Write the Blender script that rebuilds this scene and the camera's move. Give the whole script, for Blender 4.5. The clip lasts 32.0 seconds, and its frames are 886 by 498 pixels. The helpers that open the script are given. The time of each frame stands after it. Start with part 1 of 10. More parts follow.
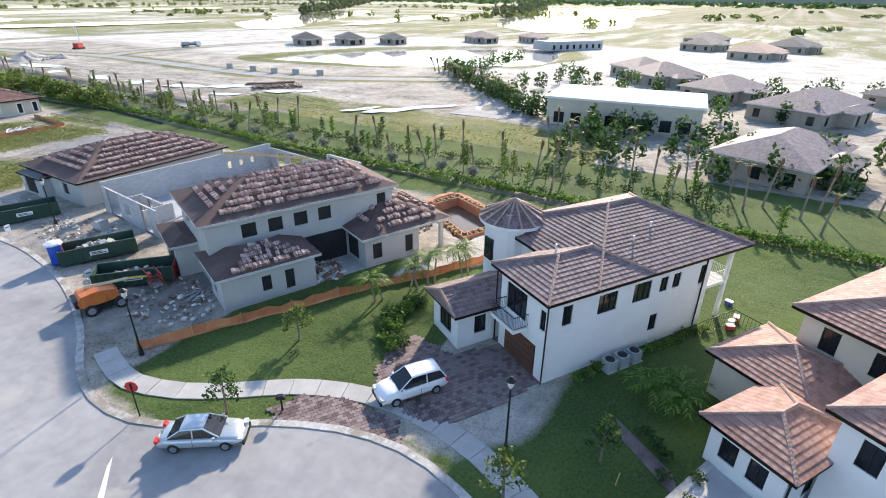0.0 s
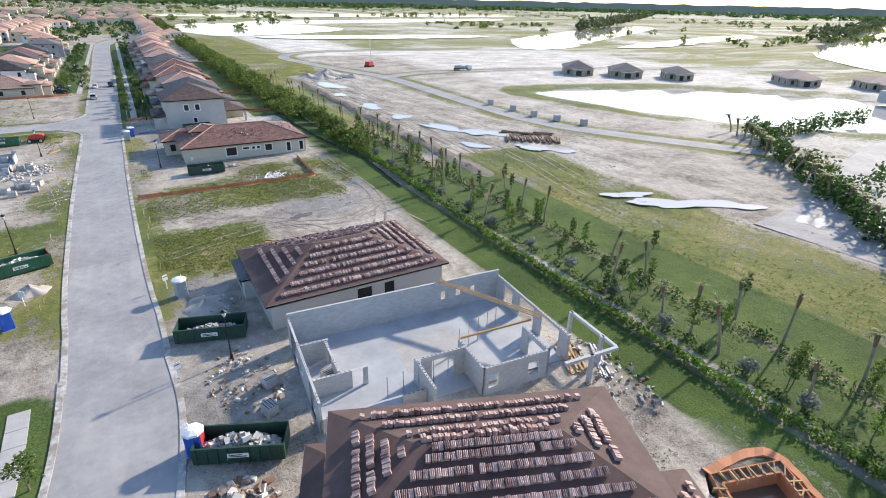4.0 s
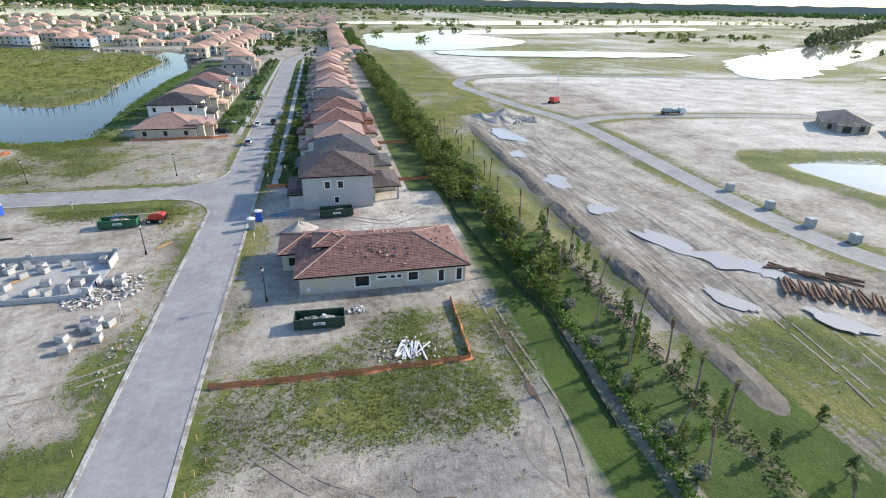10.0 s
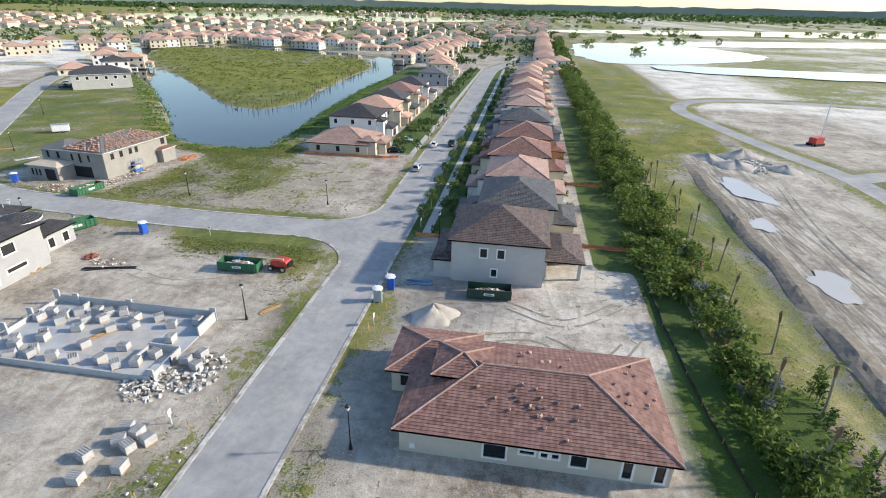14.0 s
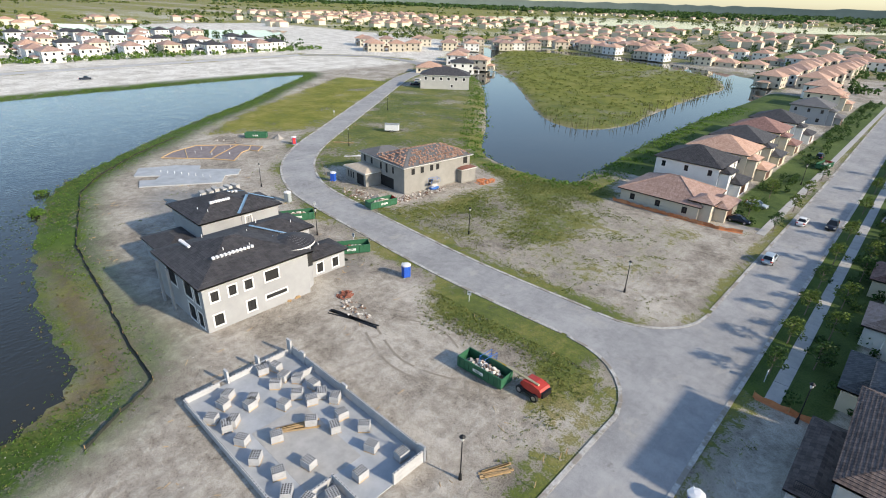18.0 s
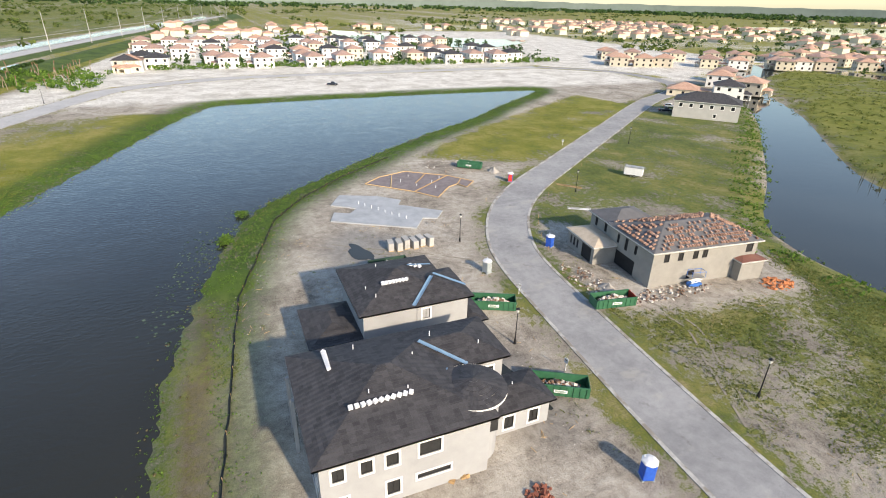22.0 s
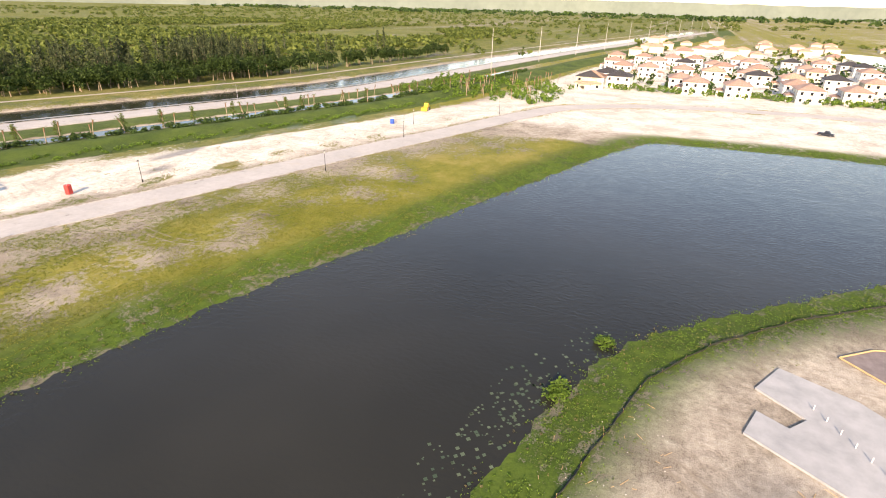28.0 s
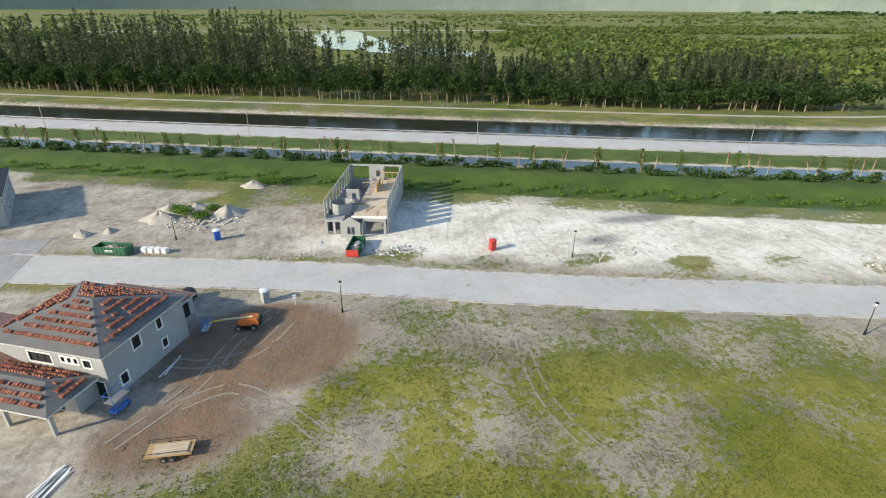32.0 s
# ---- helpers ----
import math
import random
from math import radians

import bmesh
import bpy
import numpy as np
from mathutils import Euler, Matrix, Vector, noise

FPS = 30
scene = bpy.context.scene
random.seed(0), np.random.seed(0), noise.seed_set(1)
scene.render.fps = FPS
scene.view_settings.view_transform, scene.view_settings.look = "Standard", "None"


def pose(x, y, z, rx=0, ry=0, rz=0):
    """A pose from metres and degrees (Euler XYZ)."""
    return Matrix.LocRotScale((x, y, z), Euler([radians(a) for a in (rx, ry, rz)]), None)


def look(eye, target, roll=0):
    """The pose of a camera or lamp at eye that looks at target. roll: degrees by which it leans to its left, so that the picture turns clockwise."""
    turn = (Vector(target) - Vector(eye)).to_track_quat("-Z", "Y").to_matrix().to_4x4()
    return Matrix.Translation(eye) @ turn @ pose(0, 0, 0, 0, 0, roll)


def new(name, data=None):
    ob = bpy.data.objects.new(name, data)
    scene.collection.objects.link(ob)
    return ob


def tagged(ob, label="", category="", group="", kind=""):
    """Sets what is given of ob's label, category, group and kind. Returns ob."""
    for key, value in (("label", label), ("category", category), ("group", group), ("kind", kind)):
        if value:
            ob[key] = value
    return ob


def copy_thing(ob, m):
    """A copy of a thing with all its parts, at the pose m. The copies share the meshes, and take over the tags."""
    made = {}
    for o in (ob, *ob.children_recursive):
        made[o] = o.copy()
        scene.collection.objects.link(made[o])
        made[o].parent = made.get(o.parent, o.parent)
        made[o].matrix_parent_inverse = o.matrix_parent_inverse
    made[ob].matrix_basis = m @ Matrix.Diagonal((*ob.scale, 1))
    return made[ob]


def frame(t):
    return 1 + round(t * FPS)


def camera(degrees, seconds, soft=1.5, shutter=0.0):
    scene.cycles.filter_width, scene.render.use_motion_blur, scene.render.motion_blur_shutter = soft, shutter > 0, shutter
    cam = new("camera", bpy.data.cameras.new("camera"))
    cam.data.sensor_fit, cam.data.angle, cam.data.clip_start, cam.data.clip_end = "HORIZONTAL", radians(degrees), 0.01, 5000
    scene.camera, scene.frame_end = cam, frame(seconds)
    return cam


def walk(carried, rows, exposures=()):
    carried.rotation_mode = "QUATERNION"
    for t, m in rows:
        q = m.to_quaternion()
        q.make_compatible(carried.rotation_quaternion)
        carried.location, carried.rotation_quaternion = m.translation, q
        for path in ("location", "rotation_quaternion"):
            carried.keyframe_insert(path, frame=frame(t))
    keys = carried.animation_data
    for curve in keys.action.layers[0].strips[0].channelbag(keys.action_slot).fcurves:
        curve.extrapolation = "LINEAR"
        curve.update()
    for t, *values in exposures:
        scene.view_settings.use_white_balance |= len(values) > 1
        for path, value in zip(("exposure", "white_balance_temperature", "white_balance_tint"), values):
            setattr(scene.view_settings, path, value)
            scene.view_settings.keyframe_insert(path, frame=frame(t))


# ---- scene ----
# camera: seconds, x, y, z, then the turns of pose()
cam = camera(81.03, 32.0, soft=1.0)
PATH = [
    (0.0, -8.71, -92.35, 23.23, 64.14, -0.54, -57.78),
    (0.5, -5.65, -90.96, 23.39, 64.09, -0.86, -43.49),
    (1.0, -2.91, -88.97, 23.85, 64.13, -1.07, -40.72),
    (1.5, -0.55, -86.51, 24.72, 64.24, -1.18, -40.17),
    (2.0, 1.54, -83.66, 25.82, 64.34, -1.23, -39.87),
    (2.5, 3.68, -80.79, 26.95, 64.41, -1.21, -36.19),
    (3.0, 5.73, -77.54, 28.12, 64.48, -1.19, -33.99),
    (3.5, 7.89, -74.55, 29.35, 64.55, -1.20, -33.10),
    (4.0, 9.94, -71.34, 30.55, 64.60, -1.25, -30.38),
    (4.5, 11.80, -67.78, 31.68, 64.61, -1.35, -24.47),
    (6.5, 15.89, -52.11, 36.96, 63.89, -1.47, -14.02),
    (7.0, 16.94, -48.25, 37.59, 63.94, -1.38, -13.55),
    (7.5, 18.12, -44.44, 38.19, 64.02, -1.29, -13.22),
    (8.0, 19.21, -40.59, 38.70, 64.10, -1.22, -12.91),
    (8.5, 20.29, -36.75, 39.04, 64.15, -1.18, -12.68),
    (9.0, 21.00, -32.83, 39.16, 64.19, -1.19, -12.69),
    (9.5, 22.06, -28.93, 39.06, 64.32, -1.17, -12.46),
    (10.0, 22.94, -25.02, 38.89, 64.48, -1.11, -12.32),
    (10.5, 23.90, -21.10, 38.81, 64.61, -1.03, -12.23),
    (11.0, 24.96, -17.10, 38.79, 64.70, -0.94, -11.99),
    (11.5, 25.82, -13.19, 38.78, 64.74, -0.92, -10.06),
    (12.0, 26.39, -9.20, 38.80, 64.72, -1.02, -6.27),
    (12.5, 26.53, -5.11, 38.82, 64.71, -1.11, 0.21),
    (13.0, 26.48, -1.13, 38.76, 64.76, -1.11, 1.26),
    (13.5, 26.65, 2.99, 38.69, 64.78, -1.10, 4.22),
    (14.0, 26.42, 6.95, 38.69, 64.76, -1.18, 9.04),
    (14.5, 25.67, 11.07, 38.87, 64.69, -1.30, 11.99),
    (15.0, 25.10, 14.66, 39.27, 64.56, -1.42, 16.26),
    (15.5, 24.22, 18.52, 39.66, 64.40, -1.52, 23.79),
    (17.5, 15.91, 30.39, 40.22, 64.42, -1.89, 39.45),
    (18.0, 13.43, 34.30, 40.03, 64.33, -1.64, 43.32),
    (18.5, 10.46, 37.38, 40.05, 64.29, -1.53, 47.41),
    (19.0, 7.10, 40.02, 40.12, 64.27, -1.48, 50.84),
    (19.5, 3.60, 42.82, 40.07, 64.27, -1.37, 54.49),
    (20.0, 0.39, 45.40, 40.06, 64.28, -1.26, 58.83),
    (20.5, -3.30, 47.42, 40.11, 64.30, -1.30, 62.98),
    (21.0, -7.40, 48.87, 40.09, 64.36, -1.40, 65.14),
    (21.5, -11.33, 50.20, 40.02, 64.47, -1.40, 65.95),
    (22.0, -15.54, 52.05, 40.00, 64.51, -1.32, 67.34),
    (22.5, -19.47, 53.82, 40.06, 64.39, -1.41, 74.19),
    (23.0, -24.36, 55.02, 40.16, 64.20, -1.68, 80.96),
    (23.5, -28.61, 55.40, 40.25, 64.16, -1.86, 83.24),
    (24.0, -32.89, 55.66, 40.26, 64.23, -1.85, 84.21),
    (24.5, -36.98, 55.98, 40.22, 64.27, -1.78, 88.36),
    (25.0, -41.24, 56.21, 40.19, 64.25, -1.70, 91.94),
    (25.5, -45.63, 56.55, 40.12, 64.23, -1.62, 96.22),
    (27.5, -55.80, 57.54, 40.92, 64.66, -1.13, 110.50),
    (28.0, -60.07, 56.15, 40.86, 64.74, -1.23, 114.31),
    (28.5, -63.92, 54.18, 41.08, 64.76, -1.24, 118.27),
    (29.0, -67.48, 52.31, 41.43, 64.71, -1.15, 124.13),
    (29.5, -70.96, 50.07, 41.63, 64.65, -1.15, 129.20),
    (30.0, -74.54, 47.23, 41.80, 64.68, -1.19, 133.15),
    (30.5, -80.86, 41.90, 42.10, 64.74, -1.01, 140.96),
    (31.0, -87.19, 35.16, 42.34, 64.74, -0.76, 148.69),
    (31.5, -91.87, 27.00, 42.49, 64.72, -0.56, 157.82),
    (32.0, -96.06, 18.14, 42.59, 64.72, -0.25, 165.74),
]
EXPOSURES = [(0, 1.26, 6800, 13), (3, 1.1, 6750, 13), (8, 0.84, 6500, 10), (13, 0.94, 6800, 10), (15, 0.8, 6800, 8), (19, 0.74, 7100, 11), (23, 0.95, 7700, 13), (25, 1.1, 8400, 16), (28, 1.32, 9300, 22), (30, 1.44, 10300, 28), (31, 1.14, 9500, 17), (31.4, 0.76, 7000, 5), (32, 0.82, 7300, 5)]
walk(cam, [(t, pose(*r)) for t, *r in PATH], EXPOSURES)

# ---- world and sun: low evening sun from the +x side ----
SUN_AZ, SUN_EL = 76.0, 25.5
world = bpy.data.worlds.new("sky")
scene.world = world
world.use_nodes = True
wn = world.node_tree.nodes
sky = wn.new("ShaderNodeTexSky")
sky.sky_type = 'NISHITA'
sky.sun_disc = False
sky.sun_elevation = radians(SUN_EL)
sky.sun_rotation = radians(SUN_AZ)
sky.dust_density = 0.6
sky.ozone_density = 3.0
world.node_tree.links.new(sky.outputs[0], wn["Background"].inputs[0])
wn["Background"].inputs[1].default_value = 0.14
sun_data = bpy.data.lights.new("sun", 'SUN')
sun_data.energy = 3.3
sun_data.angle = radians(2.0)
sun_data.color = (1.0, 0.9, 0.76)
sun = new("sun", sun_data)
_az, _el = radians(SUN_AZ), radians(SUN_EL)
sun.matrix_world = look((0, 0, 300), (-math.sin(_az) * math.cos(_el) * 100, -math.cos(_az) * math.cos(_el) * 100, 300 - math.sin(_el) * 100))

# ---- materials ----


def nodes_of(name):
    m = bpy.data.materials.new(name)
    m.use_nodes = True
    nt = m.node_tree
    return m, nt, nt.nodes["Principled BSDF"]


def add(nt, kind, **props):
    n = nt.nodes.new(kind)
    for k, v in props.items():
        if k == "op":
            n.operation = v
        elif k == "blend":
            n.data_type = 'RGBA'
            n.blend_type = v
        elif k == "layer":
            n.attribute_name = v
    return n


def noise_at(nt, scale, detail=4.0, rough=0.6, world_space=True, stretch=None):
    n = add(nt, "ShaderNodeTexNoise")
    n.inputs["Scale"].default_value = scale
    n.inputs["Detail"].default_value = detail
    n.inputs["Roughness"].default_value = rough
    if world_space:
        g = add(nt, "ShaderNodeNewGeometry")
        src = g.outputs["Position"]
    else:
        src = add(nt, "ShaderNodeTexCoord").outputs["Object"]
    if stretch:
        mp = add(nt, "ShaderNodeMapping")
        mp.inputs["Scale"].default_value = stretch
        nt.links.new(src, mp.inputs["Vector"])
        src = mp.outputs[0]
    nt.links.new(src, n.inputs["Vector"])
    return n


def ramp(nt, src, stops):
    r = add(nt, "ShaderNodeValToRGB")
    el = r.color_ramp.elements
    while len(el) < len(stops):
        el.new(0.5)
    for e, (p, c) in zip(el, stops):
        e.position = p
        e.color = (*c, 1) if len(c) == 3 else c
    nt.links.new(src, r.inputs[0])
    return r


def mix(nt, fac, a, b, blend='MIX'):
    m = add(nt, "ShaderNodeMix", blend=blend)
    for sock, v in ((m.inputs[0], fac), (m.inputs[6], a), (m.inputs[7], b)):
        if isinstance(v, (int, float)):
            sock.default_value = v
        elif isinstance(v, tuple):
            sock.default_value = (*v, 1)
        else:
            nt.links.new(v, sock)
    return m.outputs[2]


def calc(nt, op, a, b=0.0):
    n = add(nt, "ShaderNodeMath", op=op)
    for i, v in enumerate((a, b)):
        if isinstance(v, (int, float)):
            n.inputs[i].default_value = v
        else:
            nt.links.new(v, n.inputs[i])
    return n.outputs[0]


def bump(nt, bsdf, height, strength=0.3, distance=0.05):
    b = add(nt, "ShaderNodeBump")
    b.inputs["Strength"].default_value = strength
    b.inputs["Distance"].default_value = distance
    nt.links.new(height, b.inputs["Height"])
    nt.links.new(b.outputs[0], bsdf.inputs["Normal"])


def surface(name, dark, light, scale=3.0, rough=0.8, metal=0.0, fine=40.0, relief=0.15, by_object=0.0, island=0.0, spec=0.5, stretch=None):
    """Grain and stains between two colours, on world-size noise."""
    m, nt, b = nodes_of(name)
    big = noise_at(nt, scale, 5, 0.65, stretch=stretch)
    small = noise_at(nt, fine, 3, 0.6)
    f = calc(nt, 'ADD', calc(nt, 'MULTIPLY', big.outputs[0], 0.7), calc(nt, 'MULTIPLY', small.outputs[0], 0.3))
    if by_object:
        f = calc(nt, 'ADD', f, calc(nt, 'MULTIPLY', calc(nt, 'SUBTRACT', add(nt, "ShaderNodeObjectInfo").outputs["Random"], 0.5), by_object))
    if island:
        f = calc(nt, 'ADD', f, calc(nt, 'MULTIPLY', calc(nt, 'SUBTRACT', add(nt, "ShaderNodeNewGeometry").outputs["Random Per Island"], 0.5), island))
    c = ramp(nt, f, [(0.3, dark), (0.72, light)])
    nt.links.new(c.outputs[0], b.inputs["Base Color"])
    b.inputs["Roughness"].default_value = rough
    b.inputs["Metallic"].default_value = metal
    b.inputs["Specular IOR Level"].default_value = spec
    if relief:
        bump(nt, b, small.outputs[0], relief, 0.04)
    return m


def leafy(name, dark, light, spread=0.9):
    """Leaves that differ from one another and let some light through."""
    m, nt, b = nodes_of(name)
    g = add(nt, "ShaderNodeNewGeometry")
    n = noise_at(nt, 0.15, 3)
    f = calc(nt, 'ADD', calc(nt, 'MULTIPLY', g.outputs["Random Per Island"], spread), calc(nt, 'MULTIPLY', calc(nt, 'SUBTRACT', n.outputs[0], 0.5), 0.9))
    c = ramp(nt, f, [(0.05, dark), (0.95, light)])
    nt.links.new(c.outputs[0], b.inputs["Base Color"])
    b.inputs["Roughness"].default_value = 0.6
    b.inputs["Specular IOR Level"].default_value = 0.25
    t = add(nt, "ShaderNodeBsdfTranslucent")
    nt.links.new(c.outputs[0], t.inputs[0])
    x = add(nt, "ShaderNodeMixShader")
    x.inputs[0].default_value = 0.42
    out = nt.nodes["Material Output"]
    nt.links.new(b.outputs[0], x.inputs[1])
    nt.links.new(t.outputs[0], x.inputs[2])
    nt.links.new(x.outputs[0], out.inputs[0])
    return m


def glass_pane(name="dark_glass", col=(0.015, 0.018, 0.022)):
    m, nt, b = nodes_of(name)
    b.inputs["Base Color"].default_value = (*col, 1)
    b.inputs["Roughness"].default_value = 0.06
    n = noise_at(nt, 0.7, 2)
    bump(nt, b, n.outputs[0], 0.03, 0.05)
    return m


def water_mat(name, deep, shallow, wave=0.5, rough=0.06, strength=0.12):
    m, nt, b = nodes_of(name)
    big = noise_at(nt, 0.02, 3)
    c = ramp(nt, big.outputs[0], [(0.35, deep), (0.7, shallow)])
    nt.links.new(c.outputs[0], b.inputs["Base Color"])
    b.inputs["Roughness"].default_value = rough
    b.inputs["IOR"].default_value = 1.36
    w = noise_at(nt, wave, 3, 0.55, stretch=(1.0, 0.55, 1.0))
    w2 = noise_at(nt, wave * 0.13, 2, 0.5)
    h = calc(nt, 'MULTIPLY', w.outputs[0], calc(nt, 'ADD', w2.outputs[0], 0.2))
    bump(nt, b, h, strength, 0.6)
    return m


def tile_mat(name, dark, light, course=0.34, wave=0.3):
    """Clay roof tiles seen from afar: courses follow height, waves follow the slope."""
    m, nt, b = nodes_of(name)
    g = add(nt, "ShaderNodeNewGeometry")
    sep = add(nt, "ShaderNodeSeparateXYZ")
    nt.links.new(g.outputs["Position"], sep.inputs[0])
    nrm = add(nt, "ShaderNodeSeparateXYZ")
    nt.links.new(g.outputs["True Normal"], nrm.inputs[0])
    along = calc(nt, 'ADD', calc(nt, 'MULTIPLY', sep.outputs[0], nrm.outputs[1]), calc(nt, 'MULTIPLY', calc(nt, 'MULTIPLY', sep.outputs[1], nrm.outputs[0]), -1.0))
    ripple = calc(nt, 'SINE', calc(nt, 'MULTIPLY', along, 6.283 / wave * 2.5))
    saw = calc(nt, 'FRACT', calc(nt, 'MULTIPLY', sep.outputs[2], 1 / (course * 0.4)))
    n1 = noise_at(nt, 0.9, 4)
    n2 = noise_at(nt, 9.0, 2)
    f = calc(nt, 'ADD', calc(nt, 'MULTIPLY', n1.outputs[0], 0.55), calc(nt, 'MULTIPLY', n2.outputs[0], 0.45))
    f = calc(nt, 'ADD', f, calc(nt, 'MULTIPLY', calc(nt, 'SUBTRACT', add(nt, "ShaderNodeObjectInfo").outputs["Random"], 0.5), 0.12))
    f = calc(nt, 'ADD', f, calc(nt, 'MULTIPLY', calc(nt, 'SUBTRACT', g.outputs["Random Per Island"], 0.5), 0.1))
    cell = add(nt, "ShaderNodeCombineXYZ")
    nt.links.new(calc(nt, 'FLOOR', calc(nt, 'MULTIPLY', along, 2.5 / wave)), cell.inputs[0])
    nt.links.new(calc(nt, 'FLOOR', calc(nt, 'MULTIPLY', sep.outputs[2], 1 / (course * 0.387))), cell.inputs[1])
    white = add(nt, "ShaderNodeTexWhiteNoise")
    nt.links.new(cell.outputs[0], white.inputs["Vector"])
    f = calc(nt, 'ADD', f, calc(nt, 'MULTIPLY', calc(nt, 'SUBTRACT', white.outputs["Value"], 0.5), 0.3))
    c = ramp(nt, f, [(0.3, dark), (0.72, light)])
    nt.links.new(c.outputs[0], b.inputs["Base Color"])
    b.inputs["Roughness"].default_value = 0.75
    h = calc(nt, 'ADD', calc(nt, 'MULTIPLY', ripple, 0.5), calc(nt, 'MULTIPLY', saw, 0.12))
    bump(nt, b, h, 0.32, 0.05)
    return m


def block_mat(name, dark, light):
    """Bare concrete blocks with mortar joints, 0.4 x 0.2 m."""
    m, nt, b = nodes_of(name)
    g = add(nt, "ShaderNodeNewGeometry")
    sep = add(nt, "ShaderNodeSeparateXYZ")
    nt.links.new(g.outputs["Position"], sep.inputs[0])
    cmb = add(nt, "ShaderNodeCombineXYZ")
    nt.links.new(calc(nt, 'ADD', sep.outputs[0], sep.outputs[1]), cmb.inputs[0])
    nt.links.new(sep.outputs[2], cmb.inputs[1])
    br = add(nt, "ShaderNodeTexBrick")
    nt.links.new(cmb.outputs[0], br.inputs["Vector"])
    br.inputs["Scale"].default_value = 1.0
    br.inputs["Brick Width"].default_value = 0.4
    br.inputs["Row Height"].default_value = 0.2
    br.inputs["Mortar Size"].default_value = 0.012
    br.inputs["Color1"].default_value = (*dark, 1)
    br.inputs["Color2"].default_value = (*light, 1)
    br.inputs["Mortar"].default_value = (*[v * 1.12 for v in light], 1)
    n = noise_at(nt, 0.5, 5, 0.7)
    col = mix(nt, 0.5, br.outputs[0], ramp(nt, n.outputs[0], [(0.3, dark), (0.7, light)]).outputs[0])
    nt.links.new(col, b.inputs["Base Color"])
    b.inputs["Roughness"].default_value = 0.9
    bump(nt, b, br.outputs["Fac"], -0.2, 0.02)
    return m


def road_mat(name, dark, light):
    """Worn asphalt: fine grit, pale dusty wear, dark damp stains and spilt soil."""
    m, nt, b = nodes_of(name)
    big, mid, grit = noise_at(nt, 0.11, 5, 0.62), noise_at(nt, 0.8, 6, 0.7), noise_at(nt, 22.0, 2, 0.6)
    lane = noise_at(nt, 0.5, 4, 0.65, stretch=(1.8, 0.12, 1))
    f = calc(nt, 'ADD', calc(nt, 'MULTIPLY', big.outputs[0], 0.35), calc(nt, 'ADD', calc(nt, 'MULTIPLY', mid.outputs[0], 0.25), calc(nt, 'ADD', calc(nt, 'MULTIPLY', lane.outputs[0], 0.08), calc(nt, 'MULTIPLY', grit.outputs[0], 0.32))))
    c = ramp(nt, f, [(0.38, dark), (0.6, light)]).outputs[0]
    stain = noise_at(nt, 0.3, 7, 0.72)
    c = mix(nt, ramp(nt, stain.outputs[0], [(0.61, (0, 0, 0)), (0.68, (0.55, 0.55, 0.55))]).outputs[0], c, (0.15, 0.14, 0.13))
    dust = noise_at(nt, 0.2, 6, 0.7, stretch=(1, 0.6, 3))
    c = mix(nt, ramp(nt, dust.outputs[0], [(0.56, (0, 0, 0)), (0.66, (0.45, 0.45, 0.45))]).outputs[0], c, (0.46, 0.43, 0.38))
    nt.links.new(c, b.inputs["Base Color"])
    b.inputs["Roughness"].default_value = 0.85
    bump(nt, b, grit.outputs[0], 0.1, 0.03)
    return m


def kerb_mat():
    """Pale concrete, soiled in places by sand and damp."""
    m, nt, b = nodes_of("kerb_concrete")
    n1, n2 = noise_at(nt, 0.35, 6, 0.7), noise_at(nt, 3.0, 4, 0.65)
    c = ramp(nt, n2.outputs[0], [(0.35, (0.36, 0.35, 0.33)), (0.65, (0.56, 0.55, 0.52))]).outputs[0]
    c = mix(nt, ramp(nt, n1.outputs[0], [(0.47, (0, 0, 0)), (0.56, (0.8, 0.8, 0.8))]).outputs[0], c, (0.23, 0.2, 0.16))
    nt.links.new(c, b.inputs["Base Color"])
    b.inputs["Roughness"].default_value = 0.9
    return m


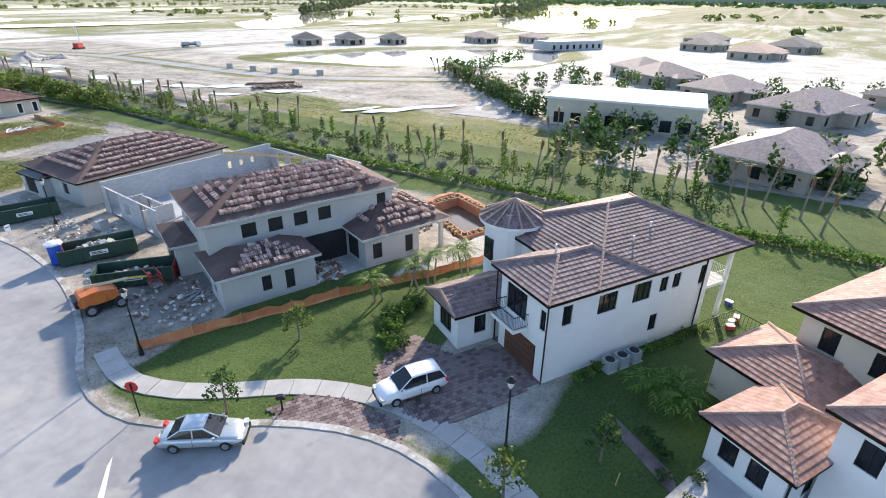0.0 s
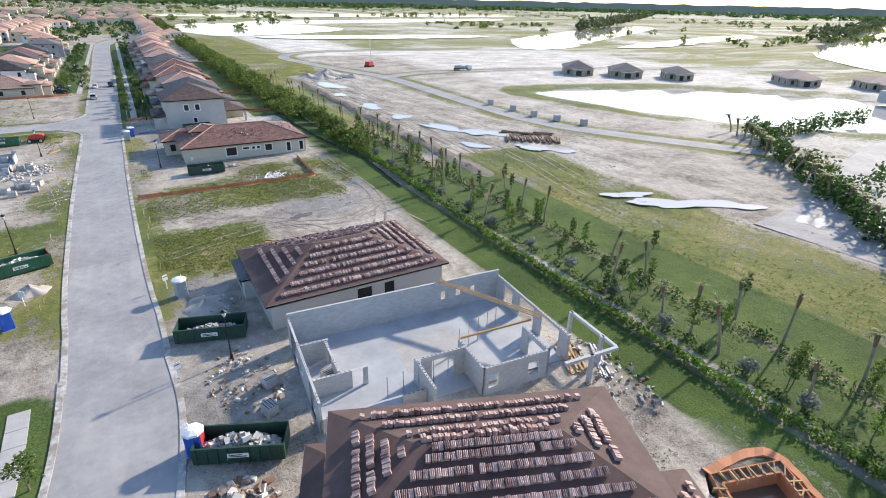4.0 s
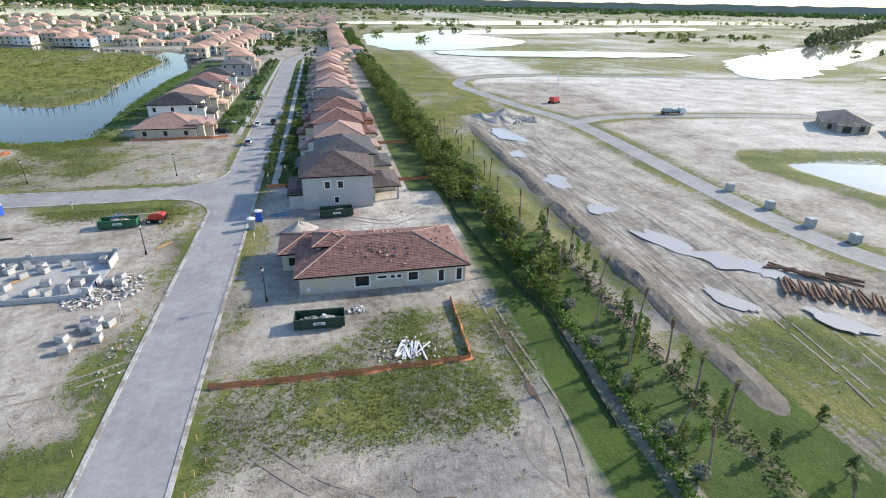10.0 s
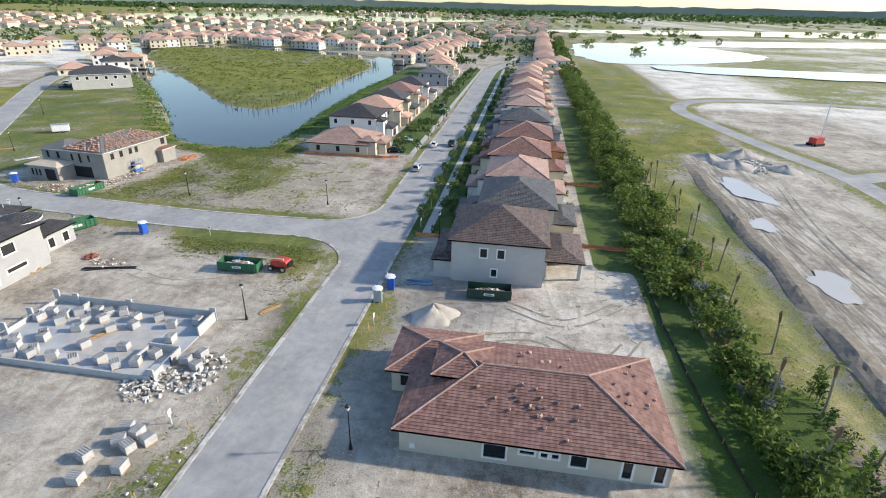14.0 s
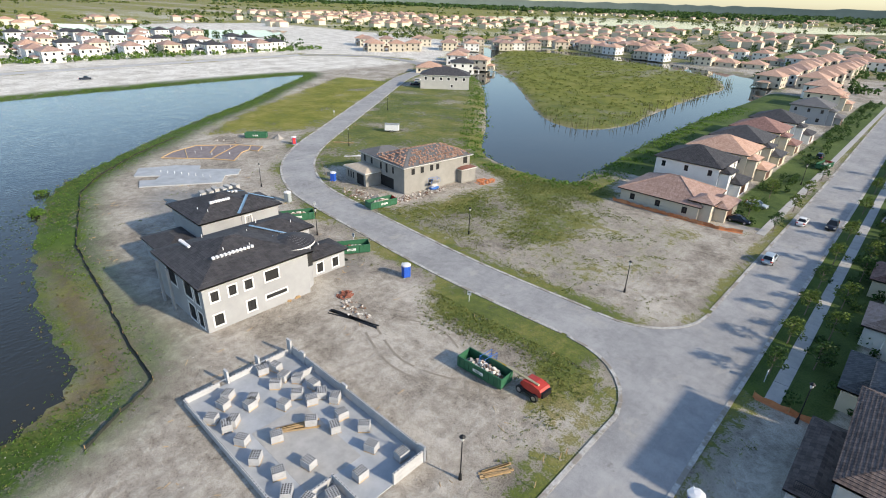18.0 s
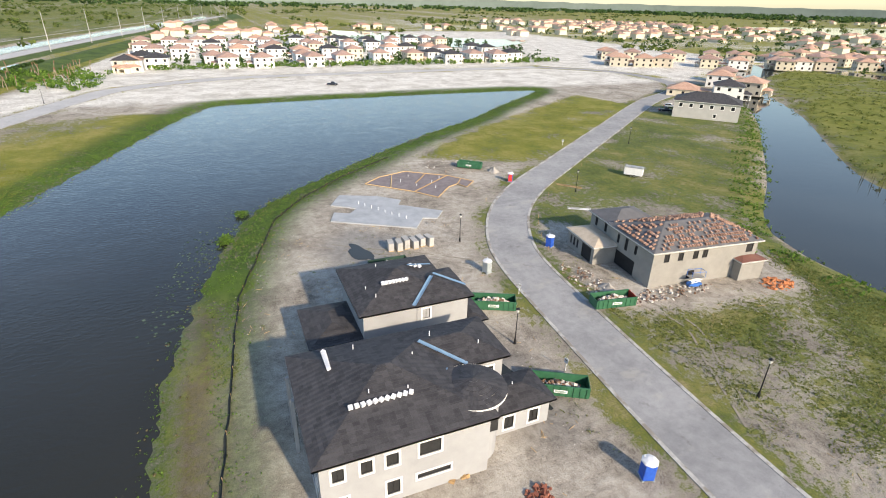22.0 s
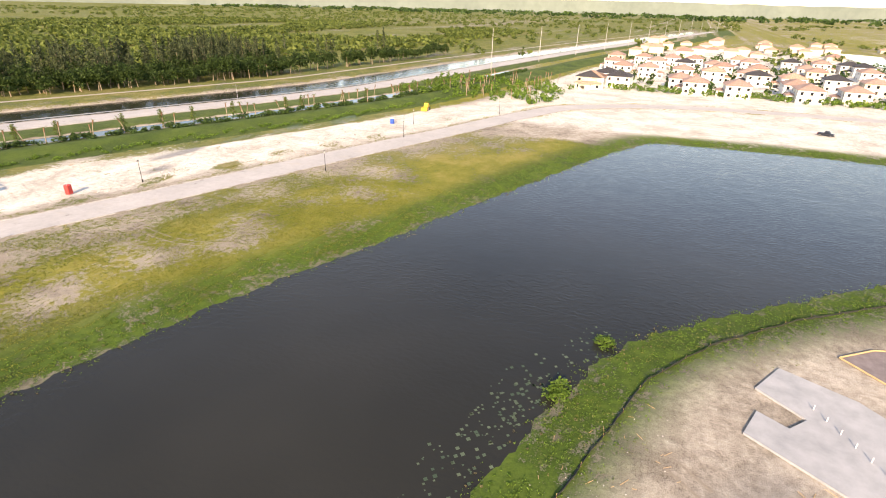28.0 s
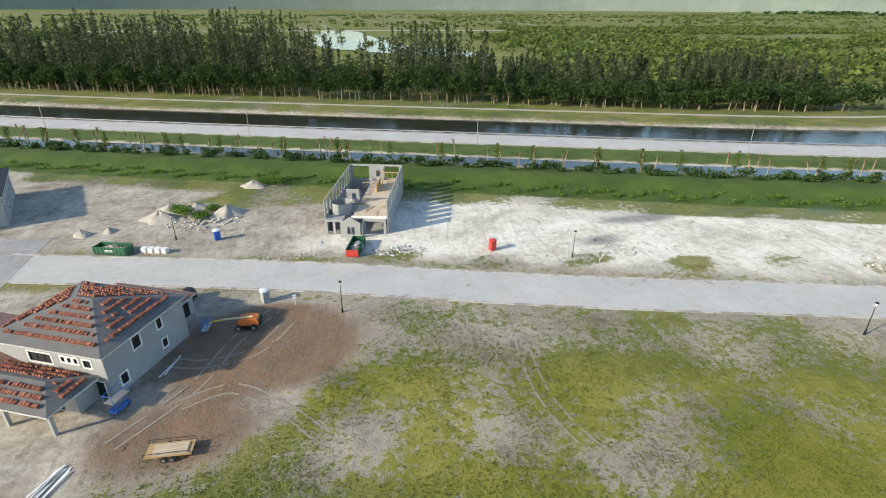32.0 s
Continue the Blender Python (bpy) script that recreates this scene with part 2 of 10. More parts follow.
M = {
    "asphalt": road_mat("asphalt", (0.2, 0.201, 0.205), (0.4, 0.398, 0.395)),
    "concrete": surface("concrete", (0.34, 0.335, 0.32), (0.5, 0.49, 0.47), 0.8, 0.85, by_object=0.15),
    "slab": surface("slab_concrete", (0.28, 0.3, 0.32), (0.5, 0.52, 0.54), 0.35, 0.6),
    "kerb": kerb_mat(),
    "paver": surface("pavers", (0.09, 0.06, 0.06), (0.26, 0.2, 0.19), 1.2, 0.85, by_object=0.5, island=0.5),
    "white_stucco": surface("white_stucco", (0.7, 0.69, 0.66), (0.8, 0.8, 0.78), 0.5, 0.9),
    "beige_stucco": surface("beige_stucco", (0.5, 0.45, 0.36), (0.6, 0.54, 0.44), 0.5, 0.9),
    "cream_stucco": surface("cream_stucco", (0.6, 0.54, 0.42), (0.7, 0.63, 0.5), 0.5, 0.9),
    "orange_stucco": surface("orange_stucco", (0.45, 0.22, 0.1), (0.55, 0.3, 0.15), 0.5, 0.9),
    "grey_stucco": surface("grey_stucco", (0.4, 0.395, 0.38), (0.52, 0.51, 0.49), 0.35, 0.92),
    "pale_stucco": surface("pale_grey_stucco", (0.29, 0.295, 0.3), (0.39, 0.395, 0.4), 0.35, 0.92),
    "block": block_mat("concrete_block", (0.34, 0.35, 0.36), (0.5, 0.5, 0.5)),
    "trim": surface("white_trim", (0.72, 0.72, 0.7), (0.82, 0.82, 0.8), 1.0, 0.6, relief=0.05),
    "tile_brown": tile_mat("brown_roof_tile", (0.15, 0.1, 0.096), (0.3, 0.215, 0.205)),
    "pale_asphalt": road_mat("worn_pale_asphalt", (0.36, 0.36, 0.36), (0.53, 0.525, 0.52)),
    "tile_choc": tile_mat("dark_brown_roof_tile", (0.065, 0.046, 0.042), (0.16, 0.12, 0.108)),
    "tile_red": tile_mat("red_roof_tile", (0.16, 0.08, 0.064), (0.3, 0.17, 0.142)),
    "tan_stucco": surface("tan_stucco", (0.3, 0.26, 0.21), (0.42, 0.37, 0.3), 0.5, 0.9),
    "rut": surface("pressed_wheel_soil", (0.2, 0.172, 0.138), (0.36, 0.32, 0.265), 1.4, 0.95, fine=9),
    "tile_mauve": tile_mat("mauve_brown_roof_tile", (0.15, 0.115, 0.12), (0.28, 0.225, 0.23)),
    "tile_pink": tile_mat("salmon_roof_tile", (0.3, 0.19, 0.15), (0.46, 0.32, 0.27)),
    "tile_terra": tile_mat("terracotta_roof_tile", (0.42, 0.24, 0.17), (0.6, 0.4, 0.3)),
    "tile_grey": tile_mat("grey_roof_tile", (0.055, 0.055, 0.06), (0.12, 0.12, 0.125)),
    "tile_dark": tile_mat("dark_roof_tile", (0.03, 0.029, 0.033), (0.072, 0.07, 0.074)),
    "site_stucco": surface("raw_grey_stucco", (0.24, 0.232, 0.212), (0.35, 0.335, 0.305), 0.4, 0.93),
    "form_pad": surface("damp_graded_pad", (0.15, 0.125, 0.125), (0.3, 0.26, 0.26), 0.7, 0.8),
    "tile_clay": tile_mat("clay_roof_tile", (0.27, 0.135, 0.105), (0.47, 0.28, 0.22)),
    "felt_brown": surface("brown_roof_felt", (0.075, 0.045, 0.04), (0.15, 0.1, 0.09), 0.5, 0.9, fine=20),
    "felt_grey": surface("grey_roof_felt", (0.1, 0.1, 0.105), (0.17, 0.17, 0.175), 0.5, 0.9, fine=20),
    "felt_red": surface("red_roof_felt", (0.16, 0.06, 0.045), (0.25, 0.12, 0.09), 0.5, 0.9, fine=20),
    "stack": surface("stacked_clay_tiles", (0.2, 0.115, 0.1), (0.6, 0.44, 0.39), 2.0, 0.8, by_object=0.35, island=0.35),
    "stack_tan": surface("stacked_tan_tiles", (0.24, 0.13, 0.09), (0.5, 0.32, 0.24), 2.0, 0.85, by_object=0.35, island=0.4),
    "stack_red": surface("stacked_red_tiles", (0.2, 0.065, 0.042), (0.46, 0.19, 0.12), 2.0, 0.8, by_object=0.3, island=0.3),
    "glass": glass_pane(),
    # near-black colour stands in for the shade inside openings
    "void": surface("painted_dark_inside", (0.012, 0.012, 0.013), (0.03, 0.03, 0.03), 1.0, 0.9),
    "dark_metal": surface("dark_metal", (0.012, 0.012, 0.013), (0.03, 0.03, 0.032), 2.0, 0.45, 0.4),
    "steel": surface("galvanised_steel", (0.35, 0.36, 0.37), (0.55, 0.56, 0.57), 3.0, 0.45, 0.8),
    "wood": surface("raw_lumber", (0.35, 0.22, 0.1), (0.6, 0.42, 0.22), 1.2, 0.8, by_object=0.3, island=0.3, stretch=(1, 6, 1)),
    "ply": surface("plywood", (0.42, 0.34, 0.25), (0.62, 0.53, 0.42), 0.8, 0.85, island=0.3),
    "wood_dark": surface("garage_wood", (0.07, 0.028, 0.018), (0.15, 0.065, 0.04), 1.0, 0.6, stretch=(1, 1, 8)),
    "orange_plastic": surface("orange_silt_fabric", (0.45, 0.14, 0.05), (0.68, 0.3, 0.14), 0.9, 0.9, island=0.2),
    "black_plastic": surface("black_silt_fabric", (0.012, 0.014, 0.012), (0.04, 0.045, 0.035), 1.0, 0.8),
    "orange_paint": surface("orange_machine_paint", (0.55, 0.13, 0.025), (0.72, 0.22, 0.05), 1.5, 0.45, relief=0.03),
    "red_paint": surface("red_machine_paint", (0.42, 0.03, 0.02), (0.6, 0.07, 0.05), 1.5, 0.45, relief=0.03),
    "blue_paint": surface("blue_paint", (0.02, 0.1, 0.4), (0.06, 0.22, 0.6), 1.5, 0.45, relief=0.03),
    "boom_paint": surface("cream_machine_paint", (0.55, 0.47, 0.26), (0.66, 0.58, 0.36), 1.5, 0.45, relief=0.03),
    "yellow_paint": surface("yellow_machine_paint", (0.6, 0.38, 0.03), (0.75, 0.5, 0.08), 1.5, 0.45, relief=0.03),
    "green_paint": surface("green_dumpster_paint", (0.015, 0.09, 0.045), (0.04, 0.17, 0.085), 0.8, 0.6, relief=0.1),
    "dark_green_paint": surface("dark_green_dumpster_paint", (0.012, 0.04, 0.028), (0.03, 0.08, 0.055), 0.8, 0.6, relief=0.1),
    "white_plastic": surface("white_plastic", (0.65, 0.66, 0.68), (0.82, 0.83, 0.85), 2.0, 0.5, relief=0.02),
    "blue_plastic": surface("blue_plastic", (0.01, 0.06, 0.4), (0.03, 0.14, 0.6), 2.0, 0.4, relief=0.02),
    "red_plastic": surface("red_plastic", (0.5, 0.03, 0.03), (0.68, 0.07, 0.06), 2.0, 0.4, relief=0.02),
    "grey_plastic": surface("grey_plastic", (0.28, 0.32, 0.33), (0.4, 0.44, 0.45), 2.0, 0.5, relief=0.02),
    "rubble": surface("rubble", (0.28, 0.27, 0.25), (0.62, 0.6, 0.56), 1.5, 0.95, island=0.6),
    "rubble_mix": surface("mixed_debris", (0.2, 0.12, 0.08), (0.7, 0.66, 0.6), 1.5, 0.95, island=0.8),
    "dirt_pile": surface("sand_heap", (0.3, 0.275, 0.245), (0.5, 0.465, 0.42), 0.6, 0.98, fine=12, relief=0.4),
    "dirt_dark": surface("dug_soil", (0.11, 0.095, 0.078), (0.26, 0.23, 0.19), 0.9, 0.98, fine=6, relief=0.5),
    "tyre": surface("tyre_rubber", (0.012, 0.012, 0.012), (0.03, 0.03, 0.03), 4.0, 0.85),
    "rim": surface("alloy_rim", (0.5, 0.5, 0.52), (0.65, 0.65, 0.67), 4.0, 0.3, 0.9),
    "car_silver": surface("silver_car_paint", (0.5, 0.55, 0.57), (0.58, 0.63, 0.65), 0.4, 0.28, 0.5, relief=0.0),
    "car_white": surface("white_car_paint", (0.78, 0.78, 0.78), (0.84, 0.84, 0.84), 0.4, 0.25, relief=0.0),
    "car_dark": surface("dark_car_paint", (0.015, 0.018, 0.025), (0.03, 0.035, 0.05), 0.4, 0.25, relief=0.0),
    "bark": surface("bark", (0.12, 0.095, 0.07), (0.28, 0.23, 0.18), 2.0, 0.95, relief=0.5),
    "palm_bark": surface("palm_bark", (0.2, 0.155, 0.11), (0.38, 0.31, 0.23), 3.0, 0.95, relief=0.5, stretch=(1, 1, 6)),
    "boots": surface("palm_boots", (0.13, 0.075, 0.045), (0.26, 0.16, 0.1), 5.0, 0.95, relief=0.6),
    "leaf": leafy("tree_leaves", (0.05, 0.09, 0.02), (0.2, 0.27, 0.06)),
    "leaf_dark": leafy("dark_leaves", (0.025, 0.06, 0.018), (0.095, 0.17, 0.045)),
    "leaf_far": leafy("far_bush_leaves", (0.055, 0.09, 0.022), (0.2, 0.25, 0.065)),
    "leaf_hedge": leafy("hedge_leaves", (0.06, 0.13, 0.02), (0.2, 0.33, 0.06)),
    "leaf_silver": leafy("silver_leaves", (0.14, 0.17, 0.14), (0.3, 0.34, 0.29)),
    "leaf_pine": leafy("pine_needles", (0.035, 0.055, 0.026), (0.12, 0.15, 0.07)),
    "leaf_wood": leafy("dark_wood_leaves", (0.018, 0.042, 0.012), (0.075, 0.13, 0.032)),
    "leaf_palm": leafy("palm_fronds", (0.1, 0.15, 0.04), (0.25, 0.3, 0.1)),
    "weed": leafy("weed_tufts", (0.11, 0.15, 0.035), (0.3, 0.31, 0.1)),
    "meadow": leafy("meadow_grass", (0.09, 0.15, 0.014), (0.36, 0.35, 0.09)),
    "reed": leafy("reeds", (0.14, 0.12, 0.06), (0.32, 0.28, 0.16)),
    "lily": leafy("water_plants", (0.08, 0.14, 0.09), (0.2, 0.27, 0.18)),
    "lake": water_mat("lake_water", (0.021, 0.022, 0.018), (0.032, 0.033, 0.028), 1.7, 0.04, 0.13),
    "marsh_water": water_mat("still_water", (0.03, 0.035, 0.035), (0.05, 0.055, 0.05), 0.5, 0.04, 0.04),
    # bright sky reflection is put into this pale base colour
    "shallow": water_mat("sky_pale_water", (0.42, 0.4, 0.37), (0.55, 0.53, 0.49), 0.4, 0.05, 0.02),
    "blue_felt": surface("blue_membrane", (0.12, 0.22, 0.34), (0.22, 0.35, 0.48), 1.0, 0.6),
    "lettering": surface("white_lettering", (0.75, 0.75, 0.75), (0.85, 0.85, 0.85), 1.0, 0.6, relief=0.0),
    "sign_red": surface("sign_red", (0.45, 0.02, 0.02), (0.55, 0.04, 0.04), 1.0, 0.5, relief=0.0),
    "brick_red": surface("red_formwork", (0.4, 0.16, 0.08), (0.58, 0.28, 0.15), 0.6, 0.9),
    "muddy_water": water_mat("muddy_water", (0.13, 0.09, 0.06), (0.2, 0.15, 0.11), 0.6, 0.08, 0.03),
    # haze is painted into this colour
    "haze": surface("painted_haze_rim", (0.14, 0.18, 0.165), (0.22, 0.27, 0.25), 0.004, 1.0, fine=0.03, relief=0.0, spec=0.0),
    "lamp_glass": surface("lamp_glass", (0.55, 0.55, 0.52), (0.7, 0.7, 0.67), 4.0, 0.2, relief=0.0),
}

# faint glow imitates lit haze on the added rim; it is no lamp
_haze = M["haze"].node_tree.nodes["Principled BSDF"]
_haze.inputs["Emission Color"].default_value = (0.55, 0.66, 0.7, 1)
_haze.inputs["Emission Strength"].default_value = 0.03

# ---- mesh helpers ----


def mesh_from(name, verts, faces, mat=None, smooth=False):
    me = bpy.data.meshes.new(name)
    me.from_pydata([tuple(v) for v in verts], [], [tuple(f) for f in faces])
    me.validate()
    me.update()
    if mat:
        me.materials.append(M[mat] if isinstance(mat, str) else mat)
    if smooth:
        me.polygons.foreach_set("use_smooth", [True] * len(me.polygons))
    return me


class Geo:
    """Collects vertices and faces of one mesh."""

    def __init__(self):
        self.v, self.f = [], []

    def quad(self, *pts):
        n = len(self.v)
        self.v.extend(pts)
        self.f.append(tuple(range(n, n + len(pts))))
        return self

    def box(self, x0, y0, z0, x1, y1, z1, bev=0.0, rot=0.0):
        n = len(self.v)
        cx, cy = (x0 + x1) / 2, (y0 + y1) / 2
        c, s = math.cos(rot), math.sin(rot)
        if bev <= 0:
            ring = [(x0, y0), (x1, y0), (x1, y1), (x0, y1)]
        else:
            b = min(bev, (x1 - x0) / 2.2, (y1 - y0) / 2.2)
            ring = [(x0 + b, y0), (x1 - b, y0), (x1, y0 + b), (x1, y1 - b), (x1 - b, y1), (x0 + b, y1), (x0, y1 - b), (x0, y0 + b)]
        ring = [(cx + (x - cx) * c - (y - cy) * s, cy + (x - cx) * s + (y - cy) * c) for x, y in ring]
        k = len(ring)
        self.v += [(x, y, z0) for x, y in ring] + [(x, y, z1) for x, y in ring]
        self.f.append(tuple(range(n + k - 1, n - 1, -1)))
        self.f.append(tuple(range(n + k, n + 2 * k)))
        for i in range(k):
            j = (i + 1) % k
            self.f.append((n + i, n + j, n + k + j, n + k + i))
        return self

    def tube(self, pts, radii, sides=8, cap=True):
        """A round tube along points."""
        n0 = len(self.v)
        pts = [Vector(p) for p in pts]
        for i, p in enumerate(pts):
            d = (pts[min(i + 1, len(pts) - 1)] - pts[max(i - 1, 0)]).normalized()
            a = d.cross(Vector((0.13, 0.97, 0.2))).normalized() if abs(d.y) < 0.9 else d.cross(Vector((1, 0.1, 0))).normalized()
            b = d.cross(a)
            r = radii[i] if isinstance(radii, (list, tuple)) else radii
            for k in range(sides):
                w = 2 * math.pi * k / sides
                self.v.append(tuple(p + a * math.cos(w) * r + b * math.sin(w) * r))
        for i in range(len(pts) - 1):
            for k in range(sides):
                q = (k + 1) % sides
                self.f.append((n0 + i * sides + k, n0 + i * sides + q, n0 + (i + 1) * sides + q, n0 + (i + 1) * sides + k))
        if cap:
            self.f.append(tuple(n0 + k for k in range(sides - 1, -1, -1)))
            e = n0 + (len(pts) - 1) * sides
            self.f.append(tuple(e + k for k in range(sides)))
        return self

    def cyl(self, x, y, z0, z1, r, sides=12, r1=None):
        return self.tube([(x, y, z0), (x, y, z1)], [r, r if r1 is None else r1], sides)

    def prism(self, outline, y0, y1, axis='y'):
        """An outline in (u, z) pushed along y (or x)."""
        n, k = len(self.v), len(outline)
        for w in (y0, y1):
            self.v += [((u, w, z) if axis == 'y' else (w, u, z)) for u, z in outline]
        self.f.append(tuple(range(n, n + k)))
        self.f.append(tuple(range(n + 2 * k - 1, n + k - 1, -1)))
        for i in range(k):
            j = (i + 1) % k
            self.f.append((n + j, n + i, n + k + i, n + k + j))
        return self

    def mesh(self, name, mat=None, smooth=False):
        return mesh_from(name, self.v, self.f, mat, smooth)


def part(name, geo, mat, parent, label="", smooth=False):
    """Links one mesh object under a thing or a part."""
    me = geo.mesh(name, mat, smooth) if isinstance(geo, Geo) else geo
    ob = new(name, me)
    ob.parent = parent
    if label:
        tagged(ob, label)
    return ob


def thing(name, label, category, group="", kind="", m=None):
    ob = new(name)
    ob.empty_display_size = 0.3
    if m is not None:
        ob.matrix_world = m
    return tagged(ob, label, category, group, kind)


def solid(name, geo, mat, label, category="", group="", kind="", m=None, smooth=False):
    me = geo.mesh(name, mat, smooth) if isinstance(geo, Geo) else geo
    ob = new(name, me)
    if m is not None:
        ob.matrix_world = m
    return tagged(ob, label, category, group, kind)


def shared(name, me, parent, m):
    """One more object on a mesh that others use too."""
    ob = new(name, me)
    ob.parent = parent
    ob.matrix_local = m
    return ob


RNG = np.random.default_rng(5)


def np_mesh(name, verts, nper, mat, smooth=False):
    """A mesh of separate faces with nper corners each."""
    verts = np.asarray(verts, dtype=np.float32).reshape(-1, 3)
    nf = len(verts) // nper
    me = bpy.data.meshes.new(name)
    me.vertices.add(len(verts))
    me.vertices.foreach_set("co", verts.ravel())
    me.loops.add(len(verts))
    me.loops.foreach_set("vertex_index", np.arange(len(verts), dtype=np.int32))
    me.polygons.add(nf)
    me.polygons.foreach_set("loop_start", np.arange(0, nf * nper, nper, dtype=np.int32))
    me.update(calc_edges=True)
    if mat:
        me.materials.append(M[mat] if isinstance(mat, str) else mat)
    return me


def leaf_quads(centres, size, flat=0.35, rng=RNG, long=1.6):
    """Leaf-shaped quads (kites) of random turn at the centres."""
    c = np.asarray(centres, dtype=np.float32).reshape(-1, 3)
    n = len(c)
    size = np.broadcast_to(np.asarray(size, dtype=np.float32), (n,)) * rng.uniform(0.6, 1.3, n)
    a = rng.normal(size=(n, 3))
    a[:, 2] *= 1 - flat
    a /= np.linalg.norm(a, axis=1)[:, None] + 1e-9
    b = np.cross(a, rng.normal(size=(n, 3)))
    b /= np.linalg.norm(b, axis=1)[:, None] + 1e-9
    s = size[:, None]
    v = np.stack([c - a * s * long * 0.5, c + b * s * 0.45, c + a * s * long * 0.5, c - b * s * 0.45], 1)
    return v.reshape(-1, 3)


def blob_points(centre, radius, n, rng=RNG, hollow=0.55):
    """Points in the shell of an ellipsoid."""
    d = rng.normal(size=(n, 3))
    d /= np.linalg.norm(d, axis=1)[:, None]
    r = hollow + (1 - hollow) * rng.random(n) ** 0.6
    return np.asarray(centre) + d * r[:, None] * np.asarray(radius)


def inside(poly, X, Y):
    p = np.asarray(poly, float)
    hit = np.zeros(X.shape, bool)
    for (x0, y0), (x1, y1) in zip(p, np.roll(p, -1, 0)):
        if y0 == y1:
            continue
        c = ((y0 > Y) != (y1 > Y)) & (X < (x1 - x0) * (Y - y0) / (y1 - y0) + x0)
        hit ^= c
    return hit


def edge_distance(line, X, Y, closed=True):
    p = np.asarray(line, float)
    best = np.full(X.shape, 1e9)
    q = np.roll(p, -1, 0) if closed else p[1:]
    for (x0, y0), (x1, y1) in zip(p, q):
        dx, dy = x1 - x0, y1 - y0
        t = np.clip(((X - x0) * dx + (Y - y0) * dy) / (dx * dx + dy * dy + 1e-12), 0, 1)
        best = np.minimum(best, np.hypot(X - x0 - t * dx, Y - y0 - t * dy))
    return best


def signed(poly, X, Y):
    """Distance to a closed outline, positive inside."""
    d = edge_distance(poly, X, Y)
    return np.where(inside(poly, X, Y), d, -d)


def smooth_line(pts, step=2.0, closed=False):
    """A rounded line through points."""
    p = [Vector((*q[:2], 0)) for q in pts]
    n = len(p)
    out = []
    for i in range(n if closed else n - 1):
        a, b, c, d = (p[(i - 1) % n] if closed or i > 0 else p[0], p[i], p[(i + 1) % n], p[(i + 2) % n] if closed or i + 2 < n else p[-1])
        k = max(2, int((c - b).length / step))
        for j in range(k):
            t = j / k
            out.append(0.5 * ((2 * b) + (c - a) * t + (2 * a - 5 * b + 4 * c - d) * t * t + (3 * b - a - 3 * c + d) * t ** 3))
    if not closed:
        out.append(p[-1])
    return [(v.x, v.y) for v in out]


def offset_line(pts, d):
    """The line shifted to its left by d."""
    out = []
    for i, (x, y) in enumerate(pts):
        a, b = pts[max(i - 1, 0)], pts[min(i + 1, len(pts) - 1)]
        dx, dy = b[0] - a[0], b[1] - a[1]
        l = math.hypot(dx, dy) or 1
        out.append((x - dy / l * d, y + dx / l * d))
    return out


def ribbon(left, right, z0, thick, geo=None):
    """A flat strip with thickness between two lines of equal length."""
    g = geo or Geo()
    n = len(left)
    z = z0 if isinstance(z0, (list, tuple)) else [z0] * n
    for i in range(n - 1):
        a, b, c, d = left[i], right[i], right[i + 1], left[i + 1]
        za, zb = z[i], z[i + 1]
        g.quad((*a, za), (*b, za), (*c, zb), (*d, zb))
        g.quad((*a, za - thick), (*a, za), (*d, zb), (*d, zb - thick))
        g.quad((*b, za), (*b, za - thick), (*c, zb - thick), (*c, zb))
    return g


def slab_poly(poly, z0, z1, geo=None):
    """An outline pushed up from z0 to z1 (kept counter-clockwise)."""
    g = geo or Geo()
    area = sum(a[0] * b[1] - b[0] * a[1] for a, b in zip(poly, poly[1:] + poly[:1]))
    p = poly if area > 0 else poly[::-1]
    g.quad(*[(x, y, z1) for x, y in p])
    for a, b in zip(p, p[1:] + p[:1]):
        g.quad((*a, z0), (*b, z0), (*b, z1), (*a, z1))
    return g

# ---- plan of the ground ----
LAKE = smooth_line([(-44, 34), (-50, 40.5), (-69, 41), (-86, 44), (-103, 48), (-126, 57), (-149, 80), (-173, 107), (-199, 142), (-219, 164), (-250, 201), (-257, 196), (-257, 126), (-253, 62), (-241, 44),
                    (-168, 18), (-136, 8), (-110, -1), (-76, -9), (-58, -14), (-44, -8), (-38, 12)], 6, True)
MARSH_LAKE = smooth_line([(-78, 151), (-50, 147), (-48, 156), (-52, 200), (-55, 260), (-58, 380), (-90, 437), (-200, 490), (-300, 490), (-330, 440), (-270, 345), (-178, 268), (-128, 212), (-104, 183)], 8, True)
ISLAND = smooth_line([(-90, 207), (-76, 207), (-70, 226), (-73, 255), (-77, 320), (-79, 367), (-112, 424), (-200, 462), (-290, 455), (-235, 348), (-162, 280), (-112, 226)], 8, True)
POND = smooth_line([(149, 93), (170, 90), (208, 76), (246, 42), (262, 20), (240, 0), (200, -8), (180, 8), (164, 30), (152, 65)], 6, True)
POOL = [(36.2, -67.0), (41.5, -69.2), (45.5, -60.7), (40.8, -59.2)]
HIGHWAY = smooth_line([(420, -420), (150, -285), (22, -225), (-144, -157), (-281, -105), (-360, -91), (-540, -66), (-810, -20), (-1400, 90)], 12)
SIDE_ROAD = smooth_line([(2, 93), (-14, 92.5), (-36, 92.2), (-63, 94), (-83, 96), (-94, 99.5), (-106, 106.5), (-118, 118), (-132, 136), (-165, 179.5), (-208, 237), (-232, 278), (-262, 300), (-310, 300), (-345, 262)], 3)
